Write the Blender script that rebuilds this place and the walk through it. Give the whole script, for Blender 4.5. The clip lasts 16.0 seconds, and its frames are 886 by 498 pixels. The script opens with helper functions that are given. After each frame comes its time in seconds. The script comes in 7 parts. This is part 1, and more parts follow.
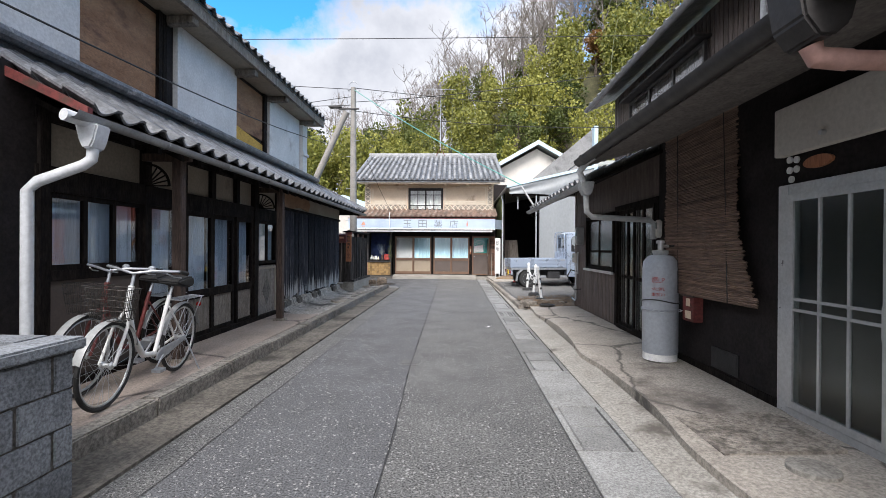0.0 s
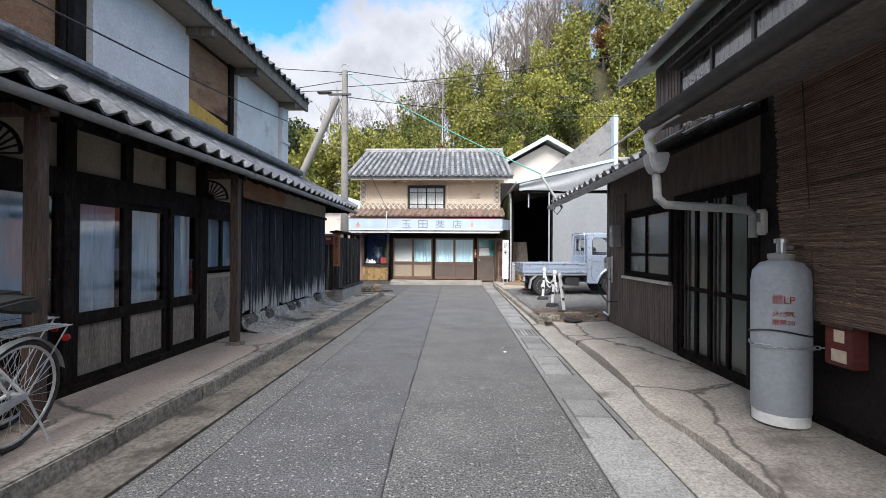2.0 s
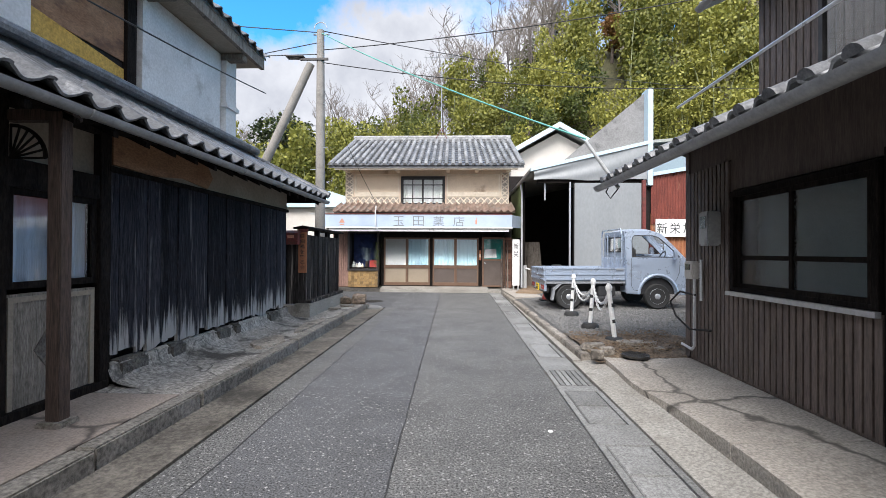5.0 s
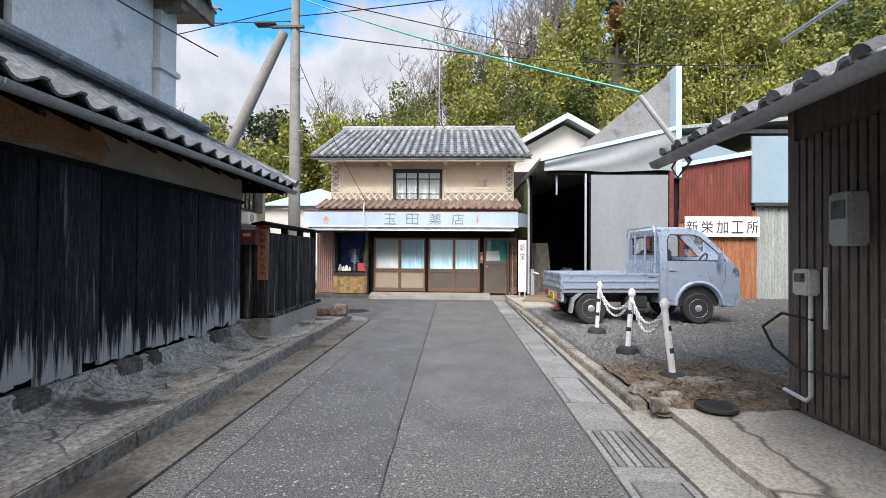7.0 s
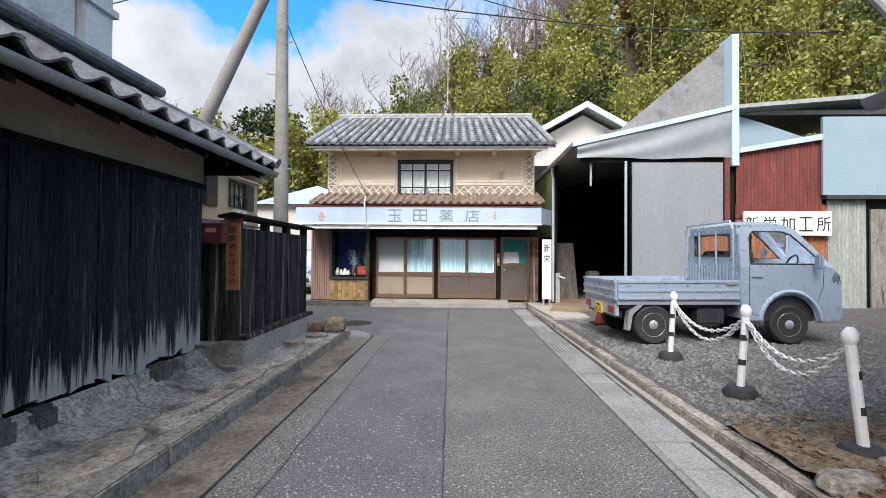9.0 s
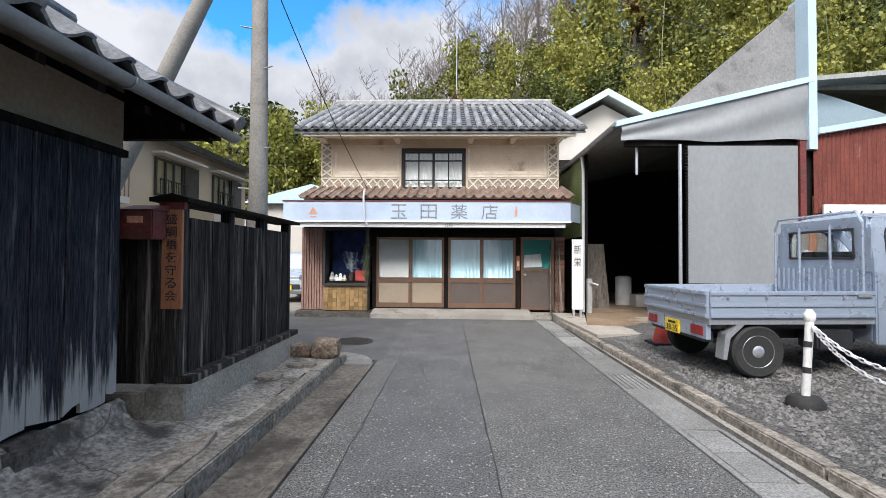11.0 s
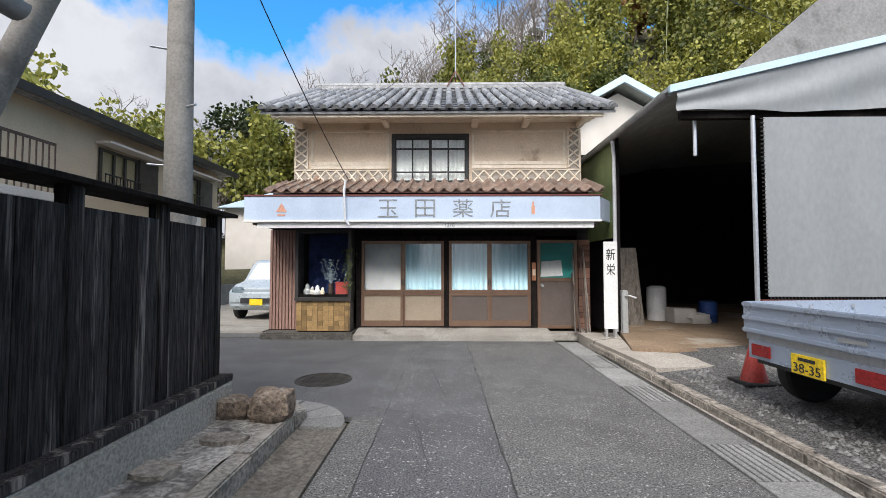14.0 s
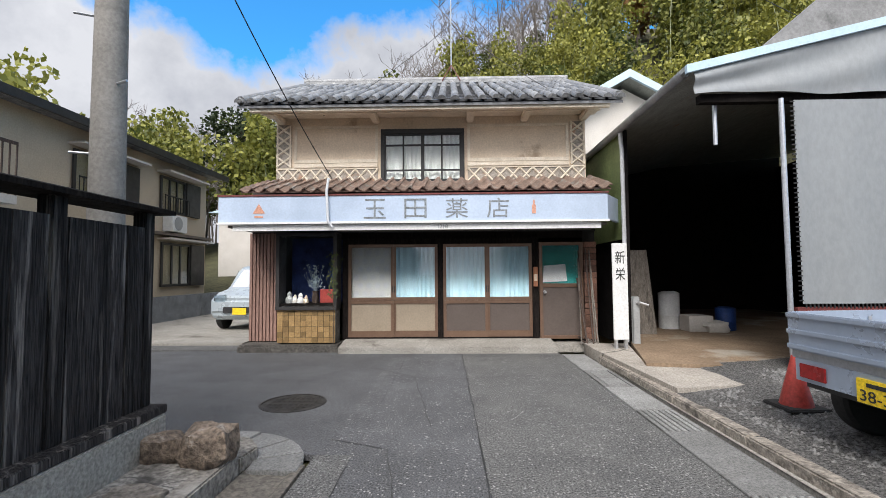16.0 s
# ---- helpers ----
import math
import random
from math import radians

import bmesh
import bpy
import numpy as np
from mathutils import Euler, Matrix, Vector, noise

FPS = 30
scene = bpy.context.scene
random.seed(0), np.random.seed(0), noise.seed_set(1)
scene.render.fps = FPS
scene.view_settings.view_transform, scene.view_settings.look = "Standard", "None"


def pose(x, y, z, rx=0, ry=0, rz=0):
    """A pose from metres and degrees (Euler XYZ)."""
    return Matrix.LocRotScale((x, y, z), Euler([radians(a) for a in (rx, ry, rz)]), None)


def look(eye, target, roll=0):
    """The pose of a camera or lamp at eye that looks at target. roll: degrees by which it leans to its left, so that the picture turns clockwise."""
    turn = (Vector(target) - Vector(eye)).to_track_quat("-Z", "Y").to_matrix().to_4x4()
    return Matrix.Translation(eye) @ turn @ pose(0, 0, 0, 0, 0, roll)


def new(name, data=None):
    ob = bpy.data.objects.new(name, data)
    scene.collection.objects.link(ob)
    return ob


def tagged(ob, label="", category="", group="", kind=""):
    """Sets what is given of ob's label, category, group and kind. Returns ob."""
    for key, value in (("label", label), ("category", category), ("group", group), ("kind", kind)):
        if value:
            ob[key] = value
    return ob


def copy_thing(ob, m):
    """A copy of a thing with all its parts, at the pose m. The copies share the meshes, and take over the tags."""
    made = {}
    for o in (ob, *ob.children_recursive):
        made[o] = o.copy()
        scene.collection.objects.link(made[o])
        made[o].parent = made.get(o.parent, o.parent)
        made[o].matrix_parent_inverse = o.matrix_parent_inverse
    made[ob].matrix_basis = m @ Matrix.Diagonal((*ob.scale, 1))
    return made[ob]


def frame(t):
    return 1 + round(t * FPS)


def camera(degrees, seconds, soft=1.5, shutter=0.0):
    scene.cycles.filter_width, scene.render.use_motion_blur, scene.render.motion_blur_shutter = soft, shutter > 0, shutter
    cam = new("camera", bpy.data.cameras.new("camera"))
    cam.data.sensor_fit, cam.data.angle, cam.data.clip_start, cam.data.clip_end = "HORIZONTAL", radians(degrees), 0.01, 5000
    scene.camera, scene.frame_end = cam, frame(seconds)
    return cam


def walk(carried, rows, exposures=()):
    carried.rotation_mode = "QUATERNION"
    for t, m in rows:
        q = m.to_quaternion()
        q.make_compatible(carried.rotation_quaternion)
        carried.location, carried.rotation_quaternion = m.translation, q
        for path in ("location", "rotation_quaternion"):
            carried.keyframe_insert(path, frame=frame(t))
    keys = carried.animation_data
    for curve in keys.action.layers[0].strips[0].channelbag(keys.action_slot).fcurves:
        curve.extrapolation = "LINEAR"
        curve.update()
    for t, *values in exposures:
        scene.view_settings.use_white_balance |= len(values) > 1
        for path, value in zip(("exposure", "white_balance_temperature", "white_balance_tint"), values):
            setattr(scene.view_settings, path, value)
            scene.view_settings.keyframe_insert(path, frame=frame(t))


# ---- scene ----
cam = camera(89.1, 16.0, soft=0.6)
PATH = [
    (0.0, (-0.023, 0.119, 1.373), (-0.094, 2.117, 1.368), 0.4),
    (0.5, (-0.045, 0.561, 1.367), (-0.121, 2.559, 1.364), 0.4),
    (1.0, (-0.057, 0.991, 1.362), (-0.133, 2.989, 1.362), 0.4),
    (1.5, (-0.079, 1.438, 1.362), (-0.157, 3.437, 1.366), 0.4),
    (2.0, (-0.108, 1.869, 1.366), (-0.187, 3.868, 1.374), 0.4),
    (2.5, (-0.121, 2.300, 1.368), (-0.201, 4.298, 1.380), 0.4),
    (3.0, (-0.149, 2.741, 1.366), (-0.232, 4.739, 1.380), 0.4),
    (3.5, (-0.173, 3.182, 1.360), (-0.256, 5.180, 1.374), 0.4),
    (4.0, (-0.214, 3.630, 1.362), (-0.294, 5.628, 1.376), 0.3),
    (6.5, (-0.160, 5.813, 1.367), (-0.234, 7.812, 1.388), 0.4),
    (7.0, (-0.200, 6.222, 1.374), (-0.273, 8.221, 1.397), 0.4),
    (7.5, (-0.306, 6.620, 1.374), (-0.376, 8.619, 1.398), 0.4),
    (8.0, (-0.385, 7.039, 1.364), (-0.456, 9.038, 1.390), 0.4),
    (8.5, (-0.490, 7.461, 1.363), (-0.559, 9.460, 1.391), 0.4),
    (9.0, (-0.595, 7.885, 1.378), (-0.665, 9.883, 1.407), 0.4),
    (11.5, (-1.054, 9.929, 1.365), (-1.107, 11.928, 1.415), 0.3),
    (12.0, (-1.104, 10.280, 1.366), (-1.153, 12.278, 1.422), 0.2),
    (12.5, (-1.138, 10.605, 1.370), (-1.186, 12.604, 1.430), 0.1),
    (13.0, (-1.140, 10.930, 1.368), (-1.180, 12.929, 1.436), 0.0),
    (13.5, (-1.155, 11.213, 1.358), (-1.189, 13.211, 1.431), 0.0),
    (14.0, (-1.150, 11.465, 1.358), (-1.181, 13.463, 1.439), 0.0),
    (14.5, (-1.075, 11.690, 1.360), (-1.110, 13.688, 1.446), -0.1),
    (15.0, (-1.010, 11.869, 1.358), (-1.053, 13.866, 1.452), -0.2),
    (15.5, (-0.985, 12.031, 1.362), (-1.036, 14.028, 1.459), -0.3),
    (16.0, (-0.982, 12.170, 1.358), (-1.028, 14.167, 1.463), -0.4),
]
walk(cam, [(t, look(eye, target, roll)) for t, eye, target, roll in PATH], exposures=((0.0, 1.16, 6350, 13), (9.0, 1.05, 6350, 12), (16.0, 0.83, 6400, 12)))

# ---- sky and sun ----
SUN_EL, SUN_AZ = 47.0, 191.0  # degrees; azimuth clockwise from +y
world = bpy.data.worlds.new("sky")
scene.world = world
world.use_nodes = True
wn, wl = world.node_tree.nodes, world.node_tree.links
wn.clear()


def wmath(op, a, b=None):
    n = wn.new("ShaderNodeMath")
    n.operation = op
    for i, v in enumerate((a, b)):
        if v is None:
            continue
        if isinstance(v, (int, float)):
            n.inputs[i].default_value = v
        else:
            wl.new(v, n.inputs[i])
    return n.outputs[0]


sky = wn.new("ShaderNodeTexSky")
sky.sky_type, sky.sun_disc = "NISHITA", False
sky.sun_elevation, sky.sun_rotation = radians(SUN_EL), radians(SUN_AZ)
sky.air_density, sky.dust_density, sky.ozone_density = 1.0, 0.4, 3.0
tc = wn.new("ShaderNodeTexCoord")
sep = wn.new("ShaderNodeSeparateXYZ")
wl.new(tc.outputs["Generated"], sep.inputs[0])
cn = wn.new("ShaderNodeTexNoise")
cn.inputs["Scale"].default_value, cn.inputs["Detail"].default_value, cn.inputs["Roughness"].default_value = 5.0, 9.0, 0.6
wl.new(tc.outputs["Generated"], cn.inputs["Vector"])
dy = wmath("MAXIMUM", wmath("ABSOLUTE", sep.outputs[1]), 0.05)
cu, cv = wmath("DIVIDE", sep.outputs[0], dy), wmath("DIVIDE", sep.outputs[2], dy)
wob = wmath("MULTIPLY", wmath("SUBTRACT", cn.outputs["Fac"], 0.5), 0.55)
off = wmath("ADD", cu, 0.467)
arm = wmath("MAXIMUM", wmath("MULTIPLY", off, 0.33), wmath("MULTIPLY", off, -0.72))
gap = wmath("SUBTRACT", wmath("SUBTRACT", cv, 0.43), arm)
right_gap = wmath("MULTIPLY", wmath("SUBTRACT", cu, 0.3), 0.8)
high = wmath("MULTIPLY", wmath("MAXIMUM", wmath("SUBTRACT", cv, 0.85), 0.0), -1.5)
behind = wmath("MULTIPLY", wmath("MINIMUM", sep.outputs[1], 0.0), 4.0)
blue = wmath("ADD", wmath("ADD", wmath("MAXIMUM", gap, right_gap), wob), wmath("ADD", high, behind))
ramp = wn.new("ShaderNodeMapRange")
ramp.inputs["From Min"].default_value, ramp.inputs["From Max"].default_value = -0.03, 0.07
ramp.inputs["To Min"].default_value, ramp.inputs["To Max"].default_value = 1.0, 0.0
wl.new(blue, ramp.inputs["Value"])
cloud = wn.new("ShaderNodeValToRGB")
cloud.color_ramp.elements[0].color, cloud.color_ramp.elements[1].color = (4.5, 4.7, 5.1, 1), (6.5, 6.65, 6.9, 1)
cloud.color_ramp.elements[0].position, cloud.color_ramp.elements[1].position = 0.35, 0.6
wl.new(cn.outputs["Fac"], cloud.inputs[0])
mix = wn.new("ShaderNodeMix")
mix.data_type = "RGBA"
wl.new(ramp.outputs[0], mix.inputs["Factor"])
tint = wn.new("ShaderNodeMix")
tint.data_type, tint.blend_type = "RGBA", "MULTIPLY"
tint.inputs["Factor"].default_value = 1.0
wl.new(sky.outputs[0], tint.inputs["A"])
tint.inputs["B"].default_value = (0.42, 1.35, 1.75, 1)
wl.new(tint.outputs["Result"], mix.inputs["A"])
# clouds away from the sun are dimmer than those beside it
dim = wn.new("ShaderNodeMapRange")
for key, v in (("From Min", -0.6), ("From Max", 0.7), ("To Min", 1.35), ("To Max", 0.68)):
    dim.inputs[key].default_value = v
wl.new(sep.outputs[1], dim.inputs["Value"])
shade = wn.new("ShaderNodeVectorMath")
shade.operation = "SCALE"
wl.new(cloud.outputs[0], shade.inputs[0])
wl.new(dim.outputs[0], shade.inputs["Scale"])
wl.new(shade.outputs[0], mix.inputs["B"])
bg = wn.new("ShaderNodeBackground")
bg.inputs["Strength"].default_value = 0.1
wl.new(mix.outputs["Result"], bg.inputs["Color"])
wo = wn.new("ShaderNodeOutputWorld")
wl.new(bg.outputs[0], wo.inputs["Surface"])

sun = new("sun", bpy.data.lights.new("sun", "SUN"))
sun.data.energy, sun.data.angle, sun.data.color = 2.6, radians(28), (1.0, 0.96, 0.9)
_a, _e = radians(SUN_AZ), radians(SUN_EL)
sun.matrix_basis = look((0, 0, 20), (-math.sin(_a) * math.cos(_e), -math.cos(_a) * math.cos(_e), 20 - math.sin(_e)))


# ---- materials ----
def mat(name, c1, c2=None, rough=0.8, scale=6.0, bump=0.3, metal=0.0, stretch=(1, 1, 1), stain=None, stain_scale=1.2, stain_at=0.55,
        rand=0.0, fine=40.0, fine_amount=0.25, dist=0.01, crack=0.0, spec=0.5, wear=None):
    """A surface with grain at two scales, an optional stain colour, cracks, and a spread of brightness from piece to piece."""
    m = bpy.data.materials.new(name)
    m.use_nodes = True
    n, l = m.node_tree.nodes, m.node_tree.links
    p = n["Principled BSDF"]
    geo = n.new("ShaderNodeNewGeometry")
    mp = n.new("ShaderNodeMapping")
    mp.inputs["Scale"].default_value = stretch
    l.new(geo.outputs["Position"], mp.inputs["Vector"])

    def noise_tex(sc, detail=6.0):
        t = n.new("ShaderNodeTexNoise")
        t.inputs["Scale"].default_value, t.inputs["Detail"].default_value, t.inputs["Roughness"].default_value = sc, detail, 0.65
        l.new(mp.outputs[0], t.inputs["Vector"])
        return t.outputs["Fac"]

    def blend(fac, a, b, kind="MIX"):
        x = n.new("ShaderNodeMix")
        x.data_type, x.blend_type = "RGBA", kind
        for key, v in (("Factor", fac), ("A", a), ("B", b)):
            if isinstance(v, float):
                x.inputs[key].default_value = v
            elif isinstance(v, tuple):
                x.inputs[key].default_value = (*v, 1)
            else:
                l.new(v, x.inputs[key])
        return x.outputs["Result"]

    def span(v, a, b, lo=0.0, hi=1.0):
        r = n.new("ShaderNodeMapRange")
        for key, x in (("From Min", a), ("From Max", b), ("To Min", lo), ("To Max", hi)):
            r.inputs[key].default_value = x
        l.new(v, r.inputs["Value"])
        return r.outputs[0]

    c2 = c2 or tuple(0.7 * x for x in c1)
    body, grain = noise_tex(scale), noise_tex(fine, 3.0)
    col = blend(span(body, 0.3, 0.7), c1, c2)
    col = blend(1.0, col, span(grain, 0.35, 0.65, 1 - fine_amount, 1 + fine_amount), "MULTIPLY")
    if stain:
        col = blend(span(noise_tex(stain_scale, 8.0), stain_at, stain_at + 0.1), col, stain)
    if rand:
        info = n.new("ShaderNodeObjectInfo")
        col = blend(1.0, col, span(info.outputs["Random"], 0, 1, 1 - rand, 1 + rand), "MULTIPLY")
    if wear:
        # bleached streaks that run up the grain from the rain-splashed foot; wear: colour, foot and top heights
        sp = n.new("ShaderNodeSeparateXYZ")
        l.new(geo.outputs["Position"], sp.inputs[0])
        wm = n.new("ShaderNodeMapping")
        wm.inputs["Scale"].default_value = (9, 9, 0.5)
        l.new(geo.outputs["Position"], wm.inputs["Vector"])
        wt = n.new("ShaderNodeTexNoise")
        wt.inputs["Scale"].default_value, wt.inputs["Detail"].default_value, wt.inputs["Roughness"].default_value = 1.5, 8.0, 0.7
        l.new(wm.outputs[0], wt.inputs["Vector"])
        ad = n.new("ShaderNodeMath")
        ad.operation = "ADD"
        l.new(span(sp.outputs[2], wear[1], wear[2], 0.3, -0.12), ad.inputs[0])
        l.new(wt.outputs["Fac"], ad.inputs[1])
        col = blend(span(ad.outputs[0], 0.66, 0.76), col, wear[0])
    height = grain
    if crack:
        w = n.new("ShaderNodeTexNoise")
        w.inputs["Scale"].default_value, w.inputs["Detail"].default_value = 3.0, 6.0
        l.new(mp.outputs[0], w.inputs["Vector"])
        mv = n.new("ShaderNodeMix")
        mv.data_type = "VECTOR"
        mv.inputs["Factor"].default_value = 0.22
        l.new(mp.outputs[0], mv.inputs["A"])
        l.new(w.outputs["Color"], mv.inputs["B"])
        v = n.new("ShaderNodeTexVoronoi")
        v.feature = "DISTANCE_TO_EDGE"
        v.inputs["Scale"].default_value = crack
        l.new(mv.outputs["Result"], v.inputs["Vector"])
        col = blend(span(v.outputs["Distance"], 0.002, 0.012, 1.0, 0.0), col, tuple(0.25 * x for x in c1))
    l.new(col, p.inputs["Base Color"])
    p.inputs["Metallic"].default_value = metal
    p.inputs["Specular IOR Level"].default_value = spec
    l.new(span(body, 0.3, 0.7, max(0.02, rough - 0.1), min(1.0, rough + 0.1)), p.inputs["Roughness"])
    if bump:
        b = n.new("ShaderNodeBump")
        b.inputs["Strength"].default_value, b.inputs["Distance"].default_value = bump, dist
        l.new(height, b.inputs["Height"])
        l.new(b.outputs[0], p.inputs["Normal"])
    return m


def glass_mat(name, color, rough=0.02, trans=1.0):
    m = bpy.data.materials.new(name)
    m.use_nodes = True
    p = m.node_tree.nodes["Principled BSDF"]
    p.inputs["Base Color"].default_value = (*color, 1)
    p.inputs["Roughness"].default_value, p.inputs["Transmission Weight"].default_value = rough, trans
    p.inputs["IOR"].default_value = 1.5
    return m


ASPHALT = mat("asphalt", (0.092, 0.093, 0.098), (0.066, 0.067, 0.07), 0.9, 1.6, 0.35, fine=75, fine_amount=0.75, dist=0.008, stain=(0.21, 0.21, 0.205), stain_scale=48, stain_at=0.59)
ASPHALT_OLD = mat("old asphalt", (0.112, 0.111, 0.108), (0.075, 0.075, 0.075), 0.92, 1.6, 0.35, fine=70, fine_amount=0.8, dist=0.008, stain=(0.27, 0.265, 0.25), stain_scale=44, stain_at=0.58)
TAR = mat("old tar", (0.045, 0.045, 0.046), (0.025, 0.025, 0.025), 0.8, 8, 0.2, fine=40)
CONCRETE = mat("concrete", (0.33, 0.315, 0.285), (0.23, 0.215, 0.19), 0.9, 1.6, 0.5, fine=45, fine_amount=0.3, stain=(0.1, 0.088, 0.075), stain_scale=0.9, stain_at=0.56)
CONCRETE_CRACKED = mat("cracked concrete", (0.39, 0.355, 0.31), (0.25, 0.225, 0.195), 0.9, 1.3, 0.5, fine=45, fine_amount=0.3, stain=(0.115, 0.1, 0.088), stain_scale=0.8, stain_at=0.56, crack=0.55)
PORCH = mat("porch concrete", (0.34, 0.285, 0.25), (0.24, 0.2, 0.172), 0.88, 1.0, 0.4, fine=50, fine_amount=0.22, stain=(0.105, 0.09, 0.08), stain_scale=0.7, stain_at=0.57, crack=0.4)
PORCH_DARK = mat("mossy broken concrete", (0.38, 0.36, 0.33), (0.2, 0.187, 0.17), 0.92, 2.2, 0.8, fine=30, fine_amount=0.5, stain=(0.06, 0.056, 0.05), stain_scale=1.6, stain_at=0.52, crack=1.6, dist=0.02)
KERB = mat("dirty kerb concrete", (0.26, 0.24, 0.215), (0.13, 0.12, 0.105), 0.92, 3, 0.7, fine=30, fine_amount=0.45, rand=0.15, stain=(0.33, 0.31, 0.28), stain_scale=2.5, stain_at=0.62)
CHANNEL = mat("grimy gutter concrete", (0.15, 0.135, 0.115), (0.08, 0.072, 0.062), 0.9, 2, 0.6, fine=30, fine_amount=0.4, stain=(0.04, 0.036, 0.03), stain_scale=1.3, stain_at=0.52)
LID = mat("drain lid concrete", (0.235, 0.235, 0.23), (0.155, 0.155, 0.15), 0.9, 2.0, 0.5, fine=70, fine_amount=0.35, rand=0.22, stain=(0.12, 0.11, 0.1), stain_scale=1.4, stain_at=0.6)
BROWN_ROCK = mat("brown boulder", (0.26, 0.2, 0.15), (0.09, 0.07, 0.055), 0.9, 6, 0.9, fine=30, fine_amount=0.5, stain=(0.42, 0.38, 0.33), stain_scale=5, stain_at=0.6, dist=0.03)
STONE = mat("stone", (0.3, 0.27, 0.23), (0.16, 0.14, 0.12), 0.9, 5, 0.8, fine=30, fine_amount=0.4, rand=0.3, stain=(0.08, 0.07, 0.06), stain_scale=4, dist=0.03)
DARKSTONE = mat("old footing stone", (0.13, 0.12, 0.105), (0.06, 0.055, 0.05), 0.92, 5, 0.9, fine=30, fine_amount=0.4, rand=0.3, dist=0.03)
BLOCK = mat("concrete block", (0.25, 0.265, 0.285), (0.155, 0.165, 0.18), 0.92, 3, 0.7, fine=60, fine_amount=0.4, rand=0.12, stain=(0.1, 0.1, 0.1), stain_scale=2.0, stain_at=0.58)
GRAVEL = mat("gravel ground", (0.18, 0.175, 0.168), (0.075, 0.073, 0.07), 0.95, 25, 1.0, fine=60, fine_amount=0.8, dist=0.05, stain=(0.13, 0.1, 0.07), stain_scale=0.5, stain_at=0.56)
PEBBLE = mat("pebble", (0.25, 0.245, 0.238), (0.06, 0.06, 0.058), 0.9, 22, 0.3, fine=50)
CHIP = mat("pale stone chip", (0.33, 0.325, 0.32), (0.15, 0.15, 0.147), 0.9, 30, 0.0, fine=50)
GABLE = mat("grey rendered gable", (0.25, 0.25, 0.25), (0.18, 0.18, 0.18), 0.9, 1.6, 0.3, fine=30, fine_amount=0.15, stain=(0.09, 0.09, 0.09), stain_scale=1.2, stain_at=0.6)
UNDERGROWTH = mat("leaf-strewn undergrowth", (0.085, 0.08, 0.035), (0.035, 0.036, 0.018), 0.95, 1.2, 0.6, fine=12, fine_amount=0.6)
SOIL = mat("soil", (0.19, 0.14, 0.095), (0.075, 0.055, 0.038), 0.95, 5, 0.9, fine=40, fine_amount=0.6, dist=0.03)
SHED_FLOOR = mat("dirty shed floor", (0.28, 0.2, 0.13), (0.16, 0.11, 0.07), 0.92, 1.4, 0.4, fine=30, stain=(0.34, 0.31, 0.26), stain_scale=0.8)
CHAR = mat("charred cedar", (0.036, 0.036, 0.044), (0.012, 0.012, 0.016), 0.85, 9, 0.8, spec=0.1, stretch=(1, 6, 0.35), fine=22, fine_amount=0.6, rand=0.5, stain=(0.13, 0.125, 0.13), stain_scale=2.6, stain_at=0.58, wear=((0.34, 0.33, 0.325), 0.35, 1.2))
FENCE_WOOD = mat("weathered fence wood", (0.05, 0.046, 0.045), (0.018, 0.016, 0.016), 0.85, 7, 0.9, stretch=(5, 5, 0.25), fine=20, fine_amount=0.6, rand=0.4, stain=(0.2, 0.18, 0.165), stain_scale=2.6, stain_at=0.55, spec=0.1)
DARKWOOD = mat("dark stained wood", (0.018, 0.014, 0.012), (0.007, 0.006, 0.006), 0.8, 6, 0.4, spec=0.08, stretch=(2, 2, 0.5), fine=30, fine_amount=0.5, rand=0.15)
BROWNWOOD = mat("brown post wood", (0.085, 0.055, 0.042), (0.04, 0.027, 0.022), 0.75, 6, 0.5, stretch=(6, 6, 0.4), fine=25, fine_amount=0.5)
OLDBOARD = mat("old pale board", (0.24, 0.215, 0.185), (0.12, 0.105, 0.09), 0.85, 5, 0.5, stretch=(4, 4, 0.6), fine=25, fine_amount=0.4, rand=0.2, stain=(0.07, 0.06, 0.052), stain_scale=2)
PLY = mat("weathered plywood", (0.3, 0.165, 0.085), (0.2, 0.1, 0.052), 0.75, 2.5, 0.3, stretch=(1, 1, 2.5), fine=25, fine_amount=0.25, stain=(0.13, 0.065, 0.038), stain_scale=1.6, rand=0.15)
YELLOW_BOARD = mat("yellow board", (0.52, 0.32, 0.06), (0.4, 0.24, 0.045), 0.7, 3, 0.2, fine=30)
PLASTER = mat("white plaster", (0.62, 0.62, 0.62), (0.5, 0.5, 0.5), 0.9, 1.6, 0.2, fine=30, fine_amount=0.1, stain=(0.33, 0.32, 0.31), stain_scale=0.9, stain_at=0.58)
BEIGE = mat("beige plaster", (0.32, 0.28, 0.225), (0.24, 0.205, 0.165), 0.9, 2.0, 0.25, fine=35, fine_amount=0.12, stain=(0.15, 0.12, 0.095), stain_scale=1.5, stain_at=0.62)
CREAM = mat("cream shop plaster", (0.72, 0.6, 0.46), (0.6, 0.49, 0.37), 0.9, 2.2, 0.2, fine=30, fine_amount=0.1, stain=(0.36, 0.27, 0.19), stain_scale=1.1, stain_at=0.6)
LATTICE = mat("lattice plaster rib", (0.8, 0.72, 0.6), (0.62, 0.54, 0.43), 0.85, 5, 0.2, fine=40, fine_amount=0.12)
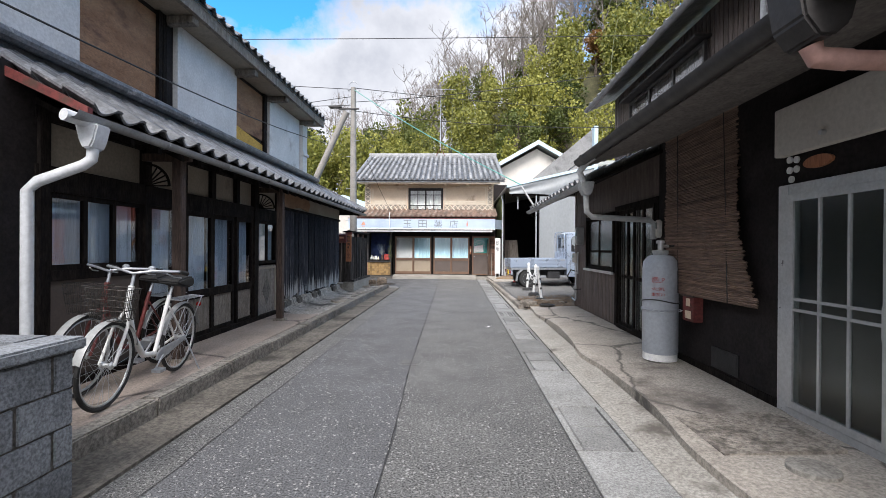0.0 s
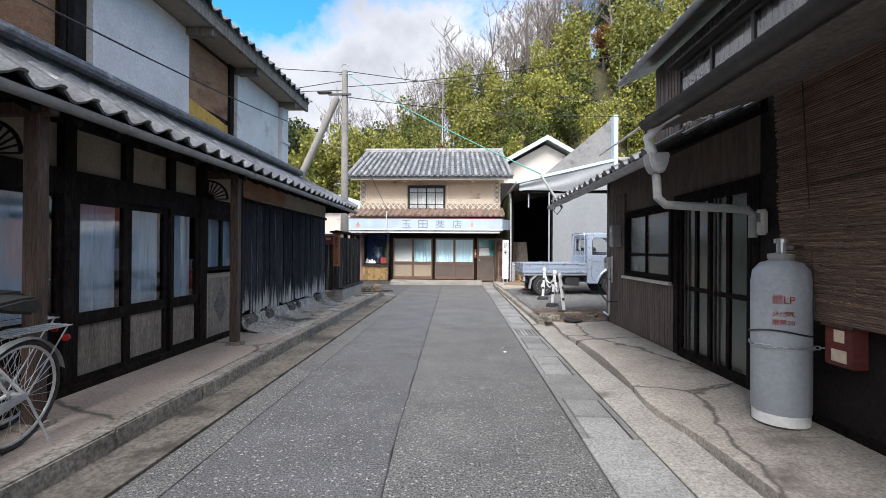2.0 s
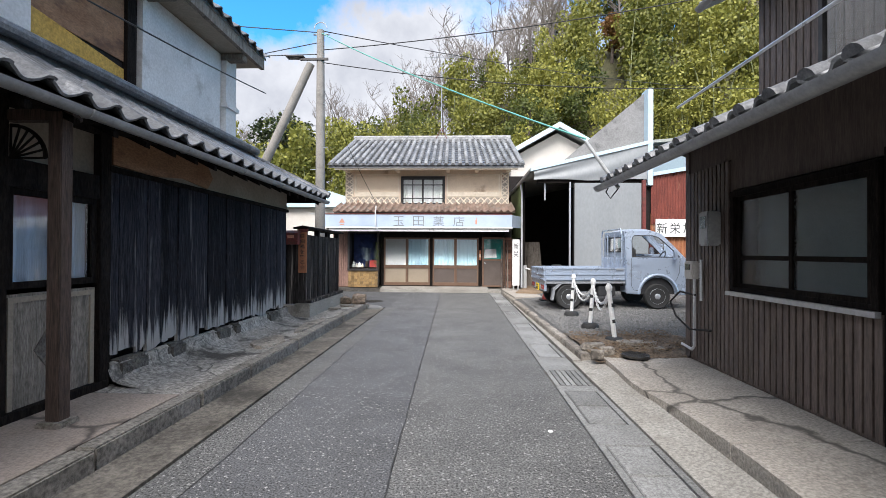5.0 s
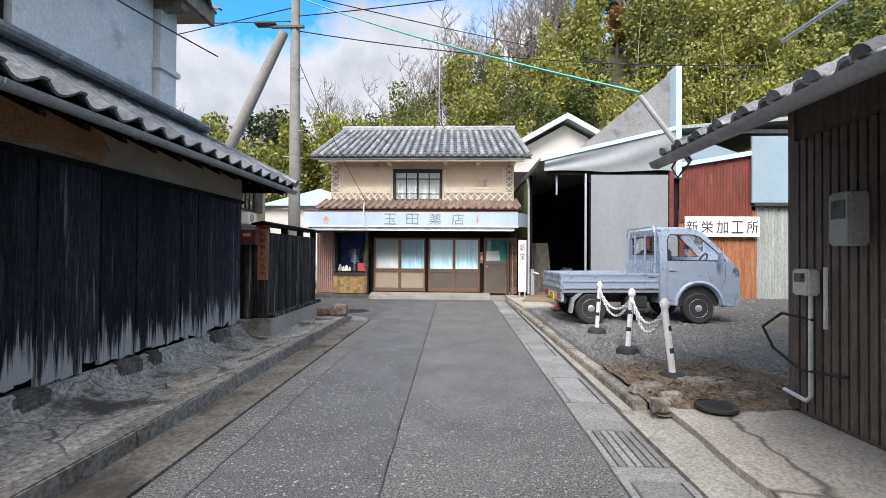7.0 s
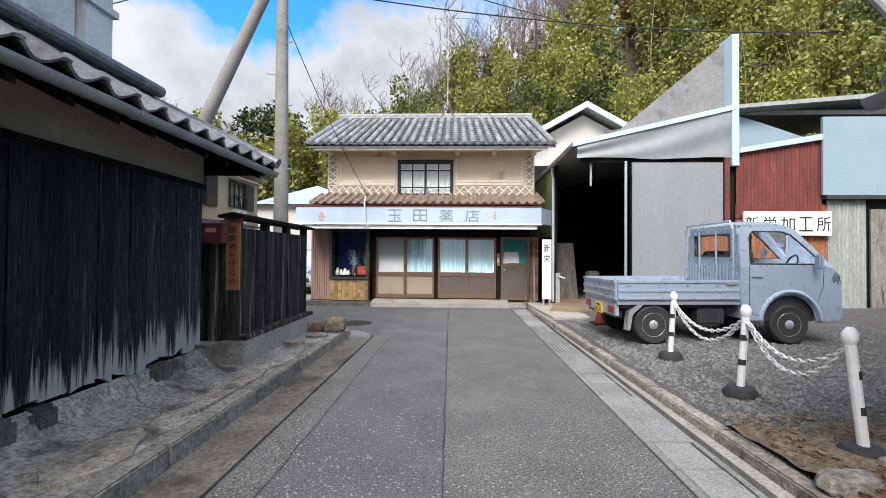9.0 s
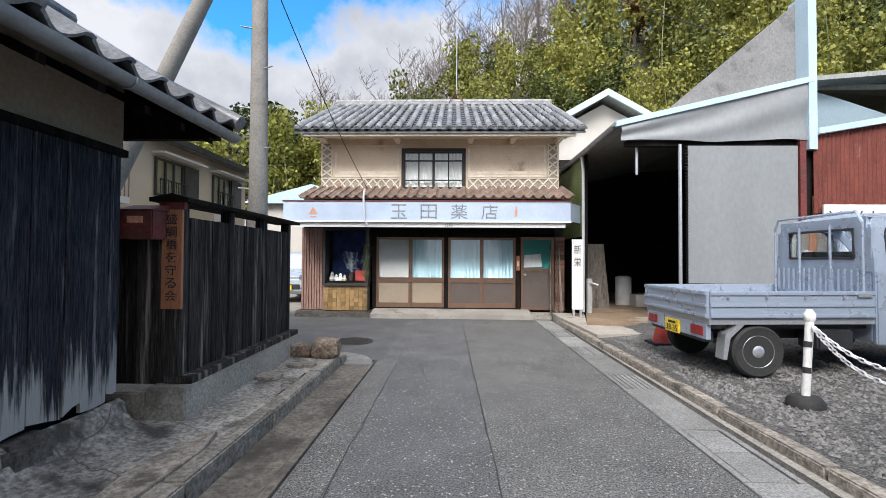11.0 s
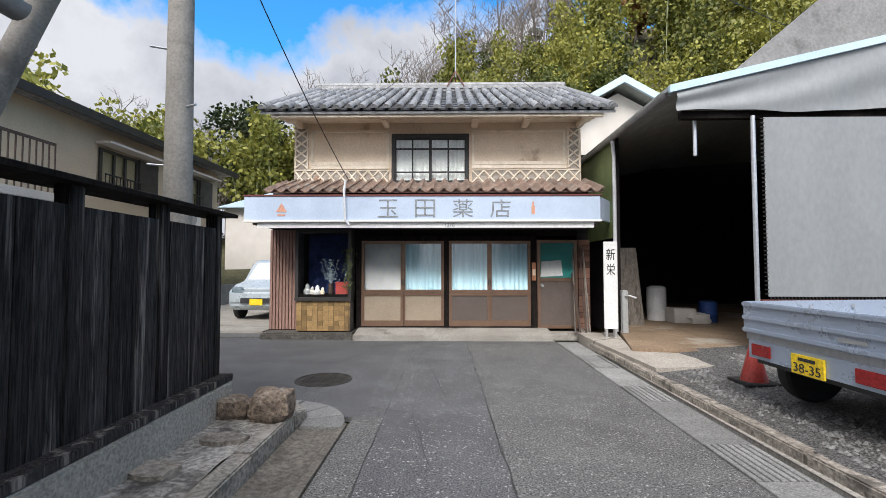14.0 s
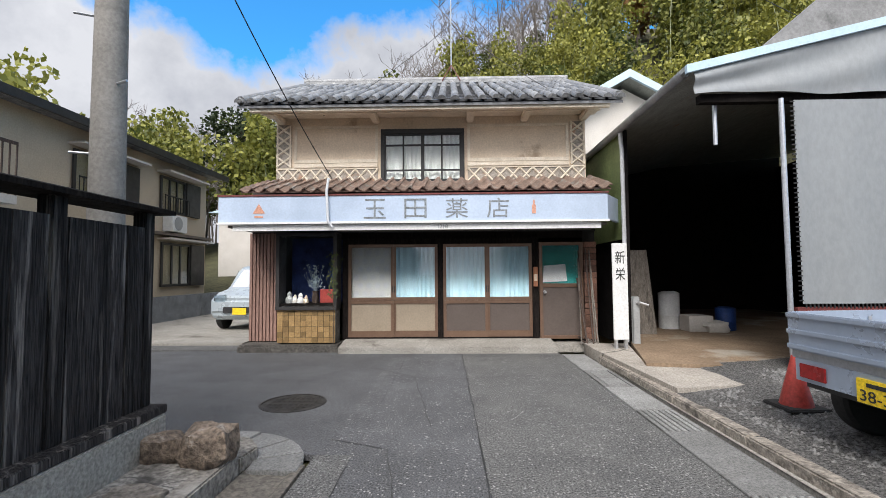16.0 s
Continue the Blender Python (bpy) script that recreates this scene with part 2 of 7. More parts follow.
LATTICE_TILE = mat("namako wall tile", (0.4, 0.36, 0.31), (0.26, 0.23, 0.2), 0.85, 5, 0.3, fine=30, stain=(0.4, 0.22, 0.13), stain_scale=3)
ROOF = mat("roof tile", (0.26, 0.265, 0.27), (0.13, 0.133, 0.137), 0.55, 6, 0.4, fine=40, fine_amount=0.35, rand=0.35, stain=(0.42, 0.42, 0.4), stain_scale=5, stain_at=0.62)
ROOF_DARK = mat("smoked roof tile", (0.17, 0.175, 0.185), (0.07, 0.072, 0.077), 0.4, 6, 0.3, fine=40, fine_amount=0.3, rand=0.35, stain=(0.36, 0.36, 0.36), stain_scale=4, stain_at=0.6)
ROOF_BROWN = mat("brown roof tile", (0.23, 0.16, 0.125), (0.13, 0.09, 0.07), 0.7, 6, 0.4, fine=40, rand=0.3, stain=(0.2, 0.19, 0.17), stain_scale=4)
GUTTER = mat("grey gutter metal", (0.33, 0.34, 0.35), (0.22, 0.225, 0.23), 0.45, 5, 0.1, 0.3, fine=40, fine_amount=0.15)
GUTTER_DARK = mat("dark gutter", (0.04, 0.037, 0.036), (0.025, 0.023, 0.023), 0.5, 5, 0.1, fine=40)
PVC = mat("white pvc", (0.66, 0.68, 0.7), (0.55, 0.56, 0.58), 0.4, 3, 0.0, fine=30, fine_amount=0.08)
PVC_GREY = mat("grey pvc", (0.36, 0.37, 0.37), (0.28, 0.285, 0.285), 0.45, 3, 0.0, fine=30, fine_amount=0.1)
PVC_PINK = mat("faded pink pipe", (0.5, 0.3, 0.26), (0.42, 0.24, 0.2), 0.55, 3, 0.0, fine=30, fine_amount=0.1)
ALU = mat("aluminium", (0.62, 0.63, 0.64), (0.5, 0.51, 0.52), 0.35, 4, 0.0, 0.6, fine=40, fine_amount=0.08)
BRONZE_ALU = mat("bronze aluminium", (0.2, 0.125, 0.085), (0.15, 0.09, 0.06), 0.4, 5, 0.0, 0.3, fine=40, fine_amount=0.1)
BROWN_PANEL = mat("brown door panel", (0.33, 0.27, 0.2), (0.27, 0.22, 0.16), 0.6, 2, 0.05, fine=30, fine_amount=0.08)
DARK_PANEL = mat("dark brown door panel", (0.115, 0.09, 0.078), (0.09, 0.07, 0.06), 0.5, 2, 0.05, fine=30, fine_amount=0.08)
BLACK = mat("black paint", (0.012, 0.012, 0.013), (0.02, 0.02, 0.02), 0.6, 6, 0.2, fine=30)
# near-black colour stands in for the shade inside unlit rooms
ROOM_SHADE = mat("unlit room shade", (0.03, 0.03, 0.03), (0.02, 0.02, 0.02), 0.95, 4, 0.0)
DARKWALL = mat("dark brown wall and bay shade", (0.02, 0.016, 0.016), (0.012, 0.01, 0.01), 0.8, 3, 0.2, spec=0.2, fine=30, fine_amount=0.3)
RIBBED = mat("brown ribbed cladding", (0.15, 0.115, 0.1), (0.085, 0.066, 0.058), 0.6, 5, 0.2, stretch=(1, 4, 0.4), fine=25, fine_amount=0.3)
SOFFIT = mat("grey soffit slat", (0.15, 0.135, 0.125), (0.1, 0.09, 0.083), 0.8, 4, 0.2, fine=30)
GLASS = glass_mat("clear glass", (0.93, 0.96, 0.97))
GLASS_FROST = glass_mat("frosted glass", (0.75, 0.85, 0.9), 0.22)
GLASS_GREEN = glass_mat("reeded dark glass", (0.6, 0.7, 0.67), 0.15)
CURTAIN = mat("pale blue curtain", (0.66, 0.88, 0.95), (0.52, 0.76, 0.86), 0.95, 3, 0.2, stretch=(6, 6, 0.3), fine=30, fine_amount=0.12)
# darker copy of CURTAIN, with the shade at eaved windows put into its colour
CURTAIN_SHADED = mat("shaded blue curtain", (0.5, 0.62, 0.76), (0.38, 0.48, 0.6), 0.95, 3, 0.2, stretch=(6, 6, 0.3), fine=30, fine_amount=0.12)
CURTAIN_WHITE = mat("white patterned curtain", (0.72, 0.73, 0.7), (0.6, 0.6, 0.57), 0.95, 3, 0.1, fine=40, fine_amount=0.1)
SIGN_BLUE = mat("faded white sign board", (0.46, 0.55, 0.68), (0.38, 0.46, 0.58), 0.6, 2, 0.1, fine=30, fine_amount=0.06, stain=(0.5, 0.5, 0.5), stain_scale=0.9, stain_at=0.62)
SIGN_INK = mat("faded sign ink", (0.1, 0.11, 0.11), (0.3, 0.33, 0.36), 0.8, 18, 0.2)
INK = mat("black ink", (0.015, 0.015, 0.015), (0.03, 0.03, 0.03), 0.7, 8, 0.0)
RED = mat("red paint", (0.42, 0.05, 0.04), (0.3, 0.04, 0.03), 0.5, 5, 0.1, fine=30)
RED_DARK = mat("dark red painted metal", (0.17, 0.035, 0.03), (0.1, 0.022, 0.02), 0.6, 6, 0.2, fine=30, stain=(0.07, 0.035, 0.025), stain_scale=4)
ORANGE = mat("faded orange mark", (0.6, 0.3, 0.2), (0.5, 0.25, 0.17), 0.7, 5, 0.0)
WHITE = mat("white paint", (0.78, 0.78, 0.77), (0.66, 0.66, 0.65), 0.55, 5, 0.1, fine=30, fine_amount=0.08, stain=(0.4, 0.39, 0.37), stain_scale=4, stain_at=0.68)
OFFWHITE = mat("off-white wall", (0.6, 0.57, 0.53), (0.52, 0.49, 0.45), 0.85, 2, 0.1, fine=30, fine_amount=0.08)
SILVER = mat("silver blue car paint", (0.42, 0.49, 0.6), (0.38, 0.45, 0.56), 0.3, 3, 0.0, 0.4, fine=30, fine_amount=0.03)
SILVER_CAR = mat("silver car paint", (0.5, 0.56, 0.6), (0.46, 0.52, 0.56), 0.3, 3, 0.0, 0.4, fine=30, fine_amount=0.03)
STEEL = mat("galvanised steel", (0.5, 0.52, 0.55), (0.4, 0.42, 0.45), 0.4, 6, 0.05, 0.6, fine=40, fine_amount=0.1)
TANK = mat("grey tank paint", (0.4, 0.43, 0.47), (0.34, 0.37, 0.41), 0.45, 3, 0.05, fine=30, fine_amount=0.08, stain=(0.27, 0.25, 0.24), stain_scale=2.5, stain_at=0.66)
RUBBER = mat("black rubber", (0.018, 0.018, 0.018), (0.03, 0.03, 0.03), 0.8, 8, 0.2, fine=40)
PLASTIC_BLACK = mat("black plastic", (0.02, 0.02, 0.022), (0.03, 0.03, 0.032), 0.5, 5, 0.0)
RUST = mat("red rusty corrugated iron", (0.2, 0.045, 0.028), (0.11, 0.027, 0.02), 0.75, 2, 0.3, stretch=(3, 1, 0.6), fine=30, fine_amount=0.3, stain=(0.5, 0.3, 0.2), stain_scale=1.3, stain_at=0.66)
RUST_LIGHT = mat("streaked rusty iron", (0.42, 0.19, 0.08), (0.22, 0.07, 0.035), 0.8, 3, 0.3, stretch=(4, 1, 0.4), fine=30, fine_amount=0.3, stain=(0.6, 0.5, 0.4), stain_scale=1.6, stain_at=0.6)
CORR_GREY = mat("grey corrugated iron", (0.36, 0.38, 0.36), (0.25, 0.26, 0.24), 0.6, 3, 0.2, stretch=(3, 1, 0.4), fine=30, stain=(0.3, 0.16, 0.08), stain_scale=1.6, stain_at=0.63)
BLUE_WALL = mat("grey-blue sheet wall", (0.27, 0.36, 0.41), (0.24, 0.32, 0.37), 0.5, 1, 0.05, fine=20, fine_amount=0.05)
BLUE_TRIM = mat("pale blue trim", (0.5, 0.64, 0.74), (0.42, 0.56, 0.66), 0.5, 3, 0.0, fine=30, fine_amount=0.06)
TARP = mat("grey tarpaulin", (0.25, 0.265, 0.275), (0.215, 0.23, 0.24), 0.55, 1.5, 0.15, fine=18, fine_amount=0.06, stretch=(1, 1, 0.5))
GREEN_SHEET = mat("green sheet", (0.2, 0.25, 0.1), (0.14, 0.18, 0.07), 0.6, 2, 0.1)
TEAL = mat("teal board", (0.02, 0.3, 0.27), (0.018, 0.25, 0.22), 0.6, 2, 0.0)
TAN_TILE = mat("tan ceramic tile", (0.33, 0.22, 0.1), (0.24, 0.15, 0.065), 0.35, 10, 0.15, fine=40, rand=0.35)
SCREEN = mat("bamboo reed", (0.24, 0.155, 0.115), (0.11, 0.073, 0.058), 0.8, 8, 0.2, stretch=(1, 0.5, 6), fine=20, rand=0.3)
BARK = mat("bark", (0.13, 0.105, 0.085), (0.07, 0.055, 0.045), 0.9, 8, 0.4, fine=30)
BARK_PALE = mat("pale bare twigs", (0.2, 0.175, 0.155), (0.13, 0.112, 0.1), 0.9, 8, 0.0, fine=30)
POLE = mat("concrete pole", (0.27, 0.255, 0.235), (0.2, 0.19, 0.175), 0.9, 3, 0.2, fine=40, fine_amount=0.15, stain=(0.14, 0.13, 0.12), stain_scale=1.5)
CABLE = mat("black cable", (0.02, 0.02, 0.022), (0.03, 0.03, 0.03), 0.6, 5, 0.0)
CABLE_GREEN = mat("green sleeved cable", (0.12, 0.38, 0.33), (0.1, 0.33, 0.29), 0.6, 5, 0.0)
IRON = mat("cast iron", (0.07, 0.065, 0.06), (0.04, 0.038, 0.035), 0.6, 8, 0.5, 0.6, fine=60)
PLATE_YELLOW = mat("yellow number plate", (0.85, 0.6, 0.02), (0.8, 0.56, 0.02), 0.4, 3, 0.0)
LAMP_RED = mat("red tail lamp", (0.3, 0.02, 0.02), (0.25, 0.015, 0.015), 0.2, 3, 0.0)
SIGN_WOOD = mat("reddish sign wood", (0.4, 0.17, 0.085), (0.3, 0.12, 0.06), 0.7, 5, 0.2, stretch=(6, 6, 0.4), fine=25)
HOUSE_BEIGE = mat("tan rendered wall", (0.5, 0.42, 0.31), (0.43, 0.36, 0.27), 0.9, 1.5, 0.1, fine=30, fine_amount=0.08)


def leaf_mat(name, c1, c2):
    m = bpy.data.materials.new(name)
    m.use_nodes = True
    n, l = m.node_tree.nodes, m.node_tree.links
    p = n["Principled BSDF"]
    geo, info = n.new("ShaderNodeNewGeometry"), n.new("ShaderNodeObjectInfo")
    add = n.new("ShaderNodeMath")
    add.operation = "MULTIPLY_ADD"
    add.inputs[1].default_value, = (0.55,)
    l.new(geo.outputs["Random Per Island"], add.inputs[0])
    half = n.new("ShaderNodeMath")
    half.operation = "MULTIPLY"
    half.inputs[1].default_value = 0.45
    l.new(info.outputs["Random"], half.inputs[0])
    l.new(half.outputs[0], add.inputs[2])
    r = n.new("ShaderNodeValToRGB")
    r.color_ramp.elements[0].color, r.color_ramp.elements[1].color = (*c1, 1), (*c2, 1)
    l.new(add.outputs[0], r.inputs[0])
    l.new(r.outputs[0], p.inputs["Base Color"])
    p.inputs["Roughness"].default_value = 0.6
    t = n.new("ShaderNodeBsdfTranslucent")
    l.new(r.outputs[0], t.inputs["Color"])
    mx = n.new("ShaderNodeMixShader")
    mx.inputs[0].default_value = 0.3
    l.new(p.outputs[0], mx.inputs[1])
    l.new(t.outputs[0], mx.inputs[2])
    l.new(mx.outputs[0], n["Material Output"].inputs["Surface"])
    return m


LEAF_BAMBOO = leaf_mat("bamboo leaves", (0.04, 0.065, 0.01), (0.4, 0.385, 0.08))
LEAF_GREEN = leaf_mat("evergreen leaves", (0.018, 0.038, 0.01), (0.15, 0.175, 0.04))
LEAF_DARK = leaf_mat("dark conifer leaves", (0.008, 0.02, 0.008), (0.05, 0.07, 0.02))
LEAF_RUST = leaf_mat("autumn leaves", (0.17, 0.08, 0.025), (0.3, 0.17, 0.06))


# ---- building kit ----
class Geo:
    """Collects vertices and faces of one mesh."""

    def __init__(self):
        self.v, self.f = [], []

    def face(self, pts):
        k = len(self.v)
        self.v += [tuple(p) for p in pts]
        self.f.append(tuple(range(k, k + len(pts))))
        return self

    def box(self, x0, x1, y0, y1, z0, z1):
        k = len(self.v)
        self.v += [(x, y, z) for z in (z0, z1) for y in (y0, y1) for x in (x0, x1)]
        self.f += [tuple(k + i for i in q) for q in ((0, 2, 3, 1), (4, 5, 7, 6), (0, 1, 5, 4), (2, 6, 7, 3), (0, 4, 6, 2), (1, 3, 7, 5))]
        return self

    def prism(self, poly, axis, a, b):
        """A polygon given in the two other axes, drawn out along axis from a to b."""
        def put(p, q):
            return {"x": (q, p[0], p[1]), "y": (p[0], q, p[1]), "z": (p[0], p[1], q)}[axis]
        k, n = len(self.v), len(poly)
        self.v += [put(p, a) for p in poly] + [put(p, b) for p in poly]
        self.f += [tuple(range(k, k + n)), tuple(range(k + 2 * n - 1, k + n - 1, -1))]
        self.f += [(k + i, k + n + i, k + n + (i + 1) % n, k + (i + 1) % n) for i in range(n)]
        return self

    def tube(self, pts, r, seg=8, r2=None, cap=True):
        """A round bar through the points; r2: its radius at the end."""
        pts = [Vector(p) for p in pts]
        rows = []
        up = None
        for i, p in enumerate(pts):
            d = (pts[min(i + 1, len(pts) - 1)] - pts[max(i - 1, 0)]).normalized()
            if up is None:
                up = Vector((0, 0, 1)) if abs(d.z) < 0.9 else Vector((1, 0, 0))
            s = d.cross(up).normalized()
            up = s.cross(d).normalized()
            rr = r if r2 is None else r + (r2 - r) * i / (len(pts) - 1)
            rows.append(len(self.v))
            self.v += [tuple(p + rr * (math.cos(a) * s + math.sin(a) * up)) for a in (2 * math.pi * j / seg for j in range(seg))]
        for a, b in zip(rows, rows[1:]):
            self.f += [(a + j, a + (j + 1) % seg, b + (j + 1) % seg, b + j) for j in range(seg)]
        if cap:
            self.f += [tuple(rows[0] + j for j in reversed(range(seg))), tuple(rows[-1] + j for j in range(seg))]
        return self

    def lathe(self, prof, cx=0, cy=0, seg=20, axis="z", c3=0):
        """A turned shape from (radius, height) pairs."""
        rows = []
        for r, h in prof:
            rows.append(len(self.v))
            for j in range(seg):
                a = 2 * math.pi * j / seg
                p, q = r * math.cos(a), r * math.sin(a)
                self.v.append({"z": (cx + p, cy + q, h), "y": (cx + p, h, cy + q), "x": (h, cx + p, cy + q)}[axis])
        for a, b in zip(rows, rows[1:]):
            self.f += [(a + j, a + (j + 1) % seg, b + (j + 1) % seg, b + j) for j in range(seg)]
        self.f += [tuple(rows[0] + j for j in reversed(range(seg))), tuple(rows[-1] + j for j in range(seg))]
        return self

    def grid(self, fn, nu, nv):
        k = len(self.v)
        self.v += [tuple(fn(i / nu, j / nv)) for j in range(nv + 1) for i in range(nu + 1)]
        w = nu + 1
        self.f += [(k + j * w + i, k + j * w + i + 1, k + (j + 1) * w + i + 1, k + (j + 1) * w + i) for j in range(nv) for i in range(nu)]
        return self


def g():
    return Geo()


def origin(ob):
    p = Vector((0, 0, 0))
    while ob:
        p += ob.location
        ob = ob.parent
    return p


def mesh_of(name, geo, material, shift=Vector((0, 0, 0)), bevel=0.0, smooth=False):
    me = bpy.data.meshes.new(name)
    me.from_pydata([(v[0] - shift.x, v[1] - shift.y, v[2] - shift.z) for v in geo.v], [], geo.f)
    if bevel or len(geo.f) < 20000:
        bm = bmesh.new()
        bm.from_mesh(me)
        bmesh.ops.recalc_face_normals(bm, faces=bm.faces)
        if bevel:
            bmesh.ops.bevel(bm, geom=bm.edges, offset=bevel, segments=2, affect="EDGES", clamp_overlap=True)
        bm.to_mesh(me)
        bm.free()
    if smooth:
        me.polygons.foreach_set("use_smooth", [True] * len(me.polygons))
        me.set_sharp_from_angle(angle=radians(40))
    me.materials.append(material)
    return me


def thing(name, loc, label, category, group="", kind=""):
    ob = new(name)
    ob.empty_display_size = 0.1
    ob.location = loc
    return tagged(ob, label, category, group, kind)


def part(name, geo, material, parent, label="", bevel=0.0, smooth=False, shadow=True):
    """One mesh under a thing or a part; the vertices are given in world metres."""
    ob = new(name, mesh_of(name, geo, material, origin(parent), bevel, smooth))
    ob.parent = parent
    if label:
        ob["label"] = label
    ob.visible_shadow = shadow
    return ob


def solo(name, geo, material, label, category, loc=(0, 0, 0), kind="", bevel=0.0, smooth=False, group=""):
    ob = new(name, mesh_of(name, geo, material, Vector(loc), bevel, smooth))
    ob.location = loc
    return tagged(ob, label, category, group, kind)


def piece(name, mesh, parent, m):
    """A piece that shares its mesh, at the world pose m (its parent is not turned)."""
    ob = new(name, mesh)
    ob.parent = parent
    ob.matrix_basis = Matrix.Translation(-origin(parent)) @ m
    return ob


def text_geo(body, size, place, turn, depth=0.004, fit=None):
    """Letters as flat solid shapes: place is the middle of the line, turn its degrees about x and z. fit: the width and height to fill."""
    cu = bpy.data.curves.new("letters", "FONT")
    cu.body, cu.size, cu.extrude, cu.align_x, cu.align_y = body, size, depth / 2, "CENTER", "CENTER"
    cu.resolution_u = 3
    ob = bpy.data.objects.new("letters", cu)
    scene.collection.objects.link(ob)
    bpy.context.view_layer.update()
    me = bpy.data.meshes.new_from_object(ob.evaluated_get(bpy.context.evaluated_depsgraph_get()))
    out = Geo()
    vs = np.array([v.co[:] for v in me.vertices]) if me.vertices else np.zeros((1, 3))
    lo, hi = vs.min(0), vs.max(0)
    sx, sy = (1, 1) if not fit else (fit[0] / max(hi[0] - lo[0], 1e-3), fit[1] / max(hi[1] - lo[1], 1e-3))
    m = pose(*place, turn[0], 0, turn[1])
    mid = (lo + hi) / 2
    out.v = [tuple(m @ Vector(((v[0] - mid[0]) * sx, (v[1] - mid[1]) * sy, v[2]))) for v in vs]
    out.f = [tuple(p.vertices) for p in me.polygons]
    bpy.data.objects.remove(ob)
    return out


def parts(name, boxes, material, parent, label=""):
    """Several alike box parts, each a mesh of its own."""
    for b in boxes:
        part(name, g().box(*b), material, parent, label)


rng = random.Random(7)
R = rng.uniform


def slab(axis, at, out, a0, a1, d0, d1, z0, z1, geo=None):
    """A box on a wall: a along the wall, d outwards from its plane."""
    geo = geo or g()
    p, q = sorted((at + out * d0, at + out * d1))
    return geo.box(p, q, a0, a1, z0, z1) if axis == "x" else geo.box(a0, a1, p, q, z0, z1)


def sash(parent, name, axis, at, out, a0, a1, z0, z1, cols=1, rows=(), bar=0.035, fmat=None, gmat=None, back=None, label="", depth=0.045, side=None, pleats=True):
    """A framed glazed leaf: bars, one pane a field, and a curtain behind it. rows: heights of the cross bars."""
    geo = g()
    side = side or bar
    for a in (a0, a1 - side):
        slab(axis, at, out, a, a + side, 0, depth, z0, z1, geo)
    edges = [a0 + side + (a1 - a0 - 2 * side) * i / cols for i in range(cols + 1)]
    for a in edges[1:-1]:
        slab(axis, at, out, a - bar / 2, a + bar / 2, 0.003, depth - 0.003, z0 + bar, z1 - bar, geo)
    for z in (z0, z1 - bar):
        slab(axis, at, out, a0 + side, a1 - side, 0, depth, z, z + bar, geo)
    levels = [z0 + bar, *rows, z1 - bar]
    for z in rows:
        slab(axis, at, out, a0 + side, a1 - side, 0.006, depth - 0.006, z - bar / 2, z + bar / 2, geo)
    leaf = part(name, geo, fmat, parent, label)
    for a, b in zip(edges, edges[1:]):
        for c, d in zip(levels, levels[1:]):
            part("pane", slab(axis, at, out, a, b, depth * 0.4, depth * 0.4 + 0.005, c, d), gmat, leaf, shadow=False)
    if back:
        n = max(8, int((a1 - a0) * 40))
        def cloth(u, v):
            a = a0 + side / 2 + (a1 - a0 - side) * u
            d = -0.06 + (0.018 * math.sin(u * (a1 - a0) * 55 + 2 * math.sin(u * 9)) if pleats else 0)
            z = z0 + 0.01 + (z1 - z0 - 0.02) * v
            return (at + out * d, a, z) if axis == "x" else (a, at + out * d, z)
        part("curtain", g().grid(cloth, n, 1), back, leaf, smooth=True)
    return leaf


def tile_mesh(name, w, l, material, wave=0.03, thick=0.02):
    top = [(w * (i / 9 - 0.5) * 1.08, wave * math.cos(2 * math.pi * (i / 9 + 0.1)) + (0.012 if i > 6 else 0)) for i in range(10)]
    poly = top + [(x, z - thick) for x, z in reversed(top)]
    return mesh_of(name, g().prism(poly, "y", -l, 0.02), material, smooth=True)


def cap_mesh(name, r, l, material):
    """A half-round cover tile with a closed, slightly flared end."""
    out = [(1.0, 0), (1.0, -l * 0.9), (1.07, -l * 0.9), (1.07, -l)]
    geo = g()
    rows = []
    for s, y in out:
        rows.append(len(geo.v))
        geo.v += [(r * s * math.cos(a), y, r * s * math.sin(a)) for a in (math.pi * j / 7 for j in range(8))]
    for a, b in zip(rows, rows[1:]):
        geo.f += [(a + j, a + j + 1, b + j + 1, b + j) for j in range(7)]
    geo.f.append(tuple(rows[-1] + j for j in range(8)))
    return mesh_of(name, geo, material, smooth=True)


def lay(parent, mesh, start, X, Y, cols, rows, w, e, name="roof_tile", tilt=5.0, lift=0.0):
    X, Y = Vector(X).normalized(), Vector(Y).normalized()
    Z = X.cross(Y)
    base = Matrix((X, Y, Z)).transposed().to_4x4()
    for i in range(cols):
        for j in range(rows):
            p = Vector(start) + X * (w * (i + 0.5)) + Y * (e * (j + 1)) + Z * (lift + R(-0.004, 0.004))
            piece(name, mesh, parent, Matrix.Translation(p) @ base @ pose(0, 0, 0, tilt, R(-1, 1), R(-0.8, 0.8)))


def lot(x, y):
    s = min(max((x - 1.3) / 1.2, 0), 1)
    return 0.1 + 0.06 * s + max(0, y - 14.5) * 0.06 * min(max((x - 2) / 3, 0), 1)


def hill(x, y):
    ridge = 4.2 + 26 / (1 + math.exp(-(x - 3) / 7.5))
    s = min(max((y - 25) / 32, 0), 1)
    t = min(max((y - 62) / 120, 0), 1)
    return ridge * s * s * (3 - 2 * s) * (1 - t * t)


# ---- ground, road, pavements ----
def spread(u):
    u = 2 * u - 1
    return 320 * (0.12 * u + 0.88 * u ** 3)


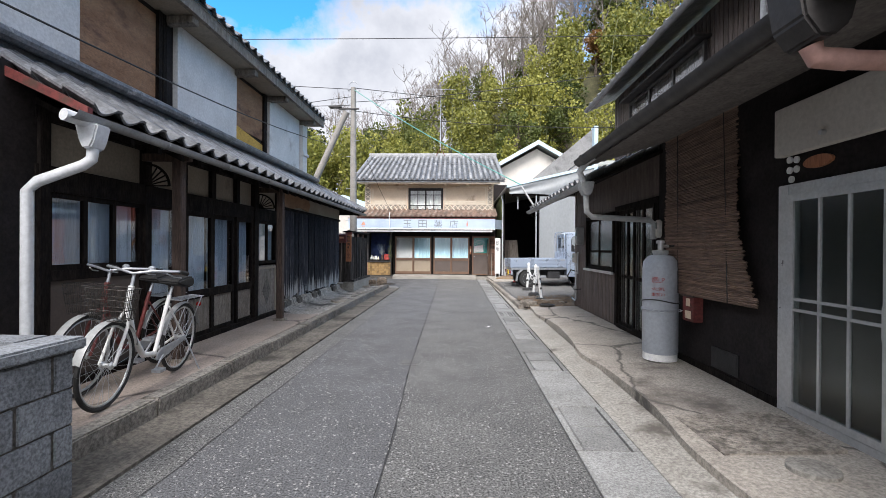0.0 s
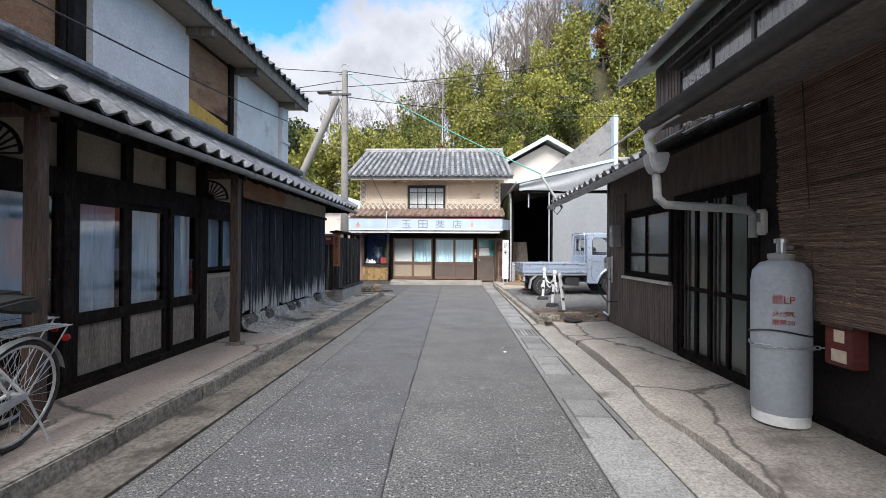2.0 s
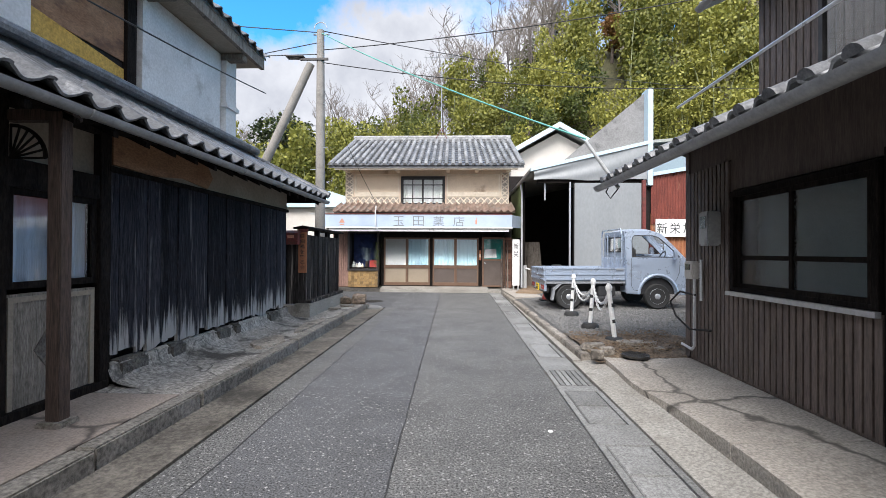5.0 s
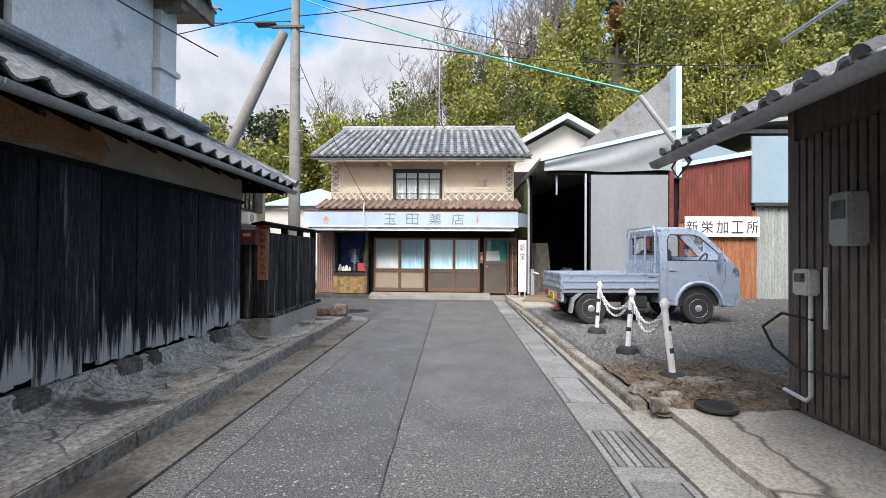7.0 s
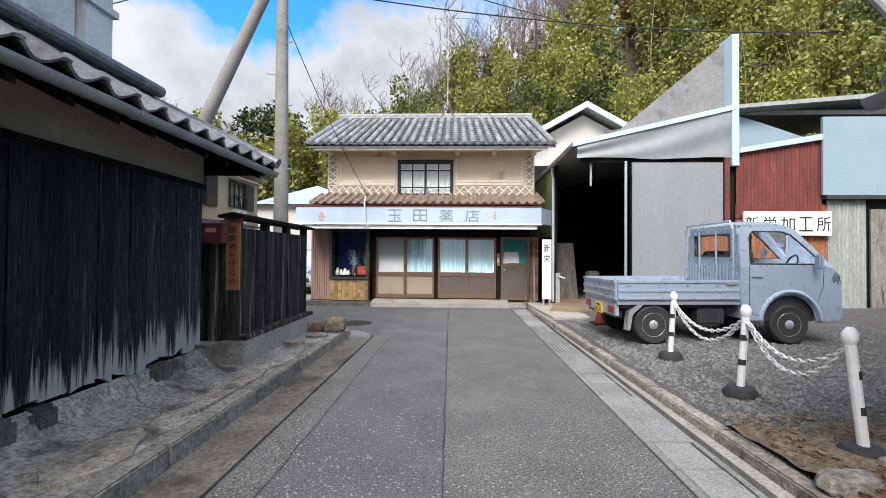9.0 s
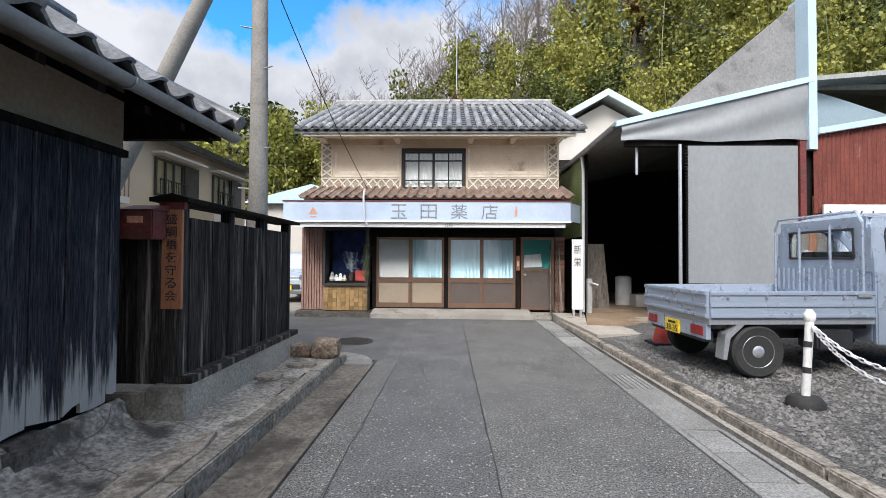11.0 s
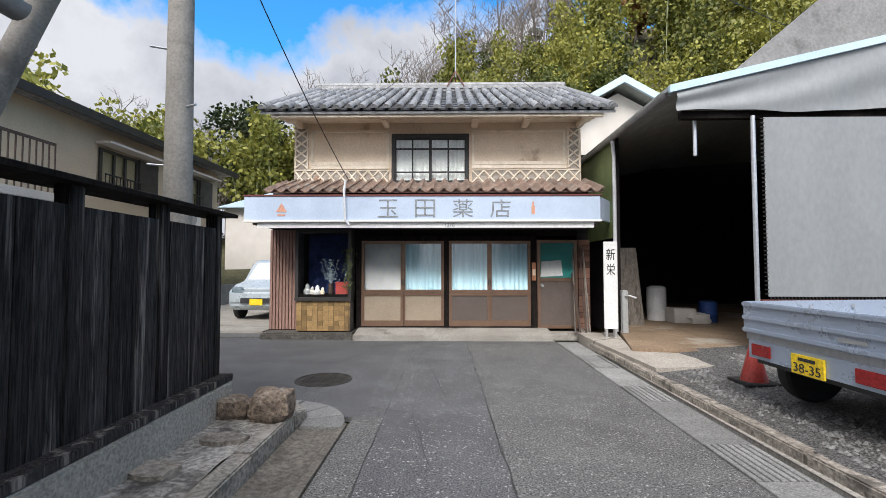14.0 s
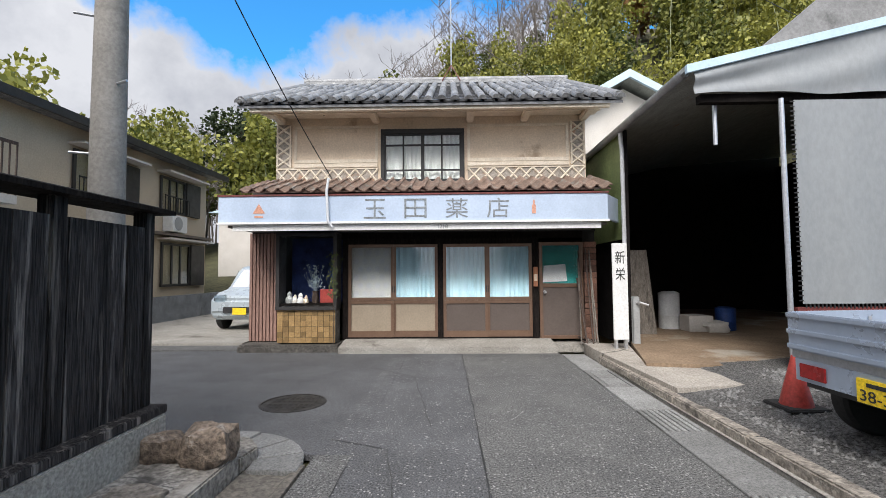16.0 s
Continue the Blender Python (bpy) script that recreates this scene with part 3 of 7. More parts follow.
def ground_point(u, v):
    x, y = spread(u), 20 + spread(v)
    near = math.exp(-((x / 60) ** 2))
    return x, y, -0.07 + hill(x, y) * max(near, 0.25) + (0.5 * noise.noise((x * 0.1, y * 0.1, 0)) if y > 30 else 0)


solo("ground", g().grid(ground_point, 120, 120), UNDERGROWTH, "brown earth covered in leaf litter", "ground", kind="structure", smooth=True)

road = thing("road", (0, 5, 0), "grey patched asphalt lane with a lengthwise seam", "road", kind="structure")
part("asphalt_strip", g().prism([(-1.75, -8), (-0.28, -8), (-0.50, 3.4), (-0.58, 5.3), (-0.68, 10.4), (-0.86, 20.1), (-1.75, 20.1)], "z", -0.05, 0), ASPHALT, road)
part("asphalt_strip", g().prism([(-0.275, -8), (0.775, -8), (0.775, 20.1), (-0.855, 20.1), (-0.675, 10.4), (-0.575, 5.3), (-0.495, 3.4)], "z", -0.05, -0.001), ASPHALT_OLD, road)
part("asphalt_edge", g().prism([(-2.03, -8), (-1.754, -8), (-1.754, 15.6), (-2.03, 15.6)], "z", -0.05, -0.002), ASPHALT_OLD, road)
part("side_road", g().prism([(-40, 16.2), (-3.0, 15.7), (-2.037, 15.604), (-1.754, 15.604), (-1.754, 20.1), (-40, 20.1)], "z", -0.05, -0.002), ASPHALT, road)
def seam(name, pts, w=0.007):
    """A thin tarred crack that wanders along the points."""
    geo, row = g(), []
    for (a, b), (c, d) in zip(pts, pts[1:]):
        n = max(2, int(math.hypot(c - a, d - b) / 0.12))
        row += [(a + (c - a) * i / n, b + (d - b) * i / n) for i in range(n)]
    row.append(pts[-1])
    row = [(x + 0.02 * noise.noise((x * 3, y * 3, 9.0)), y + 0.02 * noise.noise((x * 3, y * 3, 2.0))) for x, y in row]
    for (a, b), (c, d) in zip(row, row[1:]):
        h = math.hypot(c - a, d - b)
        u, v = -(d - b) / h * w, (c - a) / h * w
        geo.face([(a + u, b + v, 0.004), (a - u, b - v, 0.004), (c - u, d - v, 0.004), (c + u, d + v, 0.004)])
    part(name, geo, TAR, road)


seam("seam", [(-0.28, -3), (-0.50, 3.4), (-0.58, 5.3), (-0.68, 10.4), (-0.86, 20.0)], 0.005)
seam("crack", [(-2.0, 15.9), (-1.5, 15.7), (-1.3, 14.6)], 0.004)
seam("crack", [(-3.6, 18.9), (-2.2, 18.7), (-1.5, 18.1), (-0.84, 18.0)], 0.005)
seam("crack", [(-1.5, 18.1), (-1.35, 17.2), (-1.2, 16.2)], 0.005)
seam("crack", [(-0.84, 18.0), (-0.1, 18.2), (0.7, 18.0)], 0.005)
seam("crack", [(-1.74, -2), (-1.76, 4), (-1.73, 9), (-1.75, 15.4)], 0.0035)
part("patch", g().prism([(-0.72, 5.35), (-0.5, 5.38), (-0.48, 5.62), (-0.7, 5.6)], "z", -0.01, 0.003), ASPHALT_OLD, road)
solo("parking_ground", g().prism([(-30, 20.9), (-4.95, 20.6), (-4.95, 34), (-30, 38)], "z", -0.05, 0.06), CONCRETE, "pale worn concrete of a parking yard", "pavement", kind="structure")
solo("road_edge", g().prism([(-40, 20.104), (-4.4, 20.104), (-4.95, 20.597), (-40, 20.897)], "z", -0.05, 0.02), ASPHALT_OLD, "old pale asphalt strip along the yard", "pavement", kind="structure")

porch = thing("pavement", (-3, 5, 0), "brown stained concrete walk before the old houses", "pavement", kind="structure")
part("porch_floor", g().prism([(-6, -8), (-2.58, -8), (-2.60, 8.3), (-6, 8.3)], "z", -0.05, 0.135), PORCH, porch)
part("porch_floor", g().grid(lambda u, v: (-3.9 + 1.3 * u, 8.31 + 7.0 * v, 0.12 + 0.025 * noise.noise((u * 6, v * 24, 3))), 16, 80), PORCH_DARK, porch, "broken dark concrete")
y = -8.0
while y < 15.2:
    ln = R(0.9, 1.5)
    y1 = min(y + ln, 15.3)
    part("kerbstone", g().box(-2.60 + R(-.008, .008), -2.45 + R(-.008, .008), y, y1 - 0.012, -0.06, 0.135 + R(-0.008, 0.008)), KERB, porch, bevel=0.012)
    y = y1
part("kerb_end", g().prism([(-3.1, 15.305), (-2.45, 15.305), (-2.42, 15.5), (-2.55, 15.68), (-2.8, 15.75), (-3.1, 15.78)], "z", -0.05, 0.1), KERB, porch, bevel=0.012)
y = -8.0
while y < 15.2:
    y1 = min(y + 2.0, 15.4)
    part("gutter_channel", g().prism([(-2.445, -0.06), (-2.445, 0.0), (-2.38, -0.012), (-2.13, -0.012), (-2.1, 0.012), (-2.04, 0.014), (-2.035, -0.06)], "y", y, y1 - 0.01), CHANNEL, porch)
    y = y1
for i in range(5):
    a, b = radians(-4 + i * 27), radians(-4 + i * 27 + 26)
    cx, cy = -2.78, 15.32
    ring = [(r, a + (b - a) * t) for r, ts in ((0.36, (0, 0.5, 1)), (0.72, (1, 0.5, 0))) for t in ts]
    part("kerbstone", g().prism([(cx + r * math.cos(t), cy + r * math.sin(t)) for r, t in ring], "z", -0.04, 0.022 + R(-0.004, 0.006)), LID, porch, bevel=0.006)

drain = thing("drain", (1, 5, 0), "row of grey concrete drain lids along the lane", "drain", kind="structure")
SPANS = [(-3.4, "lid"), (-0.6, "lid"), (1.3, "lid"), (3.2, "lid"), (5.2, "lid"), (6.9, "lid"), (8.15, "lid"), (9.2, "grate"), (10.45, "lid"), (12.4, "lid"), (14.4, "grate"), (16.1, "grate"), (17.6, "lid"), (19.7, "")]
y = -6.0
for y0, kind in SPANS:
    n = max(1, round((y0 - y) / 0.9))
    for i in range(n):
        a, b = y + (y0 - y) * i / n, y + (y0 - y) * (i + 1) / n
        x1 = 1.21 - 0.004 * (a - 5)
        part("drain_edge", g().box(0.785, x1 - 0.005, a, b - R(0.004, 0.012), -0.05, 0.008 + R(-0.003, 0.003)), LID, drain, bevel=0.004)
    x1 = 1.205 - 0.004 * (y0 - 5)
    if kind == "lid":
        part("drain_rim", g().box(0.785, 0.832, y0, y0 + 0.86, -0.05, 0.008).box(x1 - 0.045, x1, y0, y0 + 0.86, -0.05, 0.008).box(0.832, x1 - 0.045, y0, y0 + 0.86, -0.05, -0.02), LID, drain)
        for a in (y0 + 0.006, y0 + 0.436):
            part("drain_cover", g().box(0.844, x1 - 0.057, a, a + 0.414, -0.02, 0.004 + R(-0.003, 0.007)), LID, drain, bevel=0.006)
        y = y0 + 0.862
    elif kind == "grate":
        part("drain_rim", g().box(0.785, x1, y0, y0 + 0.6, -0.05, -0.012), CHANNEL, drain)
        for k in range(7):
            w = (x1 - 0.785) / 7
            part("grate_bar", g().box(0.785 + k * w + 0.006, 0.785 + (k + 1) * w - 0.006, y0 + 0.004, y0 + 0.595, -0.012, 0.006), LID, drain, bevel=0.003)
        y = y0 + 0.602
solo("drain_shoulder", g().prism([(1.215, -0.05), (1.215, 0.012), (1.53, 0.05), (1.53, -0.05)], "y", -8, 10.2), CONCRETE, "rough concrete shoulder beside the drain", "pavement", kind="structure")
apron = thing("apron", (2, 3, 0), "stained cracked concrete apron before the houses", "pavement", kind="structure")
for y0, y1 in ((-8, 2.2), (2.2, 5.0), (5.0, 7.6), (7.6, 10.15)):
    geo = g()
    edge = [1.53 + 0.05 * noise.noise((y0 + (y1 - y0) * i / 14 * 1.0, 2.0, 0.5)) * 2 for i in range(15)]
    geo.prism([(edge[i], y0 + (y1 - y0 - 0.012) * i / 14) for i in range(15)] + [(3.2, y1 - 0.012), (3.2, y0)], "z", -0.05, 0.1)
    ob = part("concrete_slab", geo, CONCRETE_CRACKED, apron)
    for v in ob.data.vertices:
        if v.co.z > 0:
            v.co.z += 0.06 * min(max((v.co.x + 2 - 1.5), 0), 1)
solo("earth_strip", g().grid(lambda u, v: (1.42 + 1.5 * u, 9.95 + 1.45 * v, lot(1.42 + 1.5 * u, 10) - 0.03 + 0.075 * math.sin(math.pi * min(1, max(0, v))) ** 0.5 + 0.05 * noise.noise((u * 7, v * 7, 1))), 40, 36), SOIL, "loose brown earth with broken stones", "soil", kind="structure", smooth=True)
LITTER = mat("dry leaf litter", (0.22, 0.14, 0.075), (0.08, 0.055, 0.035), 0.9, 14, 0.0, fine=40)
geo = g()
for i in range(1300):
    x, y, a, r = 1.45 + 1.4 * R(0, 1), 10.05 + 1.4 * R(0, 1), R(0, 6.28), R(0.012, 0.035)
    z = lot(x, 10) + 0.04 + R(0, 0.03)
    geo.face([(x - r * math.cos(a), y - r * math.sin(a), z), (x + 0.4 * r * math.sin(a), y - 0.4 * r * math.cos(a), z + R(0, 0.01)), (x + r * math.cos(a), y + r * math.sin(a), z + R(-0.01, 0.015)), (x - 0.4 * r * math.sin(a), y + 0.4 * r * math.cos(a), z)])
solo("leaf_litter", geo, LITTER, "dry brown leaves and roots on the earth", "leaf litter", kind="stuff")
for y0 in np.arange(10.2, 19.0, 1.1):
    a, b = 1.32 - 0.018 * (y0 - 10), 1.32 - 0.018 * (y0 - 8.9)
    part("kerbstone", g().prism([(a, y0), (a + 0.13, y0), (b + 0.13, y0 + 1.085), (b, y0 + 1.085)], "z", -0.05, 0.11), STONE, drain, bevel=0.012)
solo("kerb_shoulder", g().prism([(1.215, 10.21), (1.315, 10.21), (1.16, 19.2), (1.17, 19.2)], "z", -0.05, 0.03), CONCRETE, "rough concrete shoulder", "pavement", kind="structure")
solo("gravel_lot", g().grid(lambda u, v: (1.40 - 0.15 * v + 26 * u ** 1.5, 10.4 + 7.6 * v, lot(1.4 + 26 * u ** 1.5, 10.4 + 7.6 * v) + 0.02 * noise.noise((u * 60, v * 14, 0))), 90, 60), GRAVEL, "dark grey gravel yard", "gravel", kind="structure", smooth=True)
geo = g()
for i in range(16000):
    x, y = 1.45 + abs(rng.gauss(0, 2.6)), R(10.7, 17.6)
    s, z = R(0.01, 0.03), lot(x, y)
    if y < 11.25 and x < 2.9:
        continue
    k = len(geo.v)
    geo.v += [(x + s * R(0.7, 1.3), y, z), (x, y + s * R(0.7, 1.3), z), (x - s * R(0.7, 1.3), y, z), (x, y - s * R(0.7, 1.3), z), (x + s * R(-.4, .4), y + s * R(-.4, .4), z + s * R(0.5, 1.0))]
    geo.f += [(k, k + 1, k + 4), (k + 1, k + 2, k + 4), (k + 2, k + 3, k + 4), (k + 3, k, k + 4)]
solo("gravel", geo, PEBBLE, "loose grey gravel stones", "gravel", kind="stuff")


def manhole(x, y, z, r, label):
    ob = thing("manhole_cover", (x, y, z), label, "manhole cover")
    part("rim", g().lathe([(r, z - 0.02), (r, z + 0.004), (r * 0.93, z + 0.005), (r * 0.93, z - 0.02)], x, y, 32), IRON, ob)
    geo = g().lathe([(r * 0.91, z - 0.02), (r * 0.91, z + 0.002)], x, y, 32)
    for i in range(-5, 6):
        for j in range(-5, 6):
            a, b = i * r * 0.16, j * r * 0.16
            if a * a + b * b < (0.8 * r) ** 2:
                geo.box(x + a - r * 0.05, x + a + r * 0.05, y + b - r * 0.05, y + b + r * 0.05, z + 0.002, z + 0.006)
    part("lid", geo, IRON, ob)


manhole(-2.68, 16.95, 0.0, 0.34, "round dark iron manhole cover in the asphalt")
manhole(1.9, 9.98, 0.158, 0.16, "small round iron cover in the concrete")
solo("drain_cap", g().lathe([(0.13, 0.1), (0.13, 0.139), (0.12, 0.142)], 2.0, 2.75, 24), CONCRETE, "round concrete inspection cap in the apron", "drain cap", (2.0, 2.75, 0.1))

# ---- old town house with boarded upper windows ----
old = thing("town_house", (-4, 8, 0.13), "old two-storey house with charred planks and tiled eaves", "house")
W = -3.42
part("wall", g().box(-9, -4.3, 0.2, 12.7, 0.1, 2.9).box(-3.9, W - 0.12, 8.5, 12.6, 0.1, 2.68), DARKWALL, old, "dark inner wall")
part("wall", g().box(-3.62, W, -4, 3.62, 0.1, 2.75), DARKWALL, old, "dark brown board wall")
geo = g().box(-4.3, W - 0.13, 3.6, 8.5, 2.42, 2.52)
part("ceiling", geo, ROOM_SHADE, old)
# posts and rails of the shop front
geo = g()
for y, w in ((3.62, 0.1), (4.84, 0.1), (5.47, 0.12), (7.43, 0.15), (8.4, 0.12)):
    geo.box(W - 0.12, W + 0.03, y, y + w, 0.135, 2.45)
geo.box(W - 0.1, W + 0.02, 3.6, 8.5, 1.82, 2.03).box(W - 0.1, W + 0.015, 3.6, 8.5, 2.4, 2.5).box(W - 0.14, W + 0.04, 3.6, 8.5, 0.13, 0.2)
geo.box(W - 0.1, W + 0.01, 3.72, 4.84, 1.07, 1.16).box(W - 0.1, W + 0.01, 4.94, 5.47, 0.72, 0.8)
part("frame", geo, DARKWOOD, old, bevel=0.004)
for a, b in ((3.72, 4.84), (4.94, 5.47), (5.6, 6.17), (6.27, 6.85), (6.95, 7.43), (7.6, 8.4)):
    part("transom_panel", g().box(W - 0.06, W - 0.04, a, b, 2.03, 2.4), BEIGE, old)
    part("transom_post", g().box(W - 0.08, W + 0.015, b - 0.003, b + 0.1, 2.03, 2.4), DARKWOOD, old)
sash(old, "window", "x", W - 0.05, 1, 3.72, 4.84, 1.16, 1.82, 3, (), 0.045, DARKWOOD, GLASS, CURTAIN_SHADED)
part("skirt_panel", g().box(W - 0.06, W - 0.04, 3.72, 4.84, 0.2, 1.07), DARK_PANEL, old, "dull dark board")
sash(old, "window", "x", W - 0.05, 1, 4.94, 5.47, 0.8, 1.82, 1, (), 0.03, DARKWOOD, GLASS, CURTAIN_SHADED)
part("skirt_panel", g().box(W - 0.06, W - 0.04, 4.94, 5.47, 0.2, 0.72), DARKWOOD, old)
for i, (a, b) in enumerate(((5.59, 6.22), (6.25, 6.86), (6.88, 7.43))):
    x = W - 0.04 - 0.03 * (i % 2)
    d = sash(old, "sliding_door", "x", x, 1, a, b, 0.74, 1.82, 1, (), 0.06, DARKWOOD, GLASS, CURTAIN_SHADED, "dark wooden sliding door with pale curtain")
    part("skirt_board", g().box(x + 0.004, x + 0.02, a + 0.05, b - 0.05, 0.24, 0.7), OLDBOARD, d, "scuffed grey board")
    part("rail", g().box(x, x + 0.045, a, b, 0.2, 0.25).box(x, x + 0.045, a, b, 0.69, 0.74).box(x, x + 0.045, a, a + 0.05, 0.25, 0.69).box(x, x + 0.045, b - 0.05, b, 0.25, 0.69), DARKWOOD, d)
sash(old, "window", "x", W - 0.05, 1, 7.6, 8.4, 1.08, 1.82, 2, (), 0.05, DARKWOOD, GLASS, CURTAIN_SHADED)
p = part("skirt_panel", g().box(W - 0.06, W - 0.02, 7.6, 8.4, 0.13, 1.04), OLDBOARD, old, "pale grey panel with a diamond")
part("diamond", g().prism([(8.0, 0.36), (8.17, 0.6), (8.0, 0.84), (7.83, 0.6)], "x", W - 0.019, W - 0.012), DARKSTONE, p)
part("moulding", g().box(W - 0.019, W - 0.005, 7.62, 7.66, 0.15, 1.02).box(W - 0.019, W - 0.005, 8.34, 8.38, 0.15, 1.02).box(W - 0.019, W - 0.005, 7.66, 8.34, 0.98, 1.02).box(W - 0.019, W - 0.005, 7.66, 8.34, 0.15, 0.19), BEIGE, p)
for y in (4.85, 7.6):
    part("post", g().box(-3.08, -2.98, y - 0.05, y + 0.05, 0.17, 2.34).box(-3.42, -2.9, y - 0.04, y + 0.04, 2.28, 2.36), BROWNWOOD, old, bevel=0.006)
    part("post_base", g().box(-3.12, -2.94, y - 0.09, y + 0.09, 0.12, 0.17), STONE, old, bevel=0.01)
    geo = g()
    for i in range(7):
        a = math.pi / 2 * i / 6
        part("bracket_rod", g().tube([(W + 0.02, y, 2.02), (W + 0.02 + 0.26 * math.sin(a), y, 2.02 + 0.26 * math.cos(a) * 0.9)], 0.008, 6), DARKWOOD, old)
    geo.tube([(W + 0.02 + 0.26 * math.sin(math.pi / 2 * i / 8), y, 2.02 + 0.234 * math.cos(math.pi / 2 * i / 8)) for i in range(9)], 0.014, 6)
    part("bracket", geo, DARKWOOD, old)
part("lintel_beam", g().box(-3.09, -2.97, 3.55, 8.55, 2.34, 2.43), DARKWOOD, old)
for yy in np.arange(3.6, 13.05, 0.36):
    part("rafter", g().prism([(-4.3, 3.0), (-2.9, 2.3), (-2.9, 2.25), (-4.3, 2.95)], "y", yy, yy + 0.05), DARKWOOD, old)
part("eave_board", g().prism([(-4.42, 3.17), (-2.84, 2.385), (-2.84, 2.345), (-4.42, 3.13)], "y", 3.42, 13.1), DARKWOOD, old)
part("plaster_band", g().box(W - 0.115, W + 0.0, 8.52, 12.75, 2.14, 2.62), BEIGE, old)
part("end_wall", g().prism([(-4.7, 0.1), (W - 0.12, 0.1), (W - 0.12, 2.68), (-4.7, 3.24)], "y", 12.605, 12.74), DARKWALL, old)
part("verge_board", g().prism([(-4.42, 3.26), (-2.8, 2.455), (-2.8, 2.33), (-4.42, 3.1)], "y", 13.105, 13.13), DARKWOOD, old)
part("verge_tile", g().tube([(-4.4, 13.13, 3.27), (-2.74, 13.13, 2.45)], 0.065, 10), ROOF_DARK, old, smooth=True)
part("torn_board", g().prism([(8.55, 2.52), (8.55, 2.16), (9.1, 2.14), (9.6, 2.2), (10.1, 2.15), (10.22, 2.3), (10.05, 2.5)], "x", W + 0.001, W + 0.02), PLY, old, "peeling brown board")
part("belt_rail", g().box(W - 0.05, W + 0.035, 8.5, 12.76, 2.09, 2.14), DARKWOOD, old)
lower = tile_mesh("roof_tile", 0.27, 0.27, ROOF_DARK, 0.032)
th = math.atan2(0.785, 1.58)
lay(old, lower, (-2.80, 3.42, 2.40), (0, 1, 0), (-math.cos(th), 0, math.sin(th)), 35, 7, 0.276, 0.27, lift=0.05)
part("flashing", g().box(-4.5, -4.22, 3.4, 13.1, 3.1, 3.34).tube([(-4.16, 3.4, 3.3), (-4.16, 13.1, 3.3)], 0.07, 10), ROOF_DARK, old)
part("verge_board", g().prism([(-4.42, 3.2), (-2.78, 2.4), (-2.78, 2.34), (-4.42, 3.1)], "y", 3.36, 3.41), RED_DARK, old, "rusty brown verge flashing")
geo = g()
for i in range(9):
    a0 = math.pi + math.pi * i / 8
    geo.v += [(-2.76 + 0.055 * math.cos(a0), 3.2, 2.33 + 0.055 * math.sin(a0)), (-2.76 + 0.055 * math.cos(a0), 13.08, 2.33 + 0.055 * math.sin(a0))]
    geo.v += [(-2.76 + 0.048 * math.cos(a0), 3.2, 2.33 + 0.048 * math.sin(a0)), (-2.76 + 0.048 * math.cos(a0), 13.08, 2.33 + 0.048 * math.sin(a0))]
for i in range(8):
    k = 4 * i
    geo.f += [(k, k + 1, k + 5, k + 4), (k + 2, k + 6, k + 7, k + 3)]
gut = part("gutter", geo, GUTTER, old, "grey half-round gutter", smooth=True)
for y in np.arange(4.2, 12.7, 1.1):
    part("gutter_clip", g().tube([(-2.82, y, 2.34)] + [(-2.76 + 0.06 * math.cos(a), y, 2.33 + 0.06 * math.sin(a)) for a in (math.pi * (1 + i / 6) for i in range(7))], 0.006, 5), GUTTER, gut)
pipe = part("downpipe", g().tube([(-2.77, 3.4, 2.1), (-2.78, 3.4, 2.02), (-2.83, 3.38, 1.97), (-3.1, 3.3, 1.84), (-3.16, 3.28, 1.77), (-3.16, 3.28, 0.135)], 0.04, 12), PVC, old, "white plastic downpipe", smooth=True)
part("rain_head", g().prism([(-2.86, 2.27), (-2.68, 2.27), (-2.71, 2.15), (-2.74, 2.09), (-2.8, 2.09), (-2.83, 2.15)], "y", 3.33, 3.47), PVC, pipe, bevel=0.012)
part("pipe_end", g().tube([(-2.77, 3.4, 2.28), (-2.82, 3.2, 2.3)], 0.045, 12), PVC, pipe)
part("gable_panel", g().prism([(-2.88, 2.3), (-2.88, 2.36), (-4.42, 3.12), (-4.42, 2.3)], "y", 13.02, 13.095), DARKWOOD, old, "dark board closing the eave")
# plank wall
yy = 8.52
while yy < 12.7:
    w = R(0.13, 0.26)
    y1 = min(yy + w, 12.74)
    x1, a, b, c = W + R(-0.004, 0.012), 0.37 + R(-0.05, 0.06), 0.37 + R(-0.05, 0.06), R(-0.03, 0.03)
    part("plank", g().prism([(yy, a), ((yy + y1) / 2, (a + b) / 2 + c), (y1 - R(0.003, 0.009), b), (y1 - 0.005, 2.1), (yy, 2.1)], "x", W - 0.03, x1), CHAR, old)
    yy = y1
for y, w in ((8.6, 0.42), (9.35, 0.3), (10.3, 0.36), (10.75, 0.2), (11.9, 0.3)):
    part("footing_stone", g().box(W - 0.1, W + 0.065, y, y + w, 0.08, 0.34), DARKSTONE, old, bevel=0.035)
def footing_point(u, v):
    y = 8.5 + 4.3 * v
    w = 0.02 * noise.noise((u * 2, y * 2.2, 7.0))
    return (W - 0.1 + (0.07, 0.12, 0.135, 0.18, 0.28, 0.48)[round(u * 5)] + w, y, (0.33, 0.31, 0.24, 0.18, 0.145, 0.11)[round(u * 5)] + 0.6 * w)
part("footing", g().grid(footing_point, 5, 50), PORCH_DARK, old, "rough concrete footing under the planks", smooth=True)
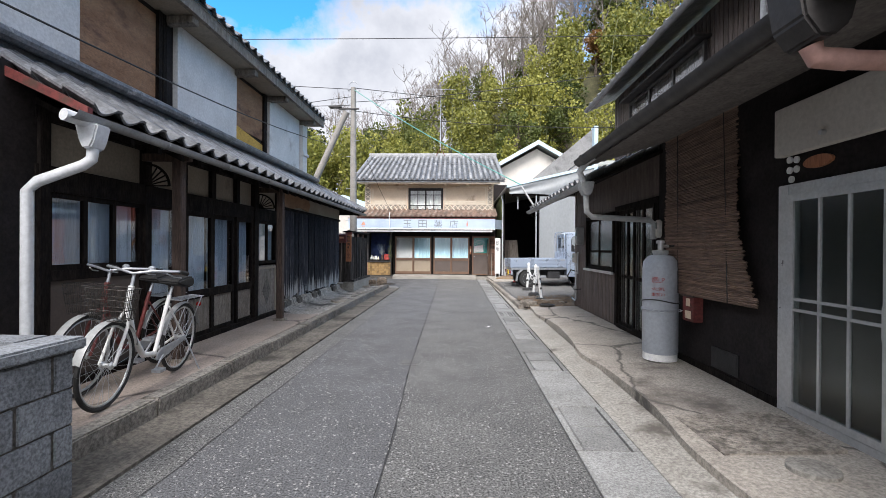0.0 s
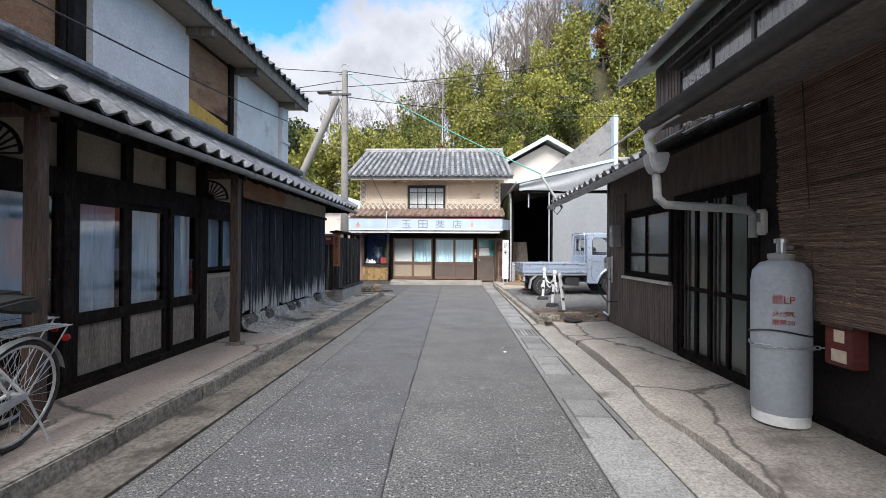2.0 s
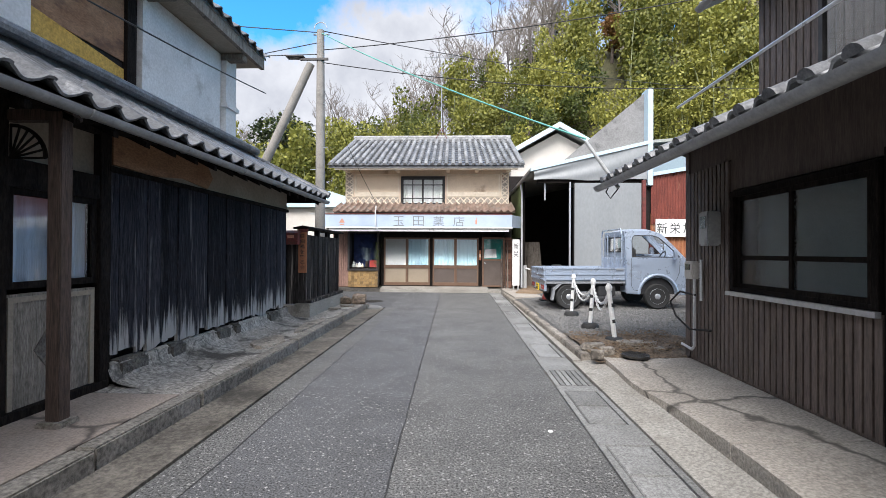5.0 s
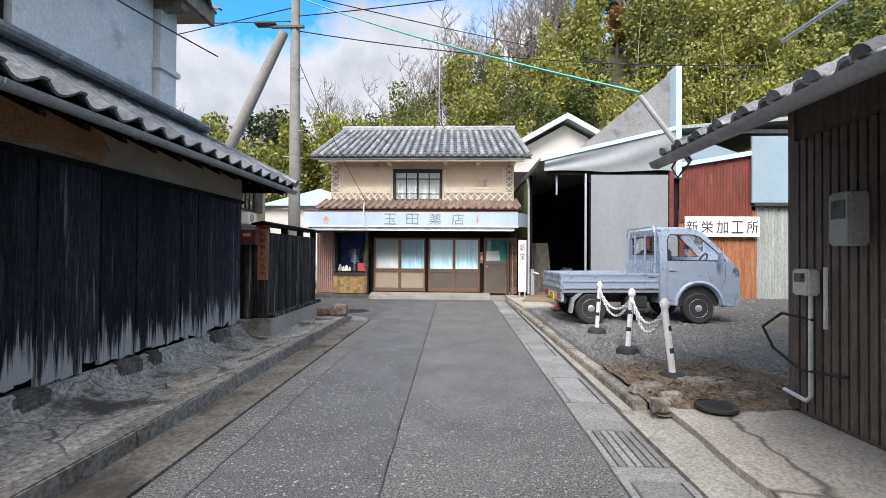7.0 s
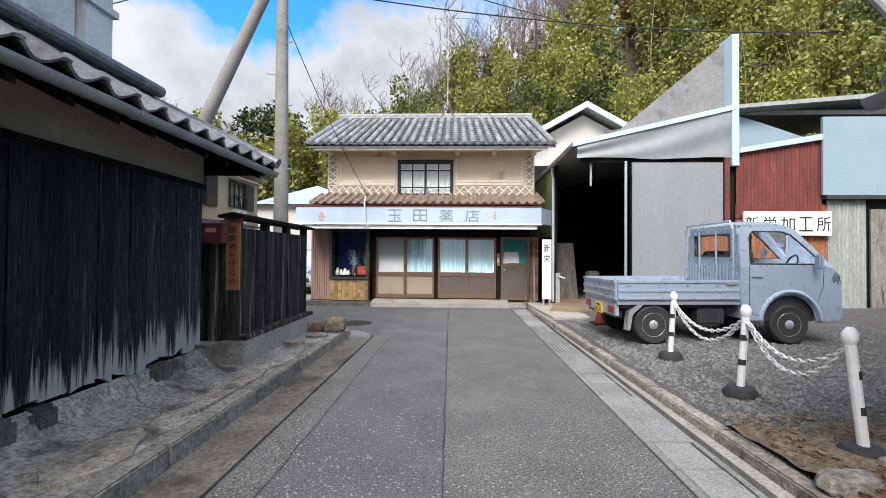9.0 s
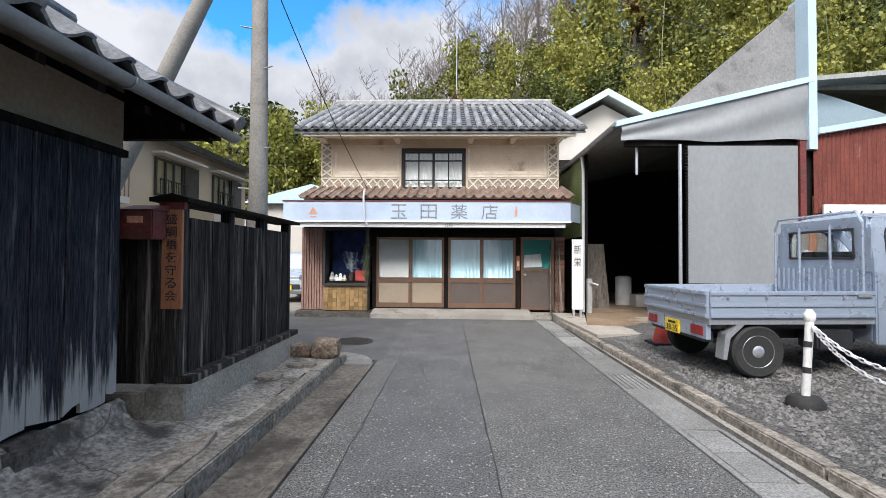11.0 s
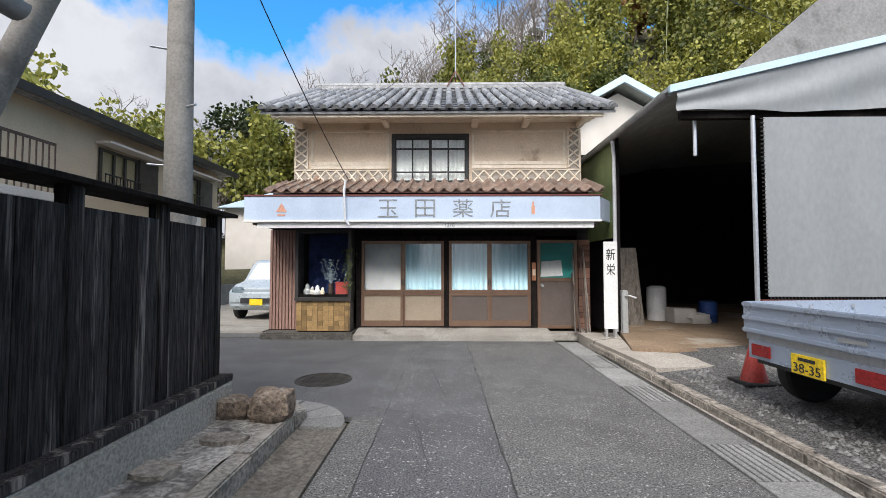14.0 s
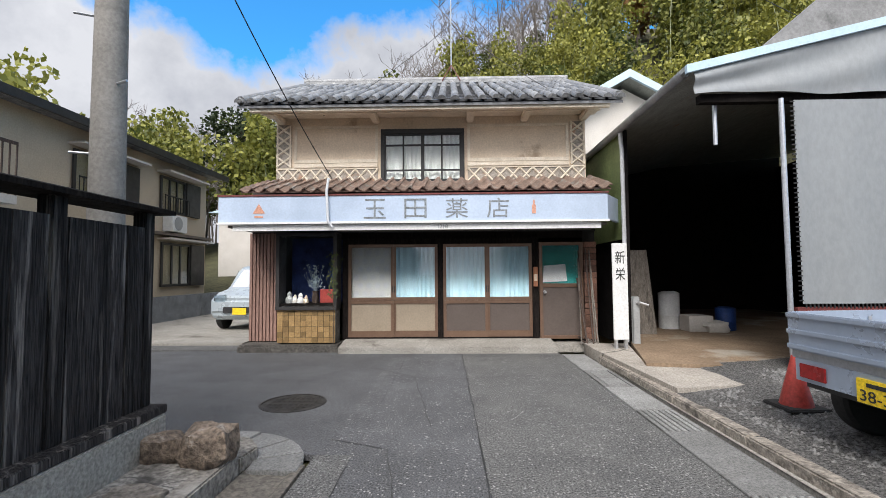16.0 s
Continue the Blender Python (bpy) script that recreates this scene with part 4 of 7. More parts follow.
# upper storey
U = -4.4
part("upper_wall", g().box(-9, U - 0.02, -4, 12.4, 2.9, 4.8), DARKWALL, old)
for a, b in ((-4, 5.08), (6.86, 8.68), (10.2, 12.1)):
    part("plaster_panel", g().box(U - 0.02, U + 0.06, a, b, 3.25, 4.76), PLASTER, old)
part("corner_pilaster", g().box(U - 0.1, U + 0.15, 12.12, 12.46, 3.2, 4.76).box(U - 0.1, U + 0.19, 12.08, 12.5, 3.85, 3.92), PLASTER, old)
part("boarded_window", g().box(U - 0.015, U + 0.0, 5.1, 6.44, 3.3, 4.7), PLY, old, "brown plywood board over the window")
part("boarded_window", g().box(U - 0.015, U + 0.0, 8.7, 9.95, 3.72, 4.7), PLY, old, "brown plywood board over the window")
part("boarded_window", g().prism([(8.7, 3.3), (9.95, 3.3), (9.95, 3.62), (8.7, 3.76)], "x", U - 0.012, U + 0.006), YELLOW_BOARD, old, "yellow board")
for a, b in ((6.44, 6.52), (6.54, 6.62), (9.95, 10.08)):
    part("window_post", g().box(U - 0.02, U + 0.05, a, b, 3.25, 4.76), DARKWOOD, old)
part("soffit", g().box(U - 0.02, -3.93, -4, 12.75, 4.78, 4.83), BEIGE, old)
part("fascia", g().box(-3.95, -3.88, -4, 12.78, 4.76, 4.93), OLDBOARD, old)
for y in (2.7, 4.4, 6.6, 8.6, 10.15, 12.1):
    part("bracket", g().box(U, -3.95, y, y + 0.16, 4.66, 4.775), OLDBOARD, old, bevel=0.01)
part("upper_roof", g().prism([(-3.86, 4.935), (-3.86, 4.98), (-9, 7.2), (-9, 7.1)], "y", -4, 12.8), ROOF_DARK, old)
th = math.atan2(2.2, 5.1)
lay(old, lower, (-3.80, -1.2, 4.975), (0, 1, 0), (-math.cos(th), 0, math.sin(th)), 50, 2, 0.28, 0.27, lift=0.03)

# block garden wall
bw = thing("block_wall", (-2.3, 1.5, 0), "low grey concrete block wall with a stone coping", "wall")
for r in range(4):
    y = -3.0 + (0.2 if r % 2 else 0)
    while y < 2.5:
        y1 = min(y + 0.39, 2.52)
        part("block", g().box(-2.26, -2.13, y, y1 - 0.01, 0.0 + r * 0.2, r * 0.2 + 0.19), BLOCK, bw, bevel=0.006)
        y += 0.4
for r in range(4):
    for i in range(3):
        part("block", g().box(-2.66 - 0.4 * i, -2.27 - 0.4 * i, 2.39, 2.52, r * 0.2, r * 0.2 + 0.19), BLOCK, bw, bevel=0.006)
part("core", g().box(-2.25, -2.14, -3, 2.505, 0, 0.8), DARKSTONE, bw)
part("coping", g().box(-2.3, -2.09, -3, 2.56, 0.803, 0.87), BLOCK, bw, bevel=0.012)
part("coping", g().box(-3.5, -2.305, 2.35, 2.56, 0.803, 0.87), BLOCK, bw, bevel=0.012)


# ---- plank fence and gate corner ----
fence = thing("fence", (-3.2, 14.2, 0.1), "weathered dark plank fence on a concrete plinth", "fence")
part("plinth", g().box(-3.35, -3.04, 12.94, 15.4, 0.05, 0.37).box(-3.75, -3.35, 12.94, 13.2, 0.05, 0.33), CONCRETE, fence, bevel=0.012)
part("sill", g().box(-3.28, -3.05, 13.04, 15.42, 0.373, 0.43), FENCE_WOOD, fence, bevel=0.006)
yy = 13.18
while yy < 15.3:
    w = R(0.09, 0.14)
    part("plank", g().box(-3.21 + R(-.004, .004), -3.165 + R(-.006, .006), yy, min(yy + w, 15.32) - 0.005, 0.4, 1.69), FENCE_WOOD, fence)
    yy += w
for y in (13.1, 13.85, 14.6, 15.34):
    part("post", g().box(-3.25, -3.155, y - 0.05, y + 0.05, 0.43, 1.8), FENCE_WOOD, fence, bevel=0.006)
for x in np.arange(-3.74, -3.24, 0.11):
    part("plank", g().box(x, x + 0.105, 13.07, 13.1, 0.36, 1.7), FENCE_WOOD, fence)
part("rail", g().box(-3.3, -3.215, 13.16, 15.3, 1.5, 1.56), FENCE_WOOD, fence)
part("cap", g().prism([(-3.38, 1.83), (-3.2, 1.865), (-3.07, 1.83), (-3.07, 1.8), (-3.38, 1.8)], "y", 12.98, 15.5), DARKWOOD, fence, "thin plank cap")
sg = thing("sign_board", (-3.28, 13.06, 1.0), "reddish wooden name board with black brush writing", "sign")
part("board", g().box(-3.29, -3.13, 13.005, 13.035, 0.96, 1.74), SIGN_WOOD, sg, bevel=0.003)
part("top_strip", g().box(-3.31, -3.11, 13.0, 13.04, 1.742, 1.8), RED_DARK, sg, "faded red strip")
for i, ch in enumerate("盛綱橋を守る会"):
    part("letter", text_geo(ch, 0.1, (-3.21, 13.001, 1.665 - 0.1 * i), (90, 0), fit=(0.085, 0.082)), INK, sg)
lb = thing("letter_box", (-3.5, 12.98, 1.5), "dark red metal letter box", "letter box")
part("body", g().box(-3.5, -3.24, 12.82, 12.99, 1.5, 1.72), RED_DARK, lb, bevel=0.008)
part("lid", g().prism([(12.8, 1.72), (12.995, 1.72), (12.995, 1.77)], "x", -3.51, -3.23), RED_DARK, lb)
part("label_bar", g().box(-3.43, -3.31, 12.815, 12.819, 1.62, 1.67), ORANGE, lb)


def rock(name, x, y, z, sx, sy, sz, m, label, seed):
    geo = g()
    n1, n2 = 10, 7
    for j in range(n2 + 1):
        for i in range(n1):
            a, b = 2 * math.pi * i / n1, math.pi * (j / n2 - 0.5)
            d = Vector((math.cos(a) * math.cos(b), math.sin(a) * math.cos(b), math.sin(b)))
            d = d / max(abs(d.x), abs(d.y), abs(d.z)) ** 0.55
            d *= 1 + 0.28 * noise.noise(d * 1.6 + Vector((seed, 0, 0)))
            geo.v.append((x + d.x * sx, y + d.y * sy, z + sz * 0.9 + d.z * sz))
    geo.f = [(j * n1 + i, j * n1 + (i + 1) % n1, (j + 1) * n1 + (i + 1) % n1, (j + 1) * n1 + i) for j in range(n2) for i in range(n1)]
    return solo(name, geo, m, label, "rock", (x, y, z), smooth=True)


rock("rock", -2.95, 15.22, 0.1, 0.15, 0.12, 0.1, BROWN_ROCK, "squat brown corner stone", 1)
rock("rock", -2.6, 15.16, 0.1, 0.17, 0.15, 0.14, BROWN_ROCK, "rounded grey-brown boulder at the corner", 5)
for i, (x, y, s) in enumerate(((2.15, 10.62, 0.26), (1.52, 10.42, 0.16), (1.62, 10.16, 0.1), (2.3, 10.2, 0.09), (1.45, 9.98, 0.08))):
    rock("stone_slab" if i == 0 else "stone", x, y, 0.1, s, s * 0.6, 0.06, STONE, "flat pale broken stone on the earth", 10 + i)

for x, y, w, h, a in ((-2.78, 14.7, 0.17, 0.09, 0.3), (-2.7, 12.0, 0.12, 0.62, 0.1), (-2.8, 10.6, 0.2, 0.34, 0.5), (-2.95, 14.2, 0.18, 0.12, 0.9)):
    ring = [(x + w * math.cos(t + a) * (1 + 0.25 * math.sin(3 * t + y)), y + h * math.sin(t + a) * (1 + 0.2 * math.cos(2 * t + x))) for t in (2 * math.pi * i / 11 for i in range(11))]
    part("broken_slab", g().prism(ring, "z", 0.05, 0.152), STONE, porch, "pale broken concrete flake")
solo("apron_patch", g().prism([(1.62, 0.0), (1.62, 0.112), (2.36, 0.156), (2.36, 0.0)], "y", 2.95, 3.6), STONE, "square of rough brown pebbled concrete", "pavement", kind="structure")
solo("paper_scrap", g().lathe([(0.02, 0.0), (0.02, 0.006)], 0.5, 8.0, 6), WHITE, "small white scrap on the asphalt", "scrap", (0.5, 8.0, 0.0))

geo = g()
for i in range(26000):
    x, y = R(-2.0, 0.76), 1.2 + 18.3 * R(0, 1) ** 1.2
    r, k = 0.003 + 0.008 * R(0, 1) ** 2, len(geo.v)
    geo.v += [(x + r, y, 0.0), (x + R(-.3, .3) * r, y + r * R(.7, 1.3), 0.0), (x - r, y, 0.0), (x, y - r * R(.7, 1.3), 0.0), (x, y, 0.003)]
    geo.f += [(k, k + 1, k + 4), (k + 1, k + 2, k + 4), (k + 2, k + 3, k + 4), (k + 3, k, k + 4)]
solo("road_grit", geo, CHIP, "pale aggregate chips worn bare in the asphalt", "grit", kind="stuff")

# ---- low house with the sliding door ----
near = thing("street_house", (3, 5, 0.13), "dark two-storey house with deep eaves and bamboo screen", "house")
X = 2.5
part("wall", g().box(X + 0.25, 9, -4, 9.95, 0.1, 2.9), ROOM_SHADE, near)
part("wall", g().box(X, X + 0.25, 3.73, 5.9, 0.1, 2.75).box(X, X + 0.25, -4, 1.5, 0.1, 2.75).box(X, X + 0.25, 1.5, 3.73, 1.87, 2.75), DARKWALL, near, "dark brown painted wall")
part("wall", g().box(X + 0.02, X + 0.25, 5.9, 9.95, 2.0, 2.75).box(X + 0.02, X + 0.25, 7.47, 9.93, 0.1, 0.98).box(X + 0.02, X + 0.25, 9.1, 9.93, 0.98, 2.0), RIBBED, near)
geo = g()
for y in np.arange(7.5, 9.93, 0.075):
    geo.box(X - 0.005, X + 0.02, y, y + 0.055, 0.17, 0.98 if y < 9.08 else 2.3)
part("ribbed_cladding", geo, RIBBED, near, "brown ribbed metal cladding")
part("end_wall", g().box(X, 9, 9.95, 10.02, 0.1, 2.6), RIBBED, near)
part("skirting", g().box(X - 0.02, X, 3.75, 5.9, 0.1, 0.2), DARKWOOD, near)
# front sliding door of aluminium
door = part("door_frame", g().box(X - 0.03, X + 0.06, 3.62, 3.73, 0.14, 1.87).box(X - 0.03, X + 0.06, 1.5, 3.62, 1.79, 1.87).box(X - 0.03, X + 0.06, 1.5, 3.62, 0.13, 0.19), ALU, near, "silver aluminium door frame", bevel=0.004)
for i, (a, b) in enumerate(((2.8, 3.62), (1.98, 2.83))):
    x = X + 0.0 + 0.045 * i
    leaf = sash(door, "door_leaf", "x", x, -1, a, b, 0.19, 1.79, 1, (), 0.05, ALU, GLASS_GREEN, None, "", 0.035)
    part("glazing_bar", g().box(x - 0.03, x - 0.01, a + 0.28, a + 0.3, 0.24, 1.74).box(x - 0.03, x - 0.01, b - 0.3, b - 0.28, 0.24, 1.74).box(x - 0.03, x - 0.01, a + 0.05, b - 0.05, 1.0, 1.02).box(x - 0.03, x - 0.01, a + 0.05, b - 0.05, 0.92, 0.94), ALU, leaf)
    part("pull", g().box(x - 0.05, x - 0.03, a + 0.012, a + 0.04, 0.85, 1.05), ALU, leaf)
part("inner_cloth", g().box(X + 0.16, X + 0.18, 1.6, 3.8, 0.2, 1.95), DARK_PANEL, near)
part("sign_panel", g().box(X - 0.1, X - 0.03, 1.2, 3.68, 2.08, 2.44), OFFWHITE, near, "cream signboard over the door", bevel=0.006)
part("sign_hook", g().tube([(X - 0.13, 3.2, 2.16), (X - 0.1, 3.2, 2.16)], 0.018, 8), ALU, near)
part("name_plate", g().prism([(3.36 + 0.13 * math.cos(a) if abs(math.cos(a)) < 2 else 0, 2.0 + 0.045 * math.sin(a)) for a in (2 * math.pi * i / 16 for i in range(16))], "x", X - 0.025, X - 0.004), SIGN_WOOD, near, "small oval wooden name plate")
for i, (dy, dz) in enumerate(((0, 0), (-0.07, 0), (0, 0.08), (-0.07, 0.07), (-0.02, -0.07))):
    part("badge", g().lathe([(0.026, X - 0.016), (0.026, X - 0.003)], 3.64 + dy, 1.98 + dz, 14, "x"), WHITE, near)
part("vent", g().box(X - 0.012, X - 0.001, 4.25, 4.68, 0.22, 0.42).box(X - 0.018, X - 0.013, 4.27, 4.66, 0.24, 0.40), BLACK, near)
# bamboo screen
scr = thing("bamboo_screen", (2.36, 5.0, 0.9), "old brown bamboo reed screen hung from the eave", "screen")
for i in range(110):
    v = i / 109
    z = 2.68 - 1.78 * v
    y0, y1 = 5.72 - 0.42 * v ** 1.5, 4.3 - 0.46 * v ** 2
    dx = 0.02 * math.sin(v * 7) - 0.12 * v + 0.1
    zz = lambda s: z - 0.03 * math.sin(s * 3) * v + R(-0.003, 0.003)
    part("reed", g().tube([(2.4 + dx + R(-.004, .004), y0 + R(-0.02, 0.02), zz(0)), (2.4 + dx, (y0 + y1) / 2, zz(1)), (2.4 + dx + R(-.004, .004), y1 + R(-0.03, 0.03), zz(2))], 0.0095, 4, cap=False), SCREEN, scr)
part("cord", g().tube([(2.485, 5.4, 2.68), (2.36, 5.1, 0.9)], 0.005, 4).tube([(2.485, 4.5, 2.68), (2.36, 4.2, 0.9)], 0.005, 4), BLACK, scr)
# dark sliding door and window
geo = g().box(X - 0.01, X + 0.08, 5.9, 6.0, 0.15, 2.05).box(X - 0.01, X + 0.08, 7.38, 7.48, 0.15, 2.05).box(X - 0.01, X + 0.08, 6.0, 7.38, 1.97, 2.05).box(X - 0.01, X + 0.08, 6.0, 7.38, 0.13, 0.19)
part("door_frame", geo, DARKWOOD, near)
for i, (a, b) in enumerate(((6.0, 6.7), (6.66, 7.38))):
    x = X + 0.02 + 0.04 * i
    leaf = sash(near, "sliding_door", "x", x, -1, a, b, 0.19, 1.97, 2, (0.95,), 0.05, DARKWOOD, GLASS_GREEN, None, "dark sliding door with reeded glass", 0.04)
    part("glazing_bar", g().box(x - 0.034, x - 0.014, b - 0.12, b - 0.1, 0.24, 1.92).box(x - 0.034, x - 0.014, b - 0.2, b - 0.18, 0.24, 1.92), GUTTER_DARK, leaf)
# added pale grey sheet; its colour stands in for bright reflections in the panes
part("inner_cloth", g().box(X + 0.2, X + 0.22, 6.0, 9.0, 0.2, 1.97), CORR_GREY, near)
win = part("window_frame", g().box(X - 0.03, X + 0.06, 7.5, 9.08, 0.98, 1.04).box(X - 0.03, X + 0.06, 7.5, 9.08, 1.92, 1.98).box(X - 0.03, X + 0.06, 7.5, 7.55, 1.04, 1.92).box(X - 0.03, X + 0.06, 9.03, 9.08, 1.04, 1.92), DARKWOOD, near)
for i, (a, b) in enumerate(((7.55, 8.3), (8.28, 9.03))):
    sash(win, "sash", "x", X + 0.01 + 0.03 * i, -1, a, b, 1.04, 1.92, 1, (1.33,), 0.04, DARKWOOD, GLASS_FROST, None, "", 0.03)
part("sill", g().box(X - 0.07, X - 0.03, 7.48, 9.1, 0.96, 1.0), ALU, win)
# low tiled eave
th = math.atan2(0.52, 1.2)
part("eave_board", g().prism([(1.62, 2.2), (1.62, 2.235), (3.5, 3.05), (3.5, 3.0)], "y", 5.8, 10.25), DARKWOOD, near)
low = tile_mesh("roof_tile", 0.27, 0.27, ROOF, 0.032)
lay(near, low, (1.58, 10.25, 2.235), (0, -1, 0), (math.cos(th), 0, math.sin(th)), 16, 7, 0.276, 0.27, lift=0.045)
capm = cap_mesh("cover_tile", 0.055, 0.1, ROOF_DARK)
for i in range(16):
    piece("cover_tile", capm, near, Matrix.Translation((1.66, 10.2 - 0.276 * i, 2.3)) @ Matrix(((0, 1 * math.cos(th), -math.sin(th)), (-1, 0, 0), (0, math.sin(th), math.cos(th)))).to_4x4())
def half_gutter(parent, x, z, y0, y1, r, m, label):
    geo = g()
    for i in range(9):
        a0 = math.pi + math.pi * i / 8
        for rr in (r, r * 0.86):
            geo.v += [(x + rr * math.cos(a0), y0, z + rr * math.sin(a0)), (x + rr * math.cos(a0), y1, z + rr * math.sin(a0))]
    for i in range(8):
        k = 4 * i
        geo.f += [(k, k + 1, k + 5, k + 4), (k + 2, k + 6, k + 7, k + 3)]
    return part("gutter", geo, m, parent, label, smooth=True)
half_gutter(near, 1.54, 2.2, 5.78, 10.28, 0.06, GUTTER, "grey half-round gutter")
pipe = part("downpipe", g().tube([(1.54, 5.74, 2.04), (1.55, 5.74, 1.83), (1.62, 5.75, 1.77), (2.36, 5.86, 1.74), (2.42, 5.87, 1.7), (2.42, 5.87, 1.5)], 0.036, 12), PVC_GREY, near, "grey plastic downpipe", smooth=True)
part("rain_head", g().prism([(1.45, 2.2), (1.63, 2.2), (1.61, 2.09), (1.58, 2.03), (1.51, 2.03), (1.47, 2.09)], "y", 5.67, 5.82), PVC_GREY, pipe, bevel=0.012)
part("elbow", g().tube([(1.5, 5.72, 2.2), (1.45, 5.7, 2.32), (1.5, 5.55, 2.42), (1.52, 5.3, 2.43)], 0.04, 12), PVC, pipe, smooth=True)
# deep eave
part("barge_board", g().prism([(1.46, 2.36), (1.46, 2.53), (3.5, 3.45), (3.5, 2.8), (2.5, 2.74)], "y", 5.755, 5.785), DARKWOOD, near)
part("eave", g().prism([(1.5, 2.42), (1.5, 2.5), (3.5, 3.4), (3.5, 3.3)], "y", -4, 5.75), ROOF_DARK, near)
for i in range(12):
    x = 1.52 + i * 0.083
    part("soffit_slat", g().box(x, x + 0.07, -4, 5.72, 2.395 + i * 0.026, 2.412 + i * 0.026), SOFFIT, near, "grey soffit slat")
part("soffit_backing", g().prism([(1.5, 2.425), (2.55, 2.755), (2.55, 2.77), (1.5, 2.44)], "y", -4, 5.73), BLACK, near)
half_gutter(near, 1.45, 2.45, -4, 5.7, 0.075, GUTTER_DARK, "dark brown gutter")
part("rain_head", g().prism([(1.33, 2.5), (1.6, 2.5), (1.55, 2.3), (1.48, 2.24), (1.42, 2.24), (1.36, 2.32)], "y", 1.98, 2.18), GUTTER_DARK, near, bevel=0.012)
part("downpipe", g().tube([(1.46, 2.08, 2.24), (1.48, 2.08, 2.19), (1.6, 2.06, 2.17)], 0.045, 12).tube([(1.6, 2.06, 2.17), (2.4, 1.9, 2.08)], 0.04, 12), PVC_PINK, near, "faded pink rain pipe", smooth=True)
# upper storey
part("upper_wall", g().box(3.35, 9, -4, 9.95, 2.8, 4.62), RIBBED, near)
geo = g()
for y in np.arange(-2, 9.95, 0.1):
    geo.box(3.33, 3.352, y, y + 0.08, 3.0, 4.6)
part("upper_cladding", geo, RIBBED, near)
sash(near, "window", "x", 3.30, -1, 6.3, 9.0, 3.1, 4.2, 3, (), 0.05, GUTTER_DARK, GLASS, CURTAIN_SHADED)
part("window_hood", g().box(3.1, 3.33, 6.25, 9.05, 4.22, 4.26), GUTTER_DARK, near)
part("upper_eave", g().prism([(2.86, 4.44), (2.86, 4.5), (9, 7.3), (9, 7.2)], "y", -4, 10.3), ROOF_DARK, near)
th2 = math.atan2(2.8, 6.14)
lay(near, low, (2.82, 10.3, 4.5), (0, -1, 0), (math.cos(th2), 0, math.sin(th2)), 40, 2, 0.276, 0.27, lift=0.04)
half_gutter(near, 2.8, 4.46, -4, 10.3, 0.055, GUTTER, "grey gutter")
part("downpipe", g().tube([(2.8, 5.2, 4.42), (2.85, 5.2, 4.3), (3.25, 5.15, 4.25), (3.28, 5.15, 4.1), (3.28, 5.15, 3.2)], 0.036, 10), PVC, near, smooth=True)
part("handrail", g().tube([(2.3, 2.0, 3.05), (2.3, 9.8, 3.05)], 0.015, 8), ALU, near)

# meters on the corner wall
def meter(name, y, z, w, h, d, label, m):
    ob = thing(name, (X - 0.01, y, z), label, "meter")
    part("body", g().box(X - 0.01 - d, X - 0.01, y - w / 2, y + w / 2, z, z + h), m, ob, bevel=0.015)
    part("window", g().box(X - 0.014 - d, X - 0.0105 - d, y - w * 0.3, y + w * 0.3, z + h * 0.5, z + h * 0.85), GLASS_GREEN, ob)
    return ob
meter("electric_meter", 9.35, 1.45, 0.18, 0.36, 0.14, "grey electric meter on the cladding", PVC_GREY)
meter("gas_meter", 9.75, 1.08, 0.17, 0.2, 0.1, "small pale grey gas meter", OFFWHITE)
solo("wall_pipe", g().tube([(X - 0.05, 9.72, 1.08), (X - 0.05, 9.72, 0.32), (X - 0.06, 9.75, 0.28), (X - 0.06, 9.98, 0.3)], 0.016, 8).tube([(X - 0.05, 9.58, 1.3), (X - 0.05, 9.58, 0.85)], 0.014, 8), PVC, "white thin wall pipes", "pipe", (X - 0.05, 9.72, 0.3), smooth=True)
solo("hose", g().tube([(X - 0.05, 9.7, 0.9), (X - 0.1, 9.95, 0.92), (X - 0.12, 10.15, 0.78), (X - 0.1, 10.05, 0.62), (X - 0.06, 9.8, 0.5), (X - 0.04, 9.4, 0.55)], 0.012, 8), RUBBER, "black rubber hose looped on the wall", "hose", (X - 0.05, 9.7, 0.5), smooth=True)
meter("junction_box", 5.82, 1.52, 0.1, 0.22, 0.06, "small cream junction box", OFFWHITE)

# gas cylinder
cyl = thing("gas_cylinder", (2.25, 5.28, 0.14), "tall grey gas cylinder chained to the wall", "gas cylinder")
cx, cy, b = 2.25, 5.28, 0.14
part("tank", g().lathe([(0.165, b + 0.06), (0.185, b + 0.09), (0.187, b + 1.02), (0.175, b + 1.1), (0.13, b + 1.155), (0.06, b + 1.18)], cx, cy, 32), TANK, cyl, smooth=True)
part("foot_ring", g().lathe([(0.17, b), (0.178, b), (0.178, b + 0.075), (0.17, b + 0.075)], cx, cy, 32), WHITE, cyl, smooth=True)
part("neck_ring", g().lathe([(0.07, b + 1.17), (0.085, b + 1.19), (0.085, b + 1.22), (0.03, b + 1.23)], cx, cy, 20), PVC_GREY, cyl, smooth=True)
part("valve", g().lathe([(0.03, b + 1.22), (0.03, b + 1.3), (0.045, b + 1.3), (0.045, b + 1.33), (0.012, b + 1.34)], cx, cy, 14).tube([(cx, cy, b + 1.27), (cx + 0.09, cy + 0.02, b + 1.27)], 0.018, 8), ALU, cyl)
